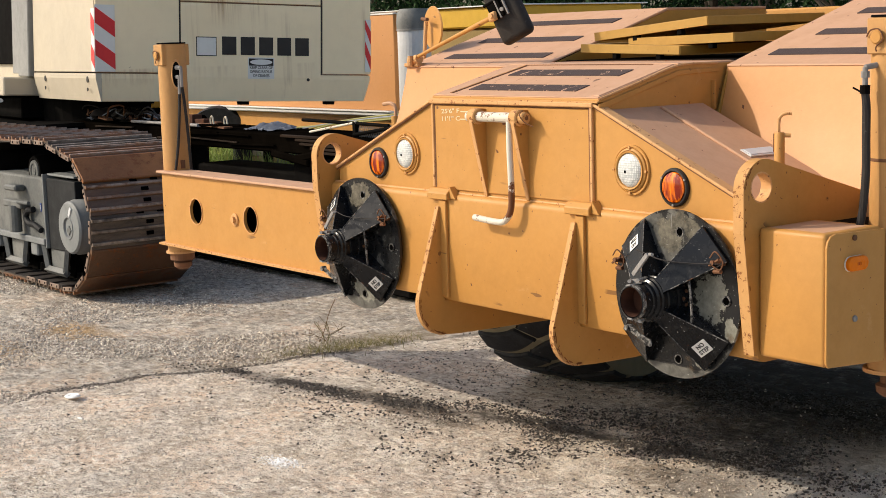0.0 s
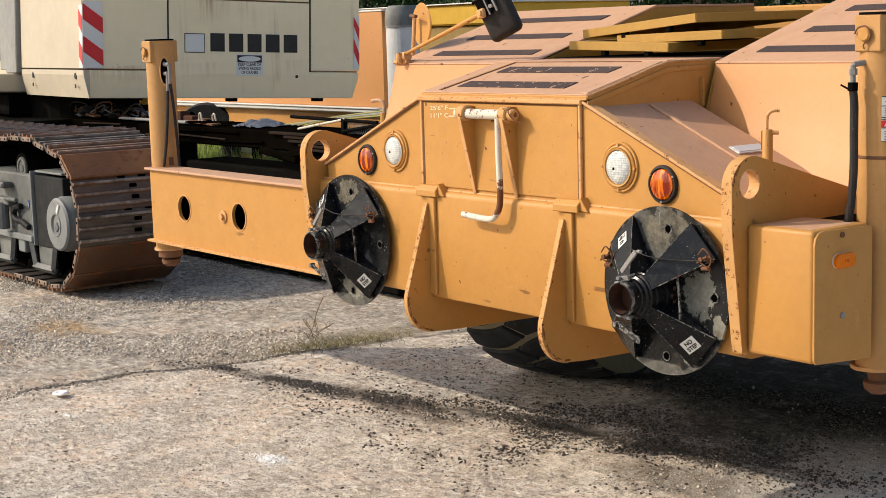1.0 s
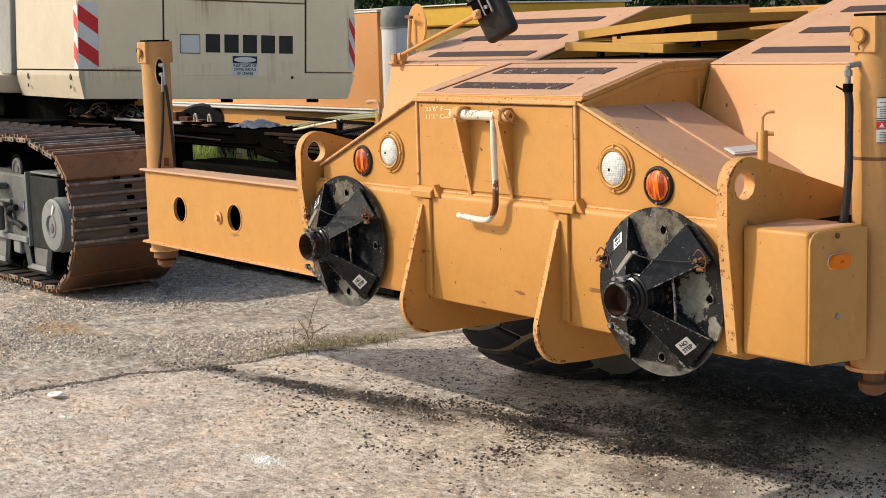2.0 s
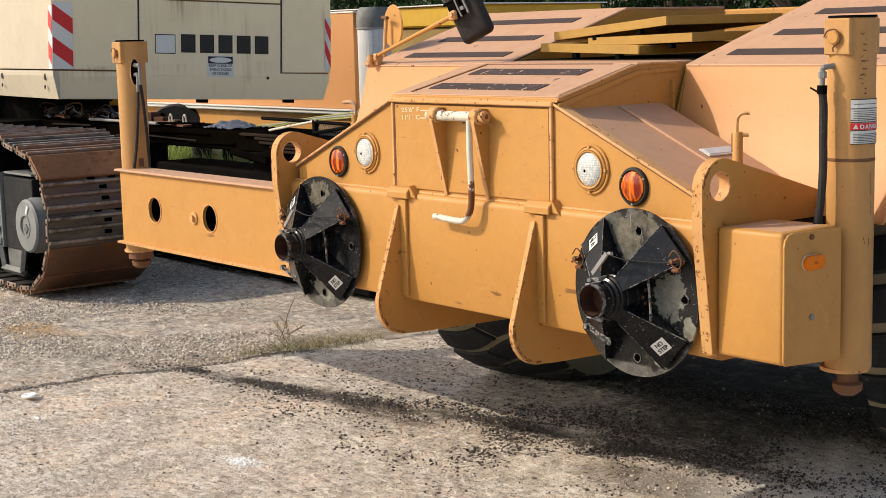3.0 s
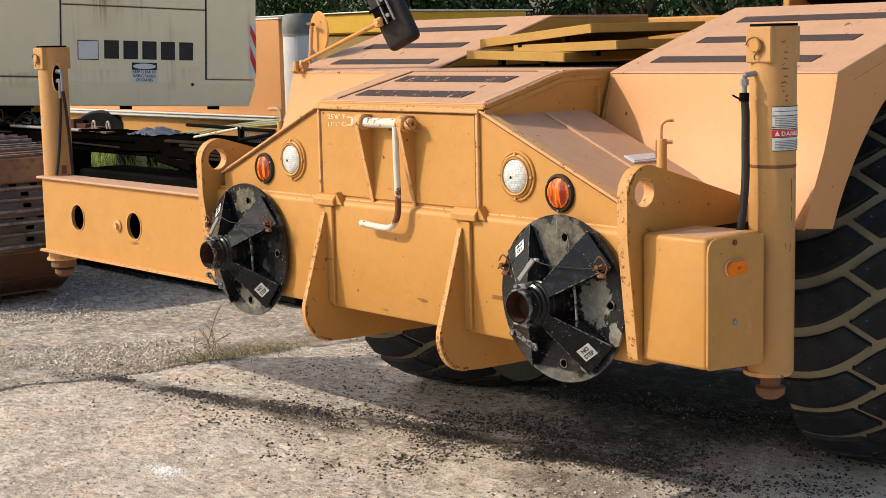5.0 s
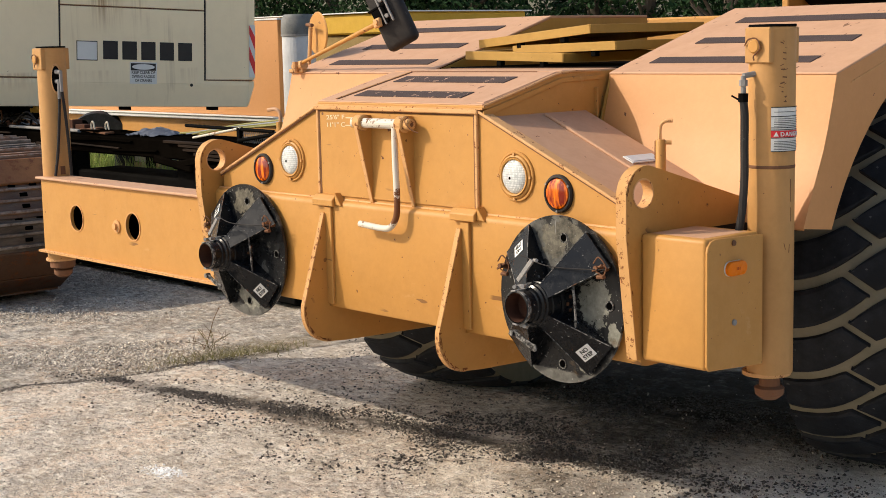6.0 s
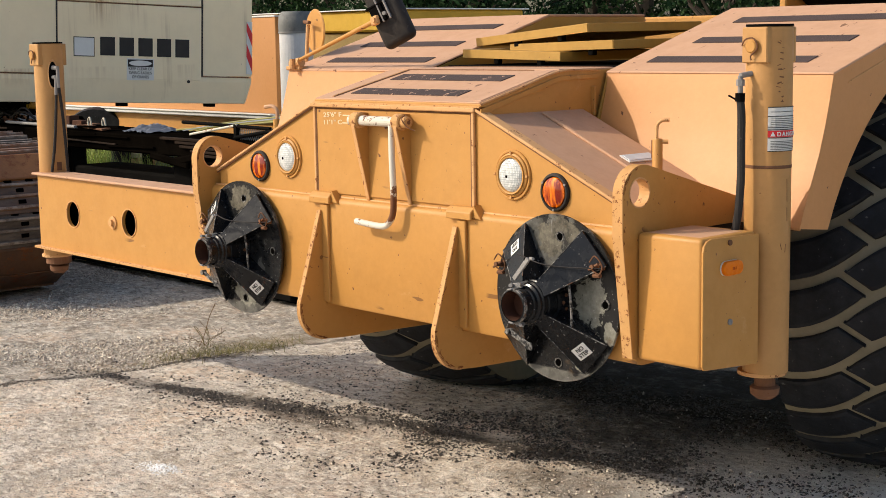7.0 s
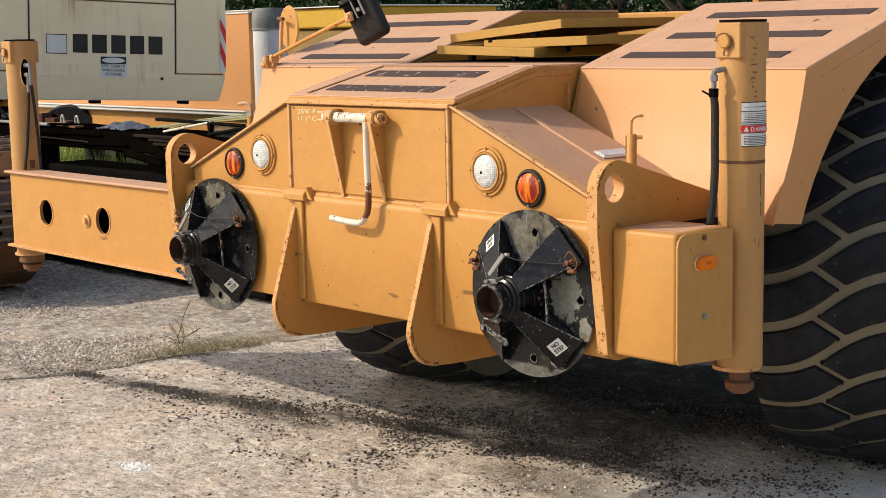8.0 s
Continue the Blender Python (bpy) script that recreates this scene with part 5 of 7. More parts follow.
def fender(s):
    x0, x1 = s * 0.575, s * 1.675
    arc = [(AC[0] + AR * math.cos(a), AC[1] + AR * math.sin(a)) for a in np.linspace(radians(157.4), radians(68), 22)]
    nose = [(0.508, 1.180), (0.545, 1.275), (0.586, 1.365), (0.624, 1.450), (0.656, 1.545), (0.682, 1.640), (FY, FZ)]
    side = nose + [(FYB, FZB), (2.5, FZB), (2.5, 1.75)] + arc[::-1]
    t = 0.012
    part("fender_side", prism(side, "x", x1 - s * t, x1, 0.0), M_FENDER, crane, "tan fender side with wheel arch cut-out")
    front = nose + [(y + 0.02, z - 0.01) for y, z in nose[::-1]]
    part("fender_front", prism(front, "x", x0, x1 - s * (t - 0.001), 0.0), M_FENDER, crane, "curved tan fender front panel", smooth=True)
    topp = [(FY - 0.004, FZ - 0.002), (FY - 0.004, FZ + 0.006), (FYB, FZB + 0.006), (2.3, FZB + 0.006), (2.3, FZB - 0.008), (FYB, FZB - 0.008)]
    part("fender_top", prism(topp, "x", x0, x1 + s * 0.004, 0.003), M_TAN_TOP, crane, "faded pinkish fender top")
    part("fender_inner", prism([(0.52, 1.20), (FY, FZ - 0.006), (FYB, FZB - 0.008), (2.3, FZB - 0.008), (2.3, 1.20)], "x", x0, x0 + s * 0.01, 0.001), M_OCHRE, crane)
    sl = math.degrees(math.atan2(FZB - FZ, FYB - FY))
    for y, xa, xb in ((0.845, 0.70, 1.49), (1.09, 0.745, 1.51), (1.36, 0.75, 1.55)):
        z = FZ + (FZB - FZ) * (y - FY) / (FYB - FY) + 0.0085
        part("grip_strip", obox(pose(s * (xa + xb) / 2, y, z, sl), xb - xa, 0.075, 0.004, 0.001), M_GRIP_WHOLE, crane, "dark non-slip strip")


both(fender)
part("fender_crease", prism([(0.80, 1.700), (0.80, 1.694), (1.70, 1.975), (1.70, 1.981)], "x", 1.674, 1.677, 0.0), M_TAN_EDGE, crane)
# near-black sheet gives the shade behind the hood
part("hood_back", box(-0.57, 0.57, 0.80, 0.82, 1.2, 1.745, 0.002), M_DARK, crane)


# wheels
def tread_block(sign):
    """One lug of the tyre's tread, at the foot of the wheel, axle at the origin along x; its twin is the same lug turned half round."""
    R, half = 0.9012, 0.0755
    bm = bmesh.new()
    grid = []
    for x in (-0.343, -0.338, -0.320, -0.27, -0.22, -0.17, -0.125, -0.095, -0.080, -0.066, -0.045, -0.02, 0.005, 0.022, 0.034, 0.040):
        mid = -0.145 * math.tanh(x / 0.185)
        lo, hi = mid - half, mid + half
        if x > -0.085:  # the slanting inner end, its corners rounded off
            lo = max(lo + 0.006 * min(1.0, (x + 0.085) / 0.02), 0.0205 + 0.62 * x)
        if x > 0.0:
            hi -= 0.012 * (x / 0.04) ** 2
        if x < -0.30:
            lo, hi = lo + 0.006 * ((-0.30 - x) / 0.043) ** 2, hi - 0.006 * ((-0.30 - x) / 0.043) ** 2
        hi = max(hi, lo + 0.004)
        rr = R - 0.032 * (abs(x) / 0.345) ** 3.5 - (0.010 if x < -0.342 else 0.0)
        ring = []
        for c, rad in ((lo - 0.005, rr - 0.026), (lo, rr - 0.004), (lo + 0.10 * (hi - lo), rr), (hi - 0.10 * (hi - lo), rr), (hi, rr - 0.004), (hi + 0.005, rr - 0.026)):
            ang = c / R
            ring.append(bm.verts.new((sign * x, sign * rad * math.sin(ang), -rad * math.cos(ang))))
        grid.append(ring)
    for p, q in zip(grid, grid[1:]):
        for i in range(5):
            bm.faces.new((p[i], p[i + 1], q[i + 1], q[i]))
    bm.faces.new(grid[0]), bm.faces.new(grid[-1])
    return bm


def wheel(s, cx, cy, cz, steer, lugs=28):
    hubm = Matrix.Translation((cx, cy, cz)) @ Matrix.Rotation(radians(steer), 4, "Z")
    axle = hubm @ Matrix(((0, 0, s, 0), (0, 1, 0, 0), (-1, 0, 0, 0), (0, 0, 0, 1)))
    outer = ((0.352, 0.234), (0.52, 0.285), (0.66, 0.318), (0.76, 0.338), (0.825, 0.347), (0.848, 0.345), (0.858, 0.332), (0.8665, 0.29), (0.874, 0.22), (0.881, 0.12), (0.8825, 0.0))
    prof = [(rad, -half) for rad, half in outer] + [(rad, half) for rad, half in outer[-2::-1]]
    w = part("tyre", lathe(prof, axle, 96), M_TYRE_DUST, crane, "large off-road tyre, dusty grooves between dark lugs", smooth=True)
    part("rim", lathe([(0.33, -0.23), (0.345, 0.225), (0.30, 0.215), (0.28, 0.08), (0.0, 0.08)], axle, 40), M_TAN, w)
    first = {}
    for sign in (1, -1):
        bm = tread_block(sign)
        for k in range(lugs):
            m = hubm @ Matrix.Rotation(2 * math.pi * (k + 0.869) / lugs, 4, "X")
            if k == 0:
                b = part("tread_block", bm, M_RUBBER, w, smooth=False)
                b.matrix_basis = m
                first[sign] = b.data
            else:
                piece("tread_block", first[sign], m, w)


wheel(1, 1.3736, 1.792, 0.895, 16.9)
wheel(-1, -1.15, 1.55, 0.895, 16.9)
# solid near-black block: shade under the chassis as colour
part("underbody", box(-0.80, 0.80, 0.55, 3.5, 0.62, 1.35, 0.02), M_DARK, crane, "chassis underside block, coloured near-black for shade")
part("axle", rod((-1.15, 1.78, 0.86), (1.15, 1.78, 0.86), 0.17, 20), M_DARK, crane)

# folded hatch doors between the fenders
for x0, x1, y0, y1, z, tilt in ((-0.48, 0.16, 0.86, 1.50, 1.793, 1.5), (-0.23, 0.41, 0.93, 1.62, 1.829, -1.2), (-0.45, 0.27, 0.92, 1.72, 1.882, -4.6)):
    cx, cy = (x0 + x1) / 2, (y0 + y1) / 2
    m = pose(cx, cy, z + 0.012, 0.4, tilt, 0)
    h = part("hatch_door", obox(m @ Matrix.Translation((0, 0, 0.016)), x1 - x0, y1 - y0, 0.006, 0.002), M_OCHRE, crane, "folded ochre sheet-metal hatch door")
    for sx, sy, ox, oy in ((x1 - x0, 0.006, 0, -(y1 - y0) / 2), (x1 - x0, 0.006, 0, (y1 - y0) / 2), (0.006, y1 - y0, -(x1 - x0) / 2, 0), (0.006, y1 - y0, (x1 - x0) / 2, 0)):
        part("rim", obox(m @ Matrix.Translation((ox, oy, -0.001)), sx, sy, 0.040, 0.0015), M_OCHRE, h)
    for ox in (-0.1, 0.18):
        part("hinge", obox(m @ Matrix.Translation((ox, -(y1 - y0) / 2 + 0.02, -0.03)), 0.03, 0.03, 0.03, 0.003), M_DARK, h)
# solid near-black block fills the bay with its shade
part("engine_bay", box(-0.56, 0.56, 0.83, 2.2, 1.3, 1.755, 0.004), M_DARK, crane, "engine bay block under the hatches, coloured near-black for shade")
part("hood_rear_lip", box(-0.53, 0.53, 0.775, 0.80, 1.742, 1.752, 0.003), M_RUST, crane)

# mirror on its arm, and the round plate behind it
arm = part("mirror_arm", rod((-1.60, 0.70, 1.778), (-0.735, 0.535, 1.972), 0.0090, 14, 0.0115), M_TAN, crane, "tan tubular mirror arm")
part("arm_hinge", join(rod((-1.64, 0.70, 1.76), (-1.56, 0.70, 1.775), 0.026, 12), rod((-1.60, 0.67, 1.735), (-1.60, 0.67, 1.79), 0.014, 8), obox(pose(-1.62, 0.715, 1.742), 0.12, 0.06, 0.02, 0.004)), M_TAN_EDGE, arm)
tilt = Matrix.Translation((-0.72, 0.60, 2.015)) @ Matrix.Rotation(radians(24), 4, "Z") @ FRONT @ Matrix.Rotation(radians(26), 4, "Z")
head = part("mirror_head", obox(tilt, 0.170, 0.34, 0.07, 0.030, 4), M_HOSE, crane, "black plastic mirror housing hanging at a slant", smooth=True)
part("mirror_bracket", join(obox(tilt @ Matrix.Translation((-0.035, 0.0, 0.042)), 0.07, 0.08, 0.02, 0.004), obox(tilt @ Matrix.Translation((-0.035, 0.045, 0.046)), 0.10, 0.012, 0.014, 0.003)), M_DARK, head)
part("bracket_plate", join(obox(tilt @ Matrix.Translation((-0.02, 0.03, 0.047)), 0.010, 0.15, 0.012, 0.002), obox(tilt @ Matrix.Translation((0.02, 0.03, 0.047)), 0.010, 0.15, 0.012, 0.002), rod(tilt @ Vector((0.0, 0.07, 0.04)), tilt @ Vector((0.0, 0.07, 0.058)), 0.010, 8), rod(tilt @ Vector((0.0, -0.01, 0.04)), tilt @ Vector((0.0, -0.01, 0.058)), 0.010, 8)), M_STEEL, head)
part("arm_end", join(obox(Matrix.Translation((-0.742, 0.537, 1.972)) @ Matrix.Rotation(radians(-13), 4, "Y"), 0.05, 0.024, 0.045, 0.008, 2), rod((-0.735, 0.515, 1.975), (-0.735, 0.56, 1.975), 0.012, 10)), M_TAN_EDGE, head)
rp = Matrix.Translation((-1.695, 0.90, 1.935)) @ Matrix.Rotation(radians(-12), 4, "Z") @ FRONT
disc = part("round_plate", lathe([(0, -0.005), (0.112, -0.005), (0.118, 0.0), (0.112, 0.006), (0, 0.006)], rp, 40), M_TAN, crane, "round tan plate on a post", smooth=True)
part("plate_post", rod((-1.735, 0.86, 1.74), (-1.72, 0.87, 1.97), 0.011, 10), M_TAN_EDGE, disc)
part("plate_bolt", rod((-1.745, 0.865, 1.985), (-1.66, 0.835, 1.98), 0.010, 10), M_RUST, disc)

# chalk figures on the centre panel
for z, txt, ln in ((1.540, "25'6\" F", 0.055), (1.507, "11'1\" C", 0.06)):
    words(txt, 0.027, Matrix.Translation((-0.385, -0.0090, z + 0.012)) @ FRONT @ Matrix.Rotation(radians(2), 4, "Z"), M_CHALK, crane, "chalk_figures", 0.0004, 0.128)
    part("chalk_mark", obox(Matrix.Translation((-0.285, -0.0088, z + 0.020)) @ FRONT, ln, 0.005, 0.001, 0.0), M_CHALK, crane)

# foot of the upper works behind the near fender
up = part("turret_frame", box(0.335, 0.375, 2.25, 2.9, 1.99, 2.7, 0.006), M_TAN, crane, "tan foot of the upper works")
part("winch_drum", rod((0.40, 2.45, 2.17), (1.7, 2.45, 2.17), 0.16, 28), M_DARK, up)
part("back_panel", box(0.40, 1.8, 2.75, 2.8, 1.99, 2.7, 0.004), M_RUST, up)
part("rear_deck", box(-1.66, 1.66, 2.52, 6.0, 1.5, 1.985, 0.01), M_TAN, crane)

# ---------------------------------------------------------------- crawler crane behind
crawler = thing("crawler_crane", (-8.5, 2.4, 0), "cream crawler crane on rusty steel tracks, with a weathered counterweight", "crane")
TY0, TY1 = 0.50, 1.38


def track_path():
    """Centre line of the shoes, (x, z, slope) every shoe's length round the frame."""
    pts = [(x, 0.035) for x in np.arange(-11.2, -5.98, 0.02)]
    pts += [(-5.98 + 0.545 * math.sin(a), 0.58 - 0.545 * math.cos(a)) for a in np.linspace(0, 2.75, 90)]
    x, z = pts[-1]
    pts += [(x - 0.02 * i, min(1.185, z + 0.0040 * i) - 0.02 * max(0, math.sin(i / 70)) * (i > 40)) for i in range(1, 265)]
    pts += [(-11.2 - 0.56 * math.sin(a), 0.605 + 0.57 * math.cos(a)) for a in np.linspace(0, 3.1, 90)]
    return pts


def shoe_material():
    n = Nodes("track_shoe_steel")
    o = n.add("ShaderNodeObjectInfo")
    c = n.mix(n.ramp(n.noise(5, 6, 0.7, stretch=(3.0, 0.6, 1.0)), 0.38, 0.62), (0.036, 0.024, 0.016), (0.190, 0.135, 0.095))
    rusty = n.math("MULTIPLY", n.ramp(o.outputs["Random"], 0.45, 0.62), n.ramp(n.noise(4, 5, 0.65), 0.28, 0.55))
    c = n.mix(rusty, c, (0.25, 0.098, 0.032))
    c = n.mix(n.ramp(n.noise(26, 5, 0.7, stretch=(1.0, 0.3, 1.0)), 0.56, 0.68, 0, 0.6), c, (0.26, 0.20, 0.155))
    c = n.mix(n.ramp(n.noise(16, 5, 0.7), 0.60, 0.70, 0, 0.8), c, (0.045, 0.035, 0.028))
    z = n.add("ShaderNodeSeparateXYZ", Vector=n.co).outputs[2]
    c = n.mix(n.math("MULTIPLY", n.ramp(z, 0.012, 0.020), n.ramp(n.noise(18, 4, 0.6), 0.40, 0.6, 0.0, 0.6)), c, (0.40, 0.33, 0.27))
    # darker by height: shade between grousers and at lapped edges, in the colour
    c = n.mix(n.ramp(z, 0.003, 0.010, 0.5, 0.0), c, (0.045, 0.034, 0.027))
    c = n.mix(n.ramp(z, -0.006, -0.016), c, (0.03, 0.024, 0.02))
    n.bump(n.noise(40, 5), 0.5, 0.008)
    return n.done(c, 0.55)


M_SHOE_VAR = shoe_material()
M_RUST_SHOE = painted("flat_rusty_shoe", (0.15, 0.058, 0.018), (0.33, 0.130, 0.036), rough=0.40, grime=0.9, rust=0.17, rust_scale=13)
M_PLAIN_SHOE = painted("flat_brown_shoe", (0.068, 0.033, 0.016), (0.165, 0.077, 0.032), rough=0.40, grime=0.9, rust=0.17, rust_scale=13)


def shoe_mesh():
    """One track shoe: wide plate with three low worn grousers and a lapped rear edge, lying flat, long side along y."""
    L, W = 0.262, TY1 - TY0
    prof = [(-L / 2, -0.020), (L / 2 - 0.03, -0.020), (L / 2 - 0.012, -0.034), (L / 2, -0.030), (L / 2, -0.014), (0.102, 0.002), (0.096, 0.026), (0.080, 0.028), (0.072, 0.004), (0.018, 0.002), (0.010, 0.016), (-0.008, 0.016), (-0.016, 0.002), (-0.072, 0.002), (-0.080, 0.024), (-0.098, 0.024), (-0.106, 0.004), (-L / 2, 0.000)]
    return prism(prof, "y", -W / 2, W / 2, 0.0)


def plain_shoe_mesh():
    """A newer shoe with a smooth flat face and one lapped lip."""
    L, W = 0.252, TY1 - TY0
    prof = [(-L / 2, -0.020), (L / 2, -0.020), (L / 2, 0.010), (L / 2 - 0.014, 0.016), (-L / 2 + 0.012, 0.010), (-L / 2, 0.004)]
    return prism(prof, "y", -W / 2, W / 2, 0.003)


def place_track(name_label, dy):
    frame_box = prism([(-10.9, 0.33), (-6.56, 0.33), (-6.56, 0.84), (-6.64, 0.87), (-10.9, 0.87)], "y", 0.62 + dy, 1.26 + dy, 0.02, 2)
    tr = part("track_frame", frame_box, M_GREY, crawler, name_label)
    P = track_path()
    d = 0.0
    spots = [(P[0], P[1])]
    for a, b in zip(P, P[1:]):
        d += math.dist(a, b)
        if d >= 0.236:
            spots.append((a, b))
            d = 0.0
    mesh = None
    for i, (a, b) in enumerate(spots):
        ang = math.atan2(b[1] - a[1], b[0] - a[0])
        m = Matrix.Translation((a[0], (TY0 + TY1) / 2 + dy, a[1])) @ Matrix.Rotation(-ang, 4, "Y") @ Matrix.Rotation(math.pi, 4, "X")
        if -6.9 < a[0] and dy == 0:
            link = part("link_end", obox(m @ Matrix.Translation((0.0, (TY1 - TY0) / 2 + 0.004, -0.018)), 0.175, 0.012, 0.034, 0.004), M_SHOE, tr)
            for xx in (-0.05, 0.05):
                part("pin_hole", rod(m @ Vector((xx, (TY1 - TY0) / 2 + 0.008, -0.018)), m @ Vector((xx, (TY1 - TY0) / 2 + 0.0112, -0.018)), 0.010, 10), M_HOLE, link)
        if -5.75 < a[0] and (a[1] < 0.36 or abs(a[1] - 0.99) < 0.03) and dy == 0:
            ob = part("track_shoe", plain_shoe_mesh(), M_PLAIN_SHOE if a[1] < 0.5 else M_RUST_SHOE, tr, "flat brown rusty track shoe")
            ob.matrix_basis = m
        elif mesh is None:
            ob = part("track_shoe", shoe_mesh(), M_SHOE_VAR, tr)
            ob.matrix_basis, mesh = m, ob.data
        else:
            piece("track_shoe", mesh, m, tr)
        if -5.95 < a[0] and 0.32 < a[1] < 1.0 and dy == 0:
            for xx, yy in ((-0.044, 0.975), (0.045, 0.975), (0.118, 0.90), (0.118, 1.07)):
                part("shoe_slot", obox(m @ Matrix.Translation((xx, (TY0 + TY1) / 2 - yy, 0.004 if xx < 0.1 else -0.008)), 0.030, 0.062, 0.012, 0.005, 2), M_HOLE, tr)
    hubm = Matrix.Translation((-5.97, 0.70 + dy, 0.575)) @ FRONT
    capm = Matrix.Translation((-5.975, 0.655 + dy, 0.520)) @ FRONT
    part("drive_hub", lathe([(0.215, -0.05), (0.215, 0.04), (0.205, 0.055), (0.205, 0.085), (0.190, 0.10), (0.085, 0.105), (0.080, 0.095), (0.0, 0.097)], capm, 44), M_HUB, tr, "grey final-drive hub cover", smooth=True)
    part("hub_bolt_plate", obox(capm @ Matrix.Translation((0.05, 0.125, 0.106)) @ Matrix.Rotation(radians(60), 4, "Z"), 0.075, 0.032, 0.012, 0.003), M_SILVER, tr)
    part("hub_mark", obox(capm @ Matrix.Translation((0.0, -0.02, 0.100)) @ Matrix.Rotation(radians(45), 4, "Z"), 0.06, 0.05, 0.006, 0.001), M_GREY, tr)
    part("hub_ring", lathe([(0.074, 0.096), (0.082, 0.110), (0.090, 0.110), (0.096, 0.100)], capm, 32), M_HUB, tr)
    part("drive_sprocket", lathe([(0.0, -0.5), (0.46, -0.5), (0.46, -0.06), (0.30, -0.05), (0.0, -0.05)], hubm, 36), M_DARK, tr)
    part("motor_guard", box(-6.55, -6.02, 0.80 + dy, 1.25 + dy, 0.33, 0.90, 0.02, 2), M_DARK, tr, "dark box guard at the frame end")
    part("end_flange", box(-6.565, -6.545, 0.60 + dy, 0.86 + dy, 0.30, 0.90, 0.004), M_HUB, tr, "pale flange at the end of the frame")
    part("end_plate", prism([(-6.545, 0.30), (-5.98, 0.30), (-5.98, 0.868), (-6.52, 0.868), (-6.545, 0.845)], "y", 0.625 + dy, 0.70 + dy, 0.006), M_SLATE, tr, "dark slate end plate")
    part("end_flange", box(-6.545, -6.02, 0.64 + dy, 0.86 + dy, 0.888, 0.905, 0.004), M_HUB, tr)
    for x in (-6.98, -7.9, -8.9, -9.9):
        part("carrier_roller", lathe([(0.0, -0.30), (0.135, -0.30), (0.135, -0.02), (0.125, 0.012), (0.105, 0.014), (0.098, 0.004), (0.0, 0.004)], Matrix.Translation((x + 0.16, 0.66 + dy, 0.905)) @ FRONT, 28), M_DARK, tr, smooth=True)
    for x in (-6.98, -7.9):
        part("roller_cap", lathe([(0.0, 0.018), (0.028, 0.018), (0.032, 0.012), (0.060, 0.012), (0.066, 0.020), (0.088, 0.020), (0.094, 0.008)], Matrix.Translation((x + 0.16, 0.66 + dy, 0.905)) @ FRONT, 20), M_GREY, tr, smooth=True)
    for x in np.arange(-10.6, -6.2, 0.42):
        part("track_roller", lathe([(0.0, -0.4), (0.13, -0.4), (0.13, 0.0), (0.05, 0.02), (0.0, 0.02)], Matrix.Translation((x, 0.72 + dy, 0.20)) @ FRONT, 24), M_DARK, tr, smooth=True)
        if int(round((x + 10.6) / 0.42)) % 2 == 0:
            for a, b, c2 in (((x - 0.24, 0.33), (x - 0.17, 0.13), 0.026), ((x + 0.24, 0.33), (x + 0.17, 0.13), 0.026), ((x - 0.19, 0.13), (x + 0.19, 0.13), 0.032)):
                part("roller_guard", rod((a[0], 0.615 + dy, a[1]), (b[0], 0.615 + dy, b[1]), c2, 4), M_GREY, tr)
            part("roller_guard", box(x - 0.16, x + 0.16, 0.64 + dy, 0.66 + dy, 0.15, 0.33, 0.004), M_GREY, tr)
        else:
            part("guard_bracket", box(x - 0.07, x + 0.07, 0.60 + dy, 0.66 + dy, 0.22, 0.33, 0.01), M_HUB, tr)
    for i in range(26):
        x = -6.02 - 0.186 * i
        part("chain_link", prism([(x - 0.08, 0.05), (x + 0.07, 0.05), (x + 0.05, 0.13), (x - 0.06, 0.13)], "y", 0.72 + dy, 0.78 + dy, 0.006), M_DARK, tr)
    if dy == 0:
        part("tow_hook", tube([(-6.78, 0.60, 0.60), (-6.86, 0.585, 0.585), (-6.90, 0.58, 0.53), (-6.84, 0.58, 0.485), (-6.74, 0.59, 0.475), (-6.64, 0.60, 0.44)], 0.026, 8), M_SLATE, tr, "dark cast tow hook", smooth=True)
        part("frame_lip", box(-10.9, -6.566, 0.585, 0.62, 0.325, 0.375, 0.006), M_HUB, tr, "dusty pale lower lip")
        part("badge", obox(Matrix.Translation((-6.66, 0.617, 0.625)) @ FRONT, 0.03, 0.07, 0.004, 0.001), M_BADGE, tr, "small blue badge")
        part("badge_bar", obox(Matrix.Translation((-6.66, 0.614, 0.62)) @ FRONT, 0.006, 0.045, 0.002, 0.0), M_LABEL, tr)
        part("jack_arm", join(box(-7.3, -6.9, 0.54, 0.62, 0.60, 0.66, 0.01), box(-7.2, -6.95, 0.52, 0.62, 0.74, 0.79, 0.015), rod((-6.95, 0.54, 0.655), (-6.72, 0.54, 0.66), 0.016, 10), rod((-7.05, 0.55, 0.40), (-7.05, 0.55, 0.62), 0.05, 12)), M_GREY, tr)
    return tr


place_track("grey track frame with rusty shoes", 0.0)
# shade under the house is put into this body's near-black colour
part("carbody", box(-14.5, -9.3, 1.45, 3.6, 0.42, 1.15, 0.03), M_DARK, crawler, "undercarriage body coloured near-black for deep shade")
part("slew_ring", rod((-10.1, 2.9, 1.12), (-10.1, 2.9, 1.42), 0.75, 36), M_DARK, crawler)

HOUSE = Matrix.Translation((-8.159, 1.821, 1.394)) @ Matrix.Rotation(radians(84), 4, "Z") @ Matrix.Rotation(radians(2.6), 4, "Y")


def hbox(x0, x1, y0, y1, z0, z1, b=0.006, seg=1):
    bm = box(x0, x1, y0, y1, z0, z1, b, seg)
    bm.transform(HOUSE)
    return bm


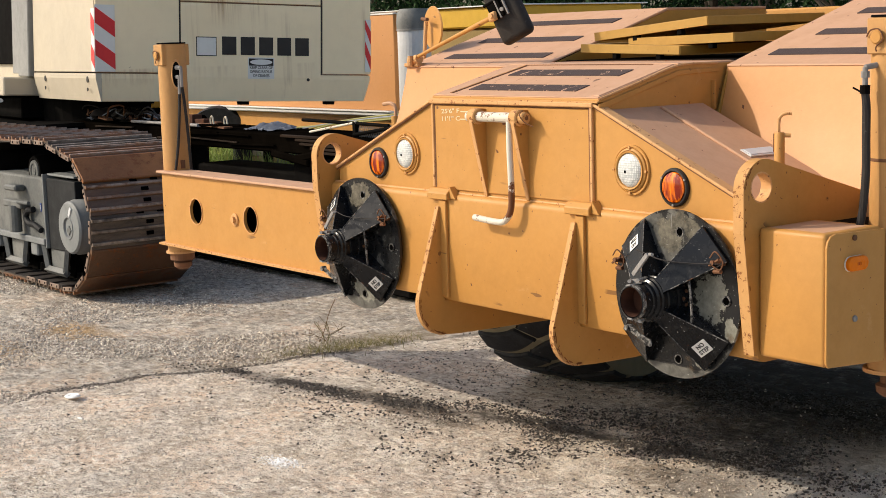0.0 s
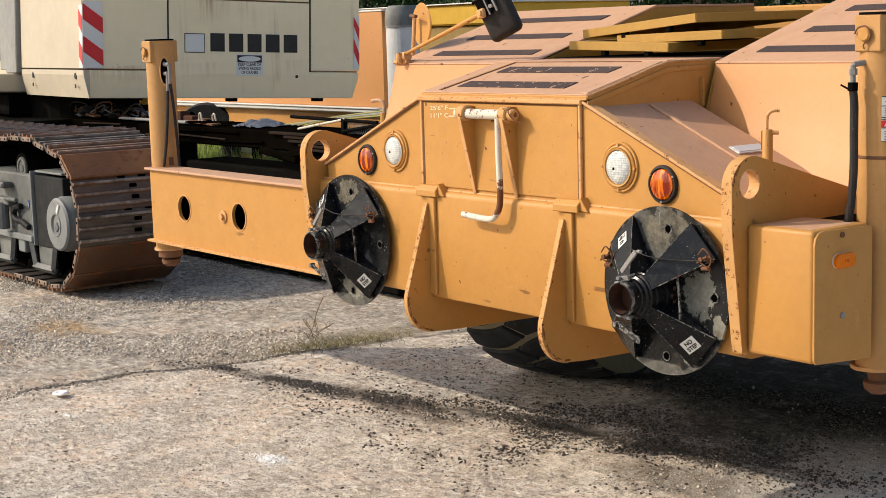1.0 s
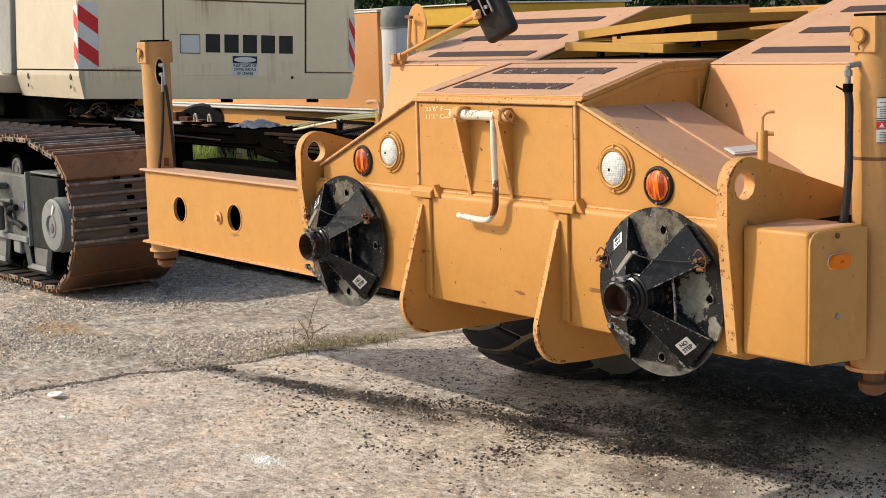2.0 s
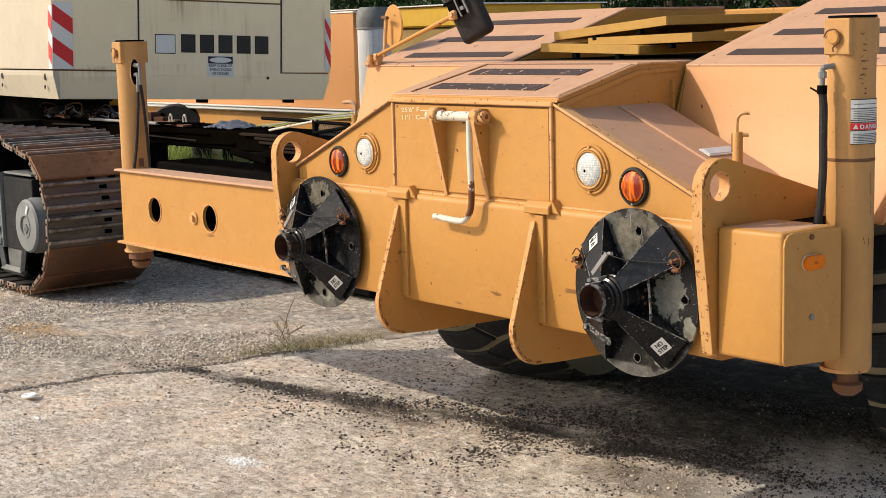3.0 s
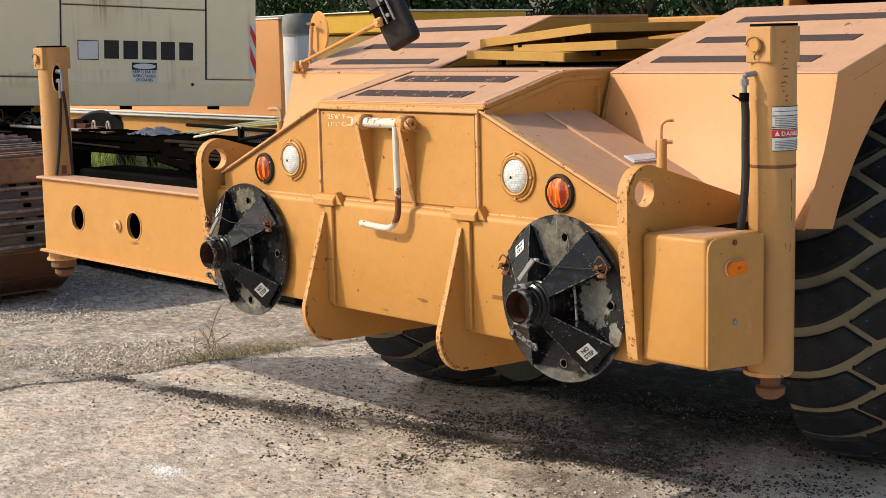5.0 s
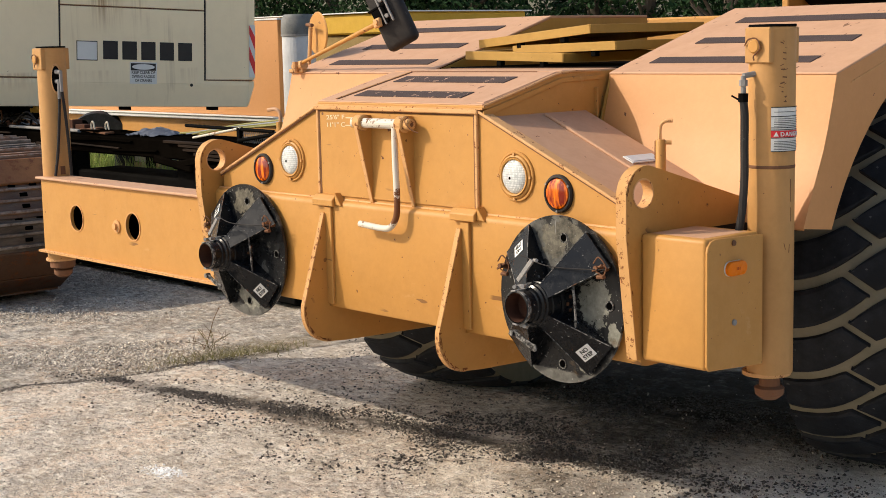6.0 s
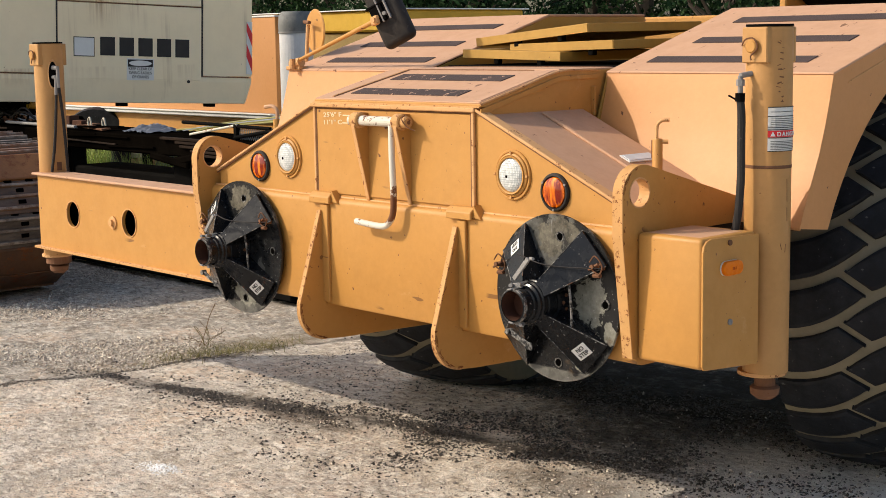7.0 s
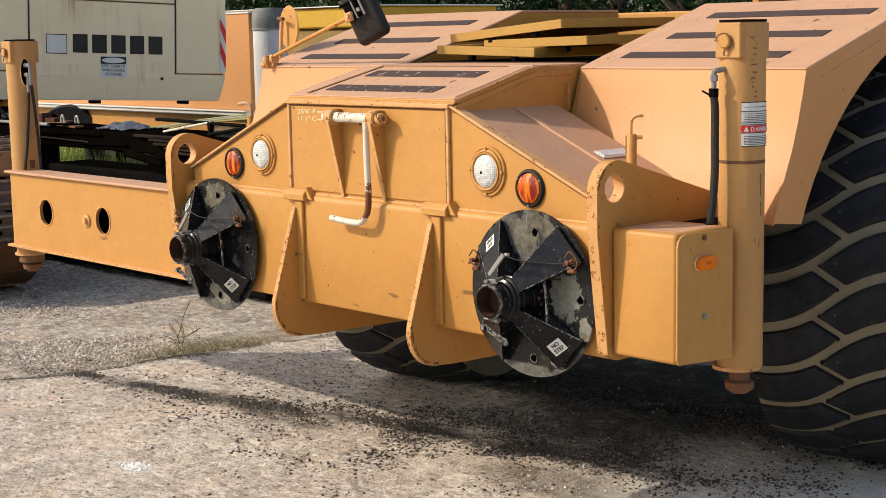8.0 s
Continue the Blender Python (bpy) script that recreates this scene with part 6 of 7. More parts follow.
def hprism(points, axis, a, c, b=0.005):
    bm = prism(points, axis, a, c, b)
    bm.transform(HOUSE)
    return bm


# counterweight: rounded lower lip, three panels above it
W = 2.905
cw = part("counterweight", hprism([(0.030, 0.0), (2.0, 0.0), (2.0, 0.262), (0.0, 0.262), (0.0, 0.215)], "x", 0.05, W - 0.07), M_BEIGE, crawler, "cream counterweight slab, rain-streaked")
lip = hprism([(0.0, 0.262), (0.06, 0.262), (0.06, 0.0), (0.05, 0.0), (0.0, 0.215)], "y", 0.0, 2.0, 0.0)
part("end_cheek", lip, M_CREAM, cw)
part("lip_end", hprism([(W - 0.07, 0.0), (W - 0.07, 0.262), (W, 0.262), (W, 0.21)], "y", 0.02, 2.0, 0.003), M_BEIGE, cw)
part("upper_weight", hbox(0.012, W - 0.012, 0.012, 2.0, 0.274, 1.25, 0.012), M_BEIGE, crawler, "cream counterweight block")
for x0, x1, y in ((0.006, 0.828, 0.002), (0.842, 2.332, -0.002), (2.350, W - 0.004, 0.002)):
    lowz = 0.274 if x0 != 0.842 else 0.225
    part("rear_panel", hbox(x0, x1, y, 0.02, lowz, 0.945 if x0 == 0.842 else 1.25, 0.005), M_BEIGE, crawler, "cream rear panel with rust streaks")
part("rear_panel", hbox(0.842, 2.332, 0.0, 0.02, 0.957, 1.25, 0.005), M_BEIGE, crawler, "cream upper panel")
part("side_panel", hbox(0.0, 0.012, 0.03, 2.0, 0.274, 1.25, 0.004), M_CREAM, crawler, "sunlit cream side panel")
part("rust_seam", hbox(0.02, W - 0.03, -0.0005, 0.01, 0.263, 0.273, 0.0), M_RUST, crawler)
for x in (0.834, 2.341):
    part("panel_gap", hbox(x - 0.006, x + 0.006, -0.001, 0.012, 0.23 if x < 1 else 0.262, 1.25, 0.0), M_INK, crawler)
part("panel_gap", hbox(0.842, 2.332, -0.001, 0.012, 0.946, 0.956, 0.0), M_RUST, crawler)
for y in (0.24, 1.60):
    for z, r in ((0.205, 0.030), (0.11, 0.018)):
        c = rod((-0.003, y, z), (0.003, y, z), r, 16)
        c.transform(HOUSE)
        part("bolt_hole", c, M_INK, cw)
hz = [((0.0, 0.19), 0.278, 0.895), ((2.835, W - 0.004), 0.30, 0.83)]
for (x0, x1), z0, z1 in hz:
    b = part("hazard_board", hbox(x0 - (0.004 if x0 == 0 else 0), x1, -0.0065, -0.0022, z0, z1, 0.001), M_LABEL, crawler, "red and white striped hazard marker")
    h = (z1 - z0) / 4.0
    w = x1 - x0
    for k in range(3):
        zz = z0 + 0.02 + k * 2 * h * 0.97
        pts = [(x0, zz + h * 0.85), (x1, zz - 0.0), (x1, zz + h * 0.95), (x0, zz + h * 1.8)] if x0 == 0 else [(x0, zz + h * 1.2), (x1, zz), (x1, zz + h), (x0, zz + h * 2.2)]
        pts = [(x, min(max(z, z0 + 0.004), z1 - 0.004)) for x, z in pts]
        if len({round(p[1], 3) for p in pts}) > 2:
            part("red_stripe", hprism(pts, "y", -0.0085, -0.0066, 0.0), M_RED, b)
side_board = part("hazard_board", hbox(-0.0065, -0.0005, 0.0, 0.095, 0.278, 0.86, 0.001), M_LABEL, crawler, "red and white hazard marker, folded round the corner")
for z in (0.33, 0.62):
    part("red_stripe", hprism([(0.0, z - 0.02), (0.0, z + 0.13), (0.095, z + 0.205), (0.095, z + 0.055)], "x", -0.009, -0.0066, 0.0), M_RED, side_board)
# white square with a thin dark border
sq = part("data_square", hbox(0.995, 1.205, -0.0045, -0.0022, 0.437, 0.622, 0.001), M_INK, crawler, "square outlined panel")
part("square_field", hbox(1.003, 1.197, -0.006, -0.0046, 0.445, 0.614, 0.0), M_LABEL, sq)
# maker's name as five plain dark blocks
for i in range(5):
    x = 1.262 + 0.196 * i
    part("name_block", hbox(x, x + 0.150, -0.0045, -0.0022, 0.452, 0.628, 0.0), M_INK, crawler)
sg = part("warning_sign", hbox(1.533, 1.815, -0.0045, -0.0022, 0.222, 0.430, 0.001), M_LABEL, crawler, "white warning sign, KEEP CLEAR OF SWING RADIUS OF CRANES")
part("sign_header", hbox(1.543, 1.805, -0.006, -0.0046, 0.350, 0.420, 0.0), M_INK, sg)
c = lathe([(0, 0), (1, 0), (1, 0.0015), (0, 0.0015)], HOUSE @ Matrix.Translation((1.674, -0.006, 0.385)) @ FRONT @ Matrix.Diagonal((0.118, 0.027, 1, 1)), 32)
part("sign_oval", c, M_LABEL, sg)
for z, txt, w in ((0.318, "KEEP CLEAR OF", 0.245), (0.279, "SWING RADIUS", 0.235), (0.240, "OF CRANES", 0.175)):
    words(txt, 0.040, HOUSE @ Matrix.Translation((1.674, -0.0048, z)) @ FRONT, M_INK, sg, "lettering", 0.0008, w)
hl = rod((2.19, -0.004, 0.215), (2.19, 0.004, 0.215), 0.016, 14)
hl.transform(HOUSE)
part("drain_hole", hl, M_INK, cw)
for x in (1.50, 2.45):
    part("bottom_lug", hbox(x, x + 0.09, 0.10, 0.2, -0.035, 0.0, 0.004), M_DARK, cw)
# machinery house and step beyond the counterweight
# deck coloured near-black for the shade under the house
part("house_floor", hbox(-0.1, 1.05, 2.15, 6.0, -0.22, -0.005, 0.01), M_DARK, crawler, "deck under the machinery house, coloured near-black for shade")
for x0, x1, z0, z1 in ((-10.42, -9.98, 1.255, 1.335), (-8.82, -8.55, 1.275, 1.345)):
    part("yellow_bracket", prism([(x0, z0), (x1, z0 + 0.01), (x1, z1), (x0 + 0.08, z1), (x0 + 0.05, z1 - 0.03), (x0, z1 - 0.02)], "y", 2.70, 2.78, 0.006), M_YELLOW, crawler)
house = part("machinery_house", hbox(0.03, 1.9, 2.03, 5.0, 0.12, 1.30, 0.02), M_CREAM, crawler, "cream machinery house")
part("corner_post", hbox(-0.05, 0.03, 2.03, 2.42, 0.22, 1.3, 0.01), M_PALE_GREY, house, "pale grey corner post")
part("dark_window", hbox(-0.02, 0.028, 2.68, 4.6, 0.35, 1.3, 0.01), M_DARK, house, "dark louvred door")
part("window_frame", hbox(-0.035, 0.02, 2.45, 2.68, 0.25, 1.3, 0.008), M_PALE_GREY, house)
part("step_plate", hbox(-0.30, 0.1, 2.08, 4.8, 0.02, 0.21, 0.012), M_CREAM, house, "cream step under the side door")
rl = rod((-0.32, 2.1, -0.03), (-0.32, 5.0, -0.03), 0.02, 8)
rl.transform(HOUSE)
part("step_rail", rl, M_SILVER, house)

# ---------------------------------------------------------------- timber mats, spare wheel and cloth stacked behind the beam
mats = thing("timber_mat_stack", (-6, 2.6, 0), "weathered timber crane mats on steel blocks, coloured near-black for shade", "timber")
rm = random.Random(11)
rm2 = random.Random(5)
for i in range(15):
    x, l = -9.5 + 0.2 * i, rm2.uniform(0.25, 0.9)
    part("loose_board", obox(pose(x, 2.42 + rm2.uniform(-0.15, 0.15), 1.17 + rm2.uniform(0, 0.02), rm2.uniform(-5, 5), rm2.uniform(-2, 2), rm2.uniform(-16, 16)), l, rm2.uniform(0.03, 0.09), 0.018, 0.003), (M_WOOD, M_DARK, M_RUST, M_STEEL)[rm2.randrange(8) % 4 if rm2.random() < 0.5 else 0], mats)
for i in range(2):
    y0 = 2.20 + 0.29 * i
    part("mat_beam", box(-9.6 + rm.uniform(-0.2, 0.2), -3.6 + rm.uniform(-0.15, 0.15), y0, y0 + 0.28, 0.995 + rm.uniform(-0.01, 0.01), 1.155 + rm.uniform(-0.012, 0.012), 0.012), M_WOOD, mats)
# near-black blocks carry the shade behind the beam in their colour
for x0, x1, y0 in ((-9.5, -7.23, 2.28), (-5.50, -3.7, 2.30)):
    part("steel_block", box(x0, x1, y0, y0 + (0.06 if x0 < -7 else 0.5), -0.02, 0.985, 0.02), M_DARK, mats, "steel block coloured black for deep shade")
part("steel_block", box(-7.25, -5.0, 2.34, 2.8, -0.02, 0.83, 0.02), M_DARK, mats, "low steel block coloured black for shade")
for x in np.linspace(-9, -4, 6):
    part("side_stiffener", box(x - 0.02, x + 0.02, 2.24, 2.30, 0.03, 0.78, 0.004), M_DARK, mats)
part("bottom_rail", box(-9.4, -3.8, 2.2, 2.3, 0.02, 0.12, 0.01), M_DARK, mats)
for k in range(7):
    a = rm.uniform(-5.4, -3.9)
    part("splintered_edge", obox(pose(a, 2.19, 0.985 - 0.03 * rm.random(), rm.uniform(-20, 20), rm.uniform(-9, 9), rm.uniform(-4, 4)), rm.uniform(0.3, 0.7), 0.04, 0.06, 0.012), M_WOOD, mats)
M_PLANK = painted("old_brown_plank", (0.010, 0.0065, 0.0045), (0.028, 0.017, 0.011), rough=0.85, grime=0.6, spec=0.1)
for k in range(6):
    a, l = -5.35 + 0.13 * k + rm.uniform(-0.1, 0.1), rm.uniform(1.0, 1.5)
    part("old_plank", obox(pose(a + l / 2, 2.185 - 0.004 * k, 1.145 - 0.030 * k, rm.uniform(-6, 6), rm.uniform(-0.6, 0.9), rm.uniform(-0.8, 0.8)), l, 0.035, 0.020, 0.003), M_PLANK, mats)
for k in range(9):
    a = -8.6 + 0.33 * k
    part("old_plank", obox(pose(a, 2.187, 1.10 + rm.uniform(-0.05, 0.03), rm.uniform(-8, 8), rm.uniform(-2, 2), 0), rm.uniform(0.4, 0.9), 0.02, rm.uniform(0.01, 0.03), 0.003), M_WOOD if k % 3 else M_PLANK, mats)
part("pipe", rod((-8.2, 2.19, 1.19), (-6.9, 2.2, 1.185), 0.013, 10), M_STEEL, mats, "thin pale steel pipes lying on the mats")
part("pipe", rod((-8.3, 2.25, 1.185), (-7.0, 2.27, 1.18), 0.014, 10), M_STEEL, mats)

def cloth():
    bm = bmesh.new()
    n = 22
    rows = []
    for j in range(9):
        rows.append([bm.verts.new((-6.28 + 0.40 * i / n, 2.30 + 0.34 * j / 8, 1.165 + 0.080 * max(0.05, math.sin(3.14 * i / n)) * max(0.15, math.sin(3.14 * j / 8)) * (0.7 + 0.6 * noise.noise((i * 0.45, j * 0.6, 1))) + 0.026 * noise.noise((i * 1.2, j * 1.3, 4)))) for i in range(n + 1)])
    for a, b in zip(rows, rows[1:]):
        for i in range(n):
            bm.faces.new((a[i], a[i + 1], b[i + 1], b[i]))
    bmesh.ops.solidify(bm, geom=bm.faces[:], thickness=0.004)
    top(part("tarpaulin", bm, M_CLOTH, smooth=True), "crumpled grey-blue tarpaulin on the timber mats", "tarpaulin")


cloth()
crate = thing("black_drum", (-11.49, 5.30, 0), "black ribbed drum standing behind the mats", "drum")
part("drum_body", lathe([(0.0, 0.0), (0.18, 0.0), (0.18, 0.22), (0.19, 0.24), (0.18, 0.26), (0.18, 0.44), (0.19, 0.46), (0.18, 0.48), (0.18, 0.66), (0.16, 0.68), (0.0, 0.68)], Matrix.Translation((-11.49, 5.30, -0.02)), 28), M_HOSE, crate, smooth=True)
planks = thing("plank_pile", (-11.12, 5.30, 0), "pale sawn planks stacked behind the mats", "timber")
for k in range(9):
    part("plank", box(-11.31 + 0.012 * (k % 2), -10.94 - 0.014 * (k % 3), 5.26, 5.8, 0.076 * k - 0.02, 0.076 * k + 0.040, 0.004), M_CREAM if k % 2 else M_TAN_TOP, planks)
part("strap_post", box(-10.92, -10.77, 5.19, 5.25, -0.02, 0.74, 0.006), M_DARK, planks, "dark upright post")
sheet = bmesh.new()
grid = [[sheet.verts.new((-10.74 + 0.52 * i / 8, 5.28 + 0.18 * noise.noise((i * 0.7, j * 0.7, 2)), -0.02 + 0.70 * j / 10 - 0.10 * (j / 10) * abs(i - 4) / 4)) for i in range(9)] for j in range(11)]
for p, q in zip(grid, grid[1:]):
    for i in range(8):
        sheet.faces.new((p[i], p[i + 1], q[i + 1], q[i]))
bmesh.ops.solidify(sheet, geom=sheet.faces[:], thickness=0.004)
top(part("plastic_sheet", sheet, M_PALE_GREY), "crumpled pale plastic sheet hanging behind the mats", "sheet")
tools = thing("rigging_gear", (-7.8, 2.7, 1.16), "rusty red rigging gear with loops of rope on the mats", "rigging")
part("frame_bar", box(-8.9, -7.2, 2.42, 2.50, 1.16, 1.22, 0.006), M_RUST_DEEP, tools)
part("frame_post", box(-8.05, -7.98, 2.40, 2.50, 1.16, 1.27, 0.006), M_RUST_DEEP, tools)
part("frame_post", box(-7.45, -7.38, 2.40, 2.50, 1.16, 1.26, 0.006), M_RUST_DEEP, tools)
for x in (-7.75, -7.5):
    part("rope_loop", tube([(x + 0.8, 2.36, 1.16), (x + 0.785, 2.36, 1.23), (x + 0.82, 2.36, 1.255), (x + 0.85, 2.36, 1.17)], 0.008, 8), M_CREAM, tools)
part("cable_loop", tube([(-7.95, 2.36, 1.16), (-7.82, 2.36, 1.32), (-7.65, 2.36, 1.32), (-7.55, 2.36, 1.17)], 0.010, 8), M_HOSE, tools)
heap = thing("tarp_heap", (-9.3, 2.7, 1.15), "dark bundled hoses and tarpaulin on the mats", "bundle")
for i in range(9):
    x, y = -8.9 - 0.16 * i, 2.5 + 0.08 * (i % 3)
    part("bundle_fold", lathe([(0.0, -0.09), (0.10, -0.06), (0.15, 0.0), (0.11, 0.07), (0.0, 0.10)], Matrix.Translation((x, y, 1.19 + 0.02 * (i % 2))) @ Matrix.Rotation(0.5 * i, 4, "Z") @ Matrix.Diagonal((1.4, 0.9, 0.8, 1)), 14), M_HOSE, heap, smooth=True)
rh = random.Random(77)
for i in range(16):  # tangled hoses and wire over the bundle
    x = rh.uniform(-10.1, -8.0)
    pts = [(x + 0.16 * k + rh.uniform(-0.05, 0.05), 2.36 + rh.uniform(-0.04, 0.05), 1.19 + rh.uniform(0.0, 0.13) * (1 if 0 < k < 3 else 0.2)) for k in range(4)]
    part("loose_hose", tube(pts, rh.uniform(0.005, 0.011), 6), (M_HOSE, M_DARK, M_CLOTH, M_RUST)[i % 4], heap)
pale = bmesh.new()
grid = [[pale.verts.new((-10.05 + 0.085 * i, 2.34 + 0.05 * j + 0.02 * noise.noise((i, j, 0)), 1.175 + 0.05 * math.sin(3.14 * i / 10) * math.sin(3.14 * j / 5) + 0.025 * noise.noise((i * 0.8, j * 0.9, 5)))) for i in range(11)] for j in range(6)]
for p, q in zip(grid, grid[1:]):
    for i in range(10):
        pale.faces.new((p[i], p[i + 1], q[i + 1], q[i]))
bmesh.ops.solidify(pale, geom=pale.faces[:], thickness=0.004)
top(part("pale_sack", pale, M_CLOTH, smooth=True), "grey-blue crumpled plastic sack lying on the mats", "sack")
ramp = thing("wire_mesh_guard", (-5.2, 2.5, 1.16), "dark angle frame with expanded-metal guard", "guard")
part("frame_rail", rod((-5.4, 2.35, 1.265), (-4.2, 2.35, 1.25), 0.014, 8), M_DARK, ramp)
part("frame_rail", rod((-5.3, 2.35, 1.17), (-4.62, 2.34, 1.265), 0.010, 8), M_WHITE, ramp)
part("frame_rail", box(-4.66, -4.62, 2.33, 2.37, 1.15, 1.27, 0.003), M_DARK, ramp)
part("frame_rail", rod((-4.64, 2.33, 1.17), (-4.0, 2.33, 1.255), 0.014, 8), M_DARK, ramp)
for i in range(26):
    x = -4.66 + 0.025 * i
    part("mesh_strand", rod((x, 2.36, 1.155), (x + 0.04, 2.36, 1.255), 0.003, 5), M_STEEL, ramp)
    part("mesh_strand", rod((x + 0.04, 2.364, 1.155), (x, 2.364, 1.255), 0.003, 5), M_STEEL, ramp)
hooks = thing("hook_post", (-4.0, 2.3, 1.15), "short tan post with a bent pipe hook", "post")
part("post", rod((-4.04, 2.3, 1.14), (-4.04, 2.3, 1.33), 0.032, 14), M_TAN, hooks)
part("hook", tube([(-4.04, 2.3, 1.33), (-4.04, 2.3, 1.39), (-4.08, 2.29, 1.42), (-4.16, 2.28, 1.415)], 0.014, 8), M_TAN_TOP, hooks)
hoses = thing("hose_bundle", (-5.0, 2.8, 1.2), "yellow-green hoses stretched over the mats", "hose")
for k, (m_, dz) in enumerate(((M_OLIVE, 0.0), (M_CLOTH, 0.03), (M_OLIVE, 0.05), (M_OLIVE, 0.02))):
    part("hose", tube([(-5.9 + 0.1 * k, 2.6, 1.172), (-5.2, 2.6, 1.226 + 0.4 * dz), (-4.4, 2.6, 1.288 + 0.7 * dz), (-3.4, 2.6, 1.360 + dz)], 0.008, 8), m_, hoses)

# ---------------------------------------------------------------- tan carrier, silver tank and yellow truck behind
carrier = thing("tan_carrier", (-12, 7, 0), "long tan crane carrier with a silver deck edge", "crane")
part("lower_body", box(-17.5, -9.51, 6.22, 8.6, 0.55, 1.0, 0.02), M_TAN, carrier, "tan lower carrier body")
part("deck_edge", box(-17.5, -9.51, 6.12, 6.24, 0.985, 1.05, 0.012), M_SILVER, carrier, "silver metal deck edge")
part("deck_strip", box(-17.5, -9.51, 6.10, 6.12, 1.035, 1.052, 0.003), M_LABEL, carrier)
part("side_wall", prism([(-10.75, 1.05), (-9.50, 1.05), (-9.50, 2.18), (-10.05, 2.18)], "y", 6.2, 6.26, 0.006), M_FENDER, carrier, "tall flat tan side wall")
part("side_wall", box(-17.5, -10.7, 6.22, 6.26, 1.05, 1.42, 0.006), M_FENDER, carrier)
part("wall_cap", box(-10.1, -9.49, 6.19, 6.30, 2.18, 2.20, 0.004), M_LABEL, carrier)
for x in (-15.2, -13.55):
    part("carrier_wheel", lathe([(0.0, -0.02), (0.28, -0.02), (0.30, 0.02), (0.50, 0.03), (0.53, -0.05), (0.53, -0.25), (0.0, -0.25)], Matrix.Translation((x, 6.02, 0.52)) @ Matrix.Rotation(radians(38), 4, "Z") @ FRONT, 36), M_RUBBER, carrier, smooth=True)
tank = thing("silver_tank", (-9.22, 6.4, 0), "upright silver air-cleaner tank with a dented grey cap", "tank")
part("tank_body", rod((-9.23, 6.30, 0.55), (-9.23, 6.30, 2.00), 0.195, 32), M_SILVER, tank)
part("tank_cap", lathe([(0.200, 1.99), (0.205, 2.08), (0.195, 2.19), (0.16, 2.235), (0.0, 2.24)], Matrix.Translation((-9.23, 6.30, 0)), 32), M_GREY, tank, smooth=True)
part("tank_band", lathe([(0.198, 1.985), (0.206, 1.985), (0.206, 2.005), (0.198, 2.005)], Matrix.Translation((-9.23, 6.30, 0)), 32, True), M_STEEL, tank)
part("tank_foot", box(-9.5, -8.95, 6.2, 6.7, 0.0, 0.55, 0.01), M_DARK, tank)
truck = thing("yellow_truck_body", (-6.5, 7.4, 0), "yellow truck body with a pale roof edge", "truck")
part("body_side", box(-10.6, -8.2, 7.0, 9.0, 1.99, 2.235, 0.02), M_YELLOW, truck)
part("roof_edge", box(-11.2, -8.15, 6.96, 9.05, 2.235, 2.249, 0.004), M_LABEL, truck, "pale roof edge")
part("lower_side", box(-10.6, -8.2, 7.05, 8.9, 0.6, 1.99, 0.02), M_DULL_YELLOW, truck)
for x in (-9.1, -8.2):
    part("truck_wheel", lathe([(0.0, -0.02), (0.28, -0.02), (0.46, 0.03), (0.5, -0.05), (0.5, -0.25), (0.0, -0.25)], Matrix.Translation((x, 7.1, 0.49)) @ FRONT, 30), M_RUBBER, truck, smooth=True)


# ---------------------------------------------------------------- plants
def leaf_material(name, a, b):
    n = Nodes(name)
    g = n.add("ShaderNodeNewGeometry")
    c = n.mix(g.outputs["Random Per Island"], a, b)
    n.bsdf.inputs["Transmission Weight"].default_value = 0.0
    return n.done(c, 0.65, spec=0.12)


M_LEAF = leaf_material("leaf", (0.006, 0.021, 0.008), (0.022, 0.056, 0.018))
M_LEAF_PALE = leaf_material("leaf_pale", (0.012, 0.035, 0.011), (0.038, 0.082, 0.026))
M_GRASS = leaf_material("grass_blade", (0.22, 0.34, 0.06), (0.55, 0.62, 0.22))
M_STRAW = leaf_material("dry_stalk", (0.20, 0.10, 0.05), (0.14, 0.13, 0.045))
M_WEED = leaf_material("weed_blade", (0.10, 0.098, 0.032), (0.30, 0.26, 0.105))
M_BARK = painted("bark", (0.07, 0.055, 0.04), (0.12, 0.10, 0.08), rough=0.9)


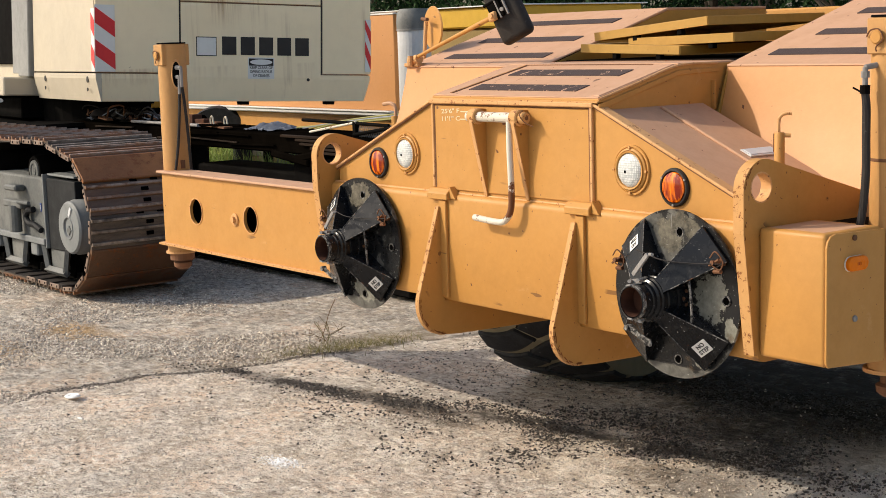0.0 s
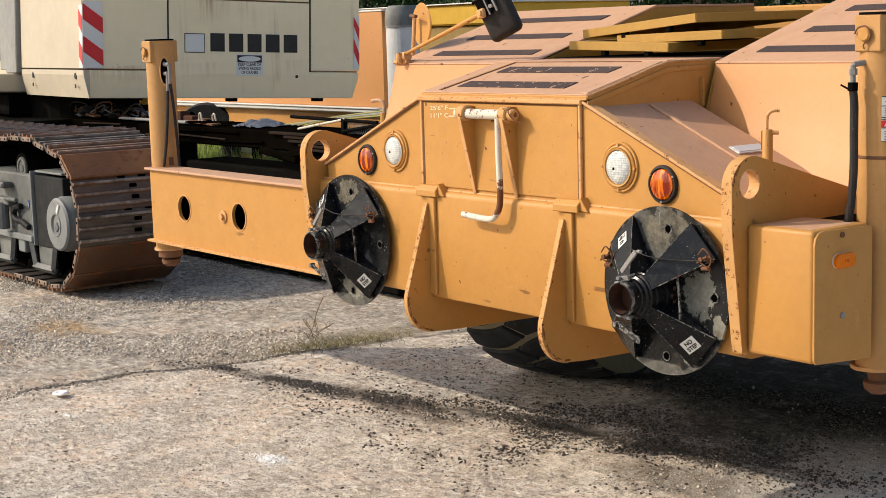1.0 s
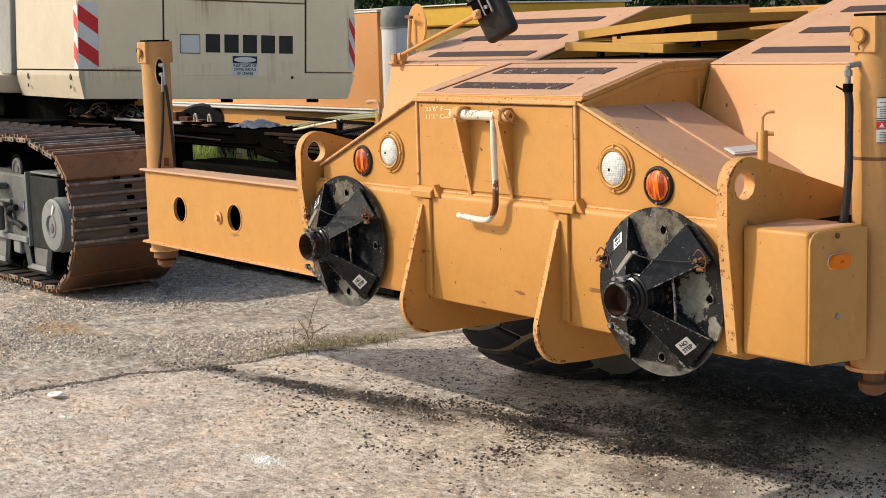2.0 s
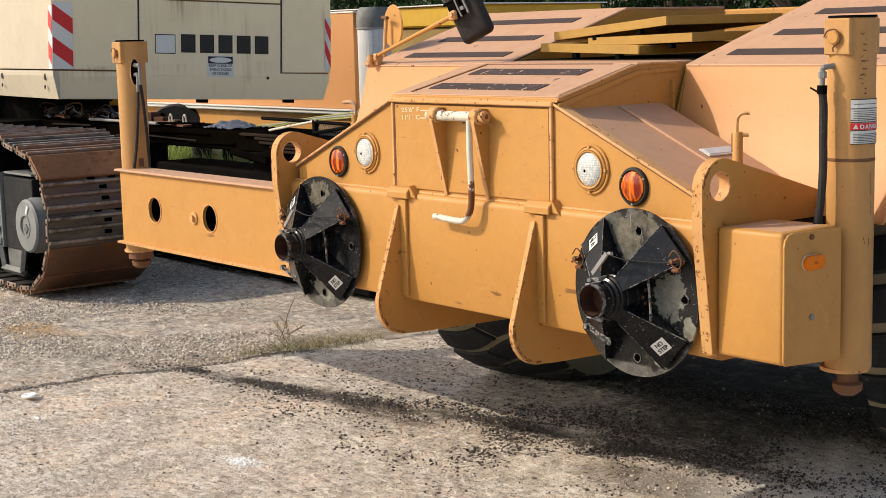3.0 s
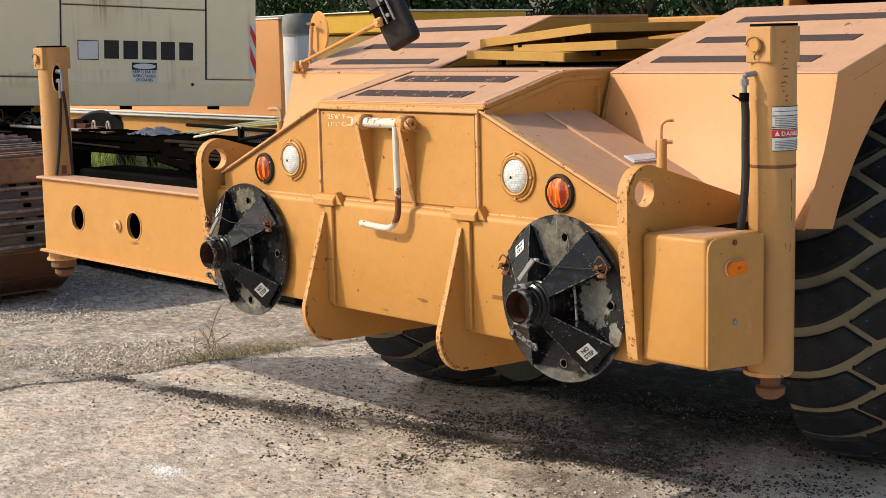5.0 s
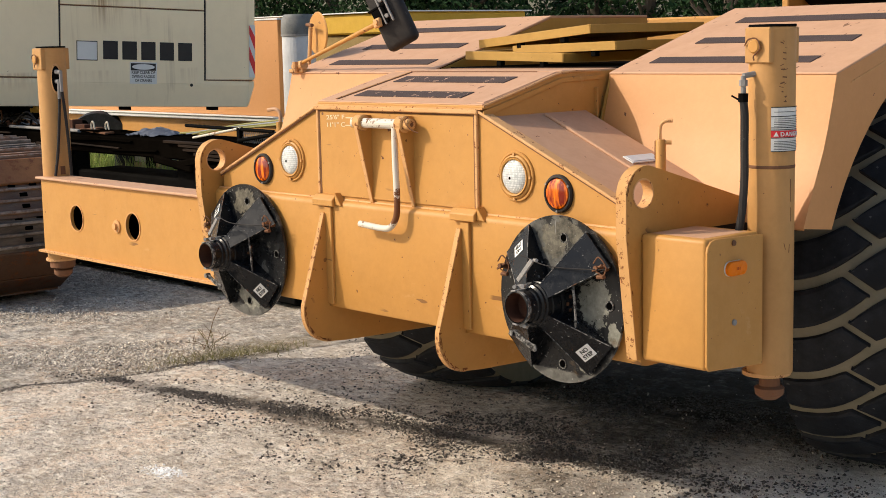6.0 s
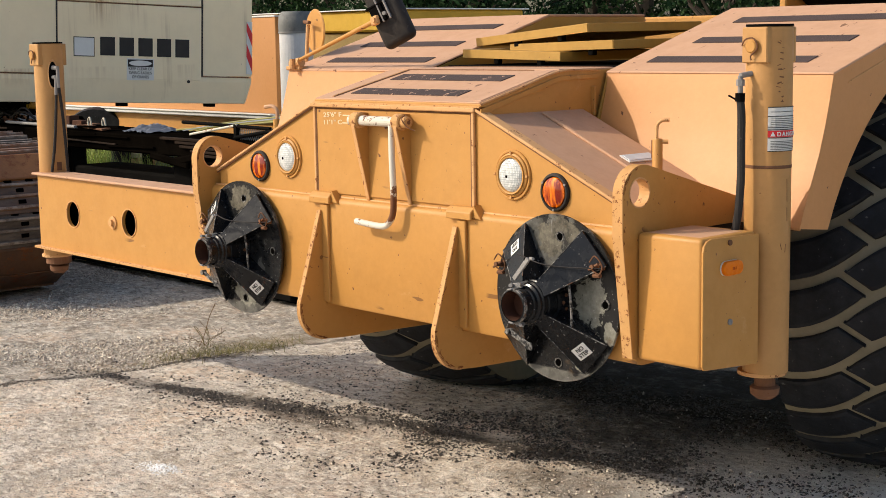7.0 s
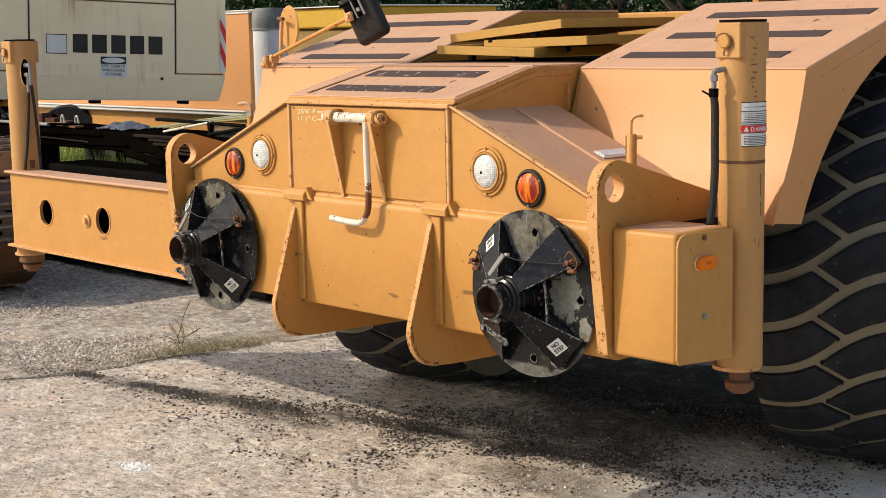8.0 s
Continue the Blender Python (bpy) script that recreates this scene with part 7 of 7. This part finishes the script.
def tree(x, y, h, r, seed, leaf):
    rnd = random.Random(seed)
    t = thing("tree", (x, y, 0), "leafy dark green tree at the edge of the yard", "tree", "trees behind the yard")
    limbs = [rod((x, y, -0.1), (x + 0.2, y, h * 0.55), 0.24, 10, 0.13)]
    clumps = []
    for i in range(9):
        a, f = rnd.uniform(0, 6.28), rnd.uniform(0.2, 0.5)
        p = Vector((x + 0.1, y, h * f))
        q = p + Vector((math.cos(a) * r * 0.7, math.sin(a) * r * 0.7, h * rnd.uniform(0.08, 0.35)))
        limbs.append(rod(p, q, 0.07, 7, 0.02))
        clumps.append(q)
    part("trunk", join(*limbs), M_BARK, t)
    for i in range(34):
        a, u = rnd.uniform(0, 6.28), rnd.random() ** 0.5
        z = rnd.uniform(0.10, 1.0)
        k = (1 - 0.65 * abs(z - 0.45) / 0.55)
        clumps.append(Vector((x + math.cos(a) * r * u * k, y + math.sin(a) * r * u * k, h * z)))
    verts, faces = [], []
    for c in clumps:
        s = rnd.uniform(0.55, 1.1)
        for i in range(260):
            d = Vector((rnd.gauss(0, 1), rnd.gauss(0, 1), rnd.gauss(0, 0.8)))
            p = c + d.normalized() * s * rnd.random() ** 0.4
            u = Vector((rnd.gauss(0, 1), rnd.gauss(0, 1), rnd.gauss(0, 1))).normalized()
            w = u.cross(Vector((rnd.gauss(0, 1), rnd.gauss(0, 1), rnd.gauss(0, 1)))).normalized()
            l = rnd.uniform(0.055, 0.115)
            k = len(verts)
            verts += [p - u * l, p + w * l * 0.45, p + u * l, p - w * l * 0.45]
            faces.append((k, k + 1, k + 2, k + 3))
    me = bpy.data.meshes.new("crown")
    me.from_pydata([v[:] for v in verts], [], faces)
    me.materials.append(leaf)
    ob = new("crown", me)
    ob.parent, ob.matrix_parent_inverse = t, Matrix.Translation(-t.location)


rt = random.Random(4)
for i in range(15):
    x = -34 + 2.6 * i + rt.uniform(-0.6, 0.6)
    tree(x, 24 + 0.45 * i + rt.uniform(-1.2, 1.2), rt.uniform(6.0, 8.5), rt.uniform(2.2, 3.0), 20 + i, M_LEAF_PALE if i % 4 == 1 else M_LEAF)
for i in range(12):
    tree(-36 + 3.3 * i + rt.uniform(-0.6, 0.6), 30 + 0.5 * i + rt.uniform(-1.0, 1.0), rt.uniform(7.5, 9.5), rt.uniform(2.6, 3.3), 50 + i, M_LEAF)


def blades(name, spots, h, lean, width, material, label, seed, category="grass"):
    rnd = random.Random(seed)
    verts, faces = [], []
    for x, y in spots:
        z, a = ground_height(x, y) - 0.01, rnd.uniform(0, 6.28)
        hh, ln, w = h * rnd.uniform(0.45, 1.0), lean * rnd.uniform(0.2, 1.0), width * rnd.uniform(0.6, 1.2)
        k = len(verts)
        for i in range(5):
            f = i / 4
            ox, oy = math.cos(a) * ln * f * f, math.sin(a) * ln * f * f
            ww = w * (1 - f) + 0.0006
            verts += [(x + ox - math.sin(a) * ww, y + oy + math.cos(a) * ww, z + hh * f), (x + ox + math.sin(a) * ww, y + oy - math.cos(a) * ww, z + hh * f)]
        faces += [(k + 2 * i, k + 2 * i + 1, k + 2 * i + 3, k + 2 * i + 2) for i in range(4)]
    me = bpy.data.meshes.new(name)
    me.from_pydata(verts, [], faces)
    me.materials.append(material)
    return top(new(name, me), label, category, kind="stuff")


rg = random.Random(8)
blades("weed_tuft", [(-2.80 + 0.15 * k + rg.gauss(0, 0.10), 0.95 + 0.5 * k + rg.gauss(0, 0.14)) for k in [rg.uniform(-0.6, 0.7) for _ in range(640)]], 0.060, 0.10, 0.0018, M_WEED, "low tuft of dry olive weeds in the gravel", 1)
blades("tall_grass", [(rg.uniform(-14.5, -8.8), rg.uniform(4.9, 6.0)) for _ in range(5000)], 0.72, 0.35, 0.012, M_GRASS, "tall sunlit green grass behind the mats", 2)
rw = random.Random(12)
stalk = tube([(-3.03, 0.93, 0.0), (-3.01, 0.96, 0.08), (-3.00, 0.99, 0.18), (-2.97, 1.02, 0.27)], 0.0024, 6)
for k in range(8):
    a = rw.uniform(0, 6.28)
    lean, h = rw.uniform(0.08, 0.20), rw.uniform(0.05, 0.12)
    bx, by = -3.02 + rw.gauss(0, 0.03), 0.96 + rw.gauss(0, 0.02)
    tip = Vector((bx + lean * math.cos(a), by + lean * math.sin(a), h))
    stalk = join(stalk, tube([(bx, by, 0.0), (bx + 0.3 * lean * math.cos(a), by + 0.3 * lean * math.sin(a), 0.55 * h), tip], 0.0018, 5))
    for q in range(2):
        f = rw.uniform(0.5, 0.9)
        p = Vector((bx, by, 0.0)).lerp(tip, f)
        stalk = join(stalk, rod(p, p + Vector((rw.uniform(-0.05, 0.05), rw.uniform(-0.03, 0.03), rw.uniform(0.02, 0.06))), 0.0012, 5))
top(part("weed_stalk", stalk, M_STRAW), "dry branching weed stalks standing in the gravel", "weed")

def lime_spot(rnd):
    return -0.87 + rnd.gauss(0, 0.050), -0.66 + rnd.gauss(0, 0.034)


M_LIME = painted("lime", (0.95, 0.95, 0.94), (0.90, 0.90, 0.88), rough=0.9, grime=0.05)
scatter("lime_spill", 320, lime_spot, (0.004, 0.016), M_LIME, "small white lime spill crushed into the dirt", 13)

# litter on the ground
litter = lathe([(0.0, 0.004), (0.022, 0.004), (0.028, 0.010), (0.040, 0.009), (0.047, 0.002), (0.044, -0.004), (0.0, -0.002)], pose(-2.71, -0.86, 0.016, 5, -3, 0) @ Matrix.Diagonal((1.15, 0.85, 1, 1)), 15)
for v in litter.verts:
    v.co += 0.006 * Vector((noise.noise(v.co * 31), noise.noise(v.co * 37 + Vector((3, 0, 0))), 0.8 * noise.noise(v.co * 29)))
top(part("plastic_scrap", litter, M_LIME), "crushed white plastic scrap lying on the dirt", "litter")
top(part("scrap_chip", obox(pose(-2.22, -1.03, 0.016, 6, 4, 20), 0.040, 0.016, 0.012, 0.004), M_LABEL), "small pale chip of plastic on the dirt", "litter")
wire = tube([(-40.0, 31, 3.9), (-26.0, 30, 2.95), (-21.9, 30, 2.42), (-10, 30, 1.9)], 0.012, 6)
top(part("overhead_wire", wire, M_STEEL), "thin overhead wire in front of the trees", "wire")
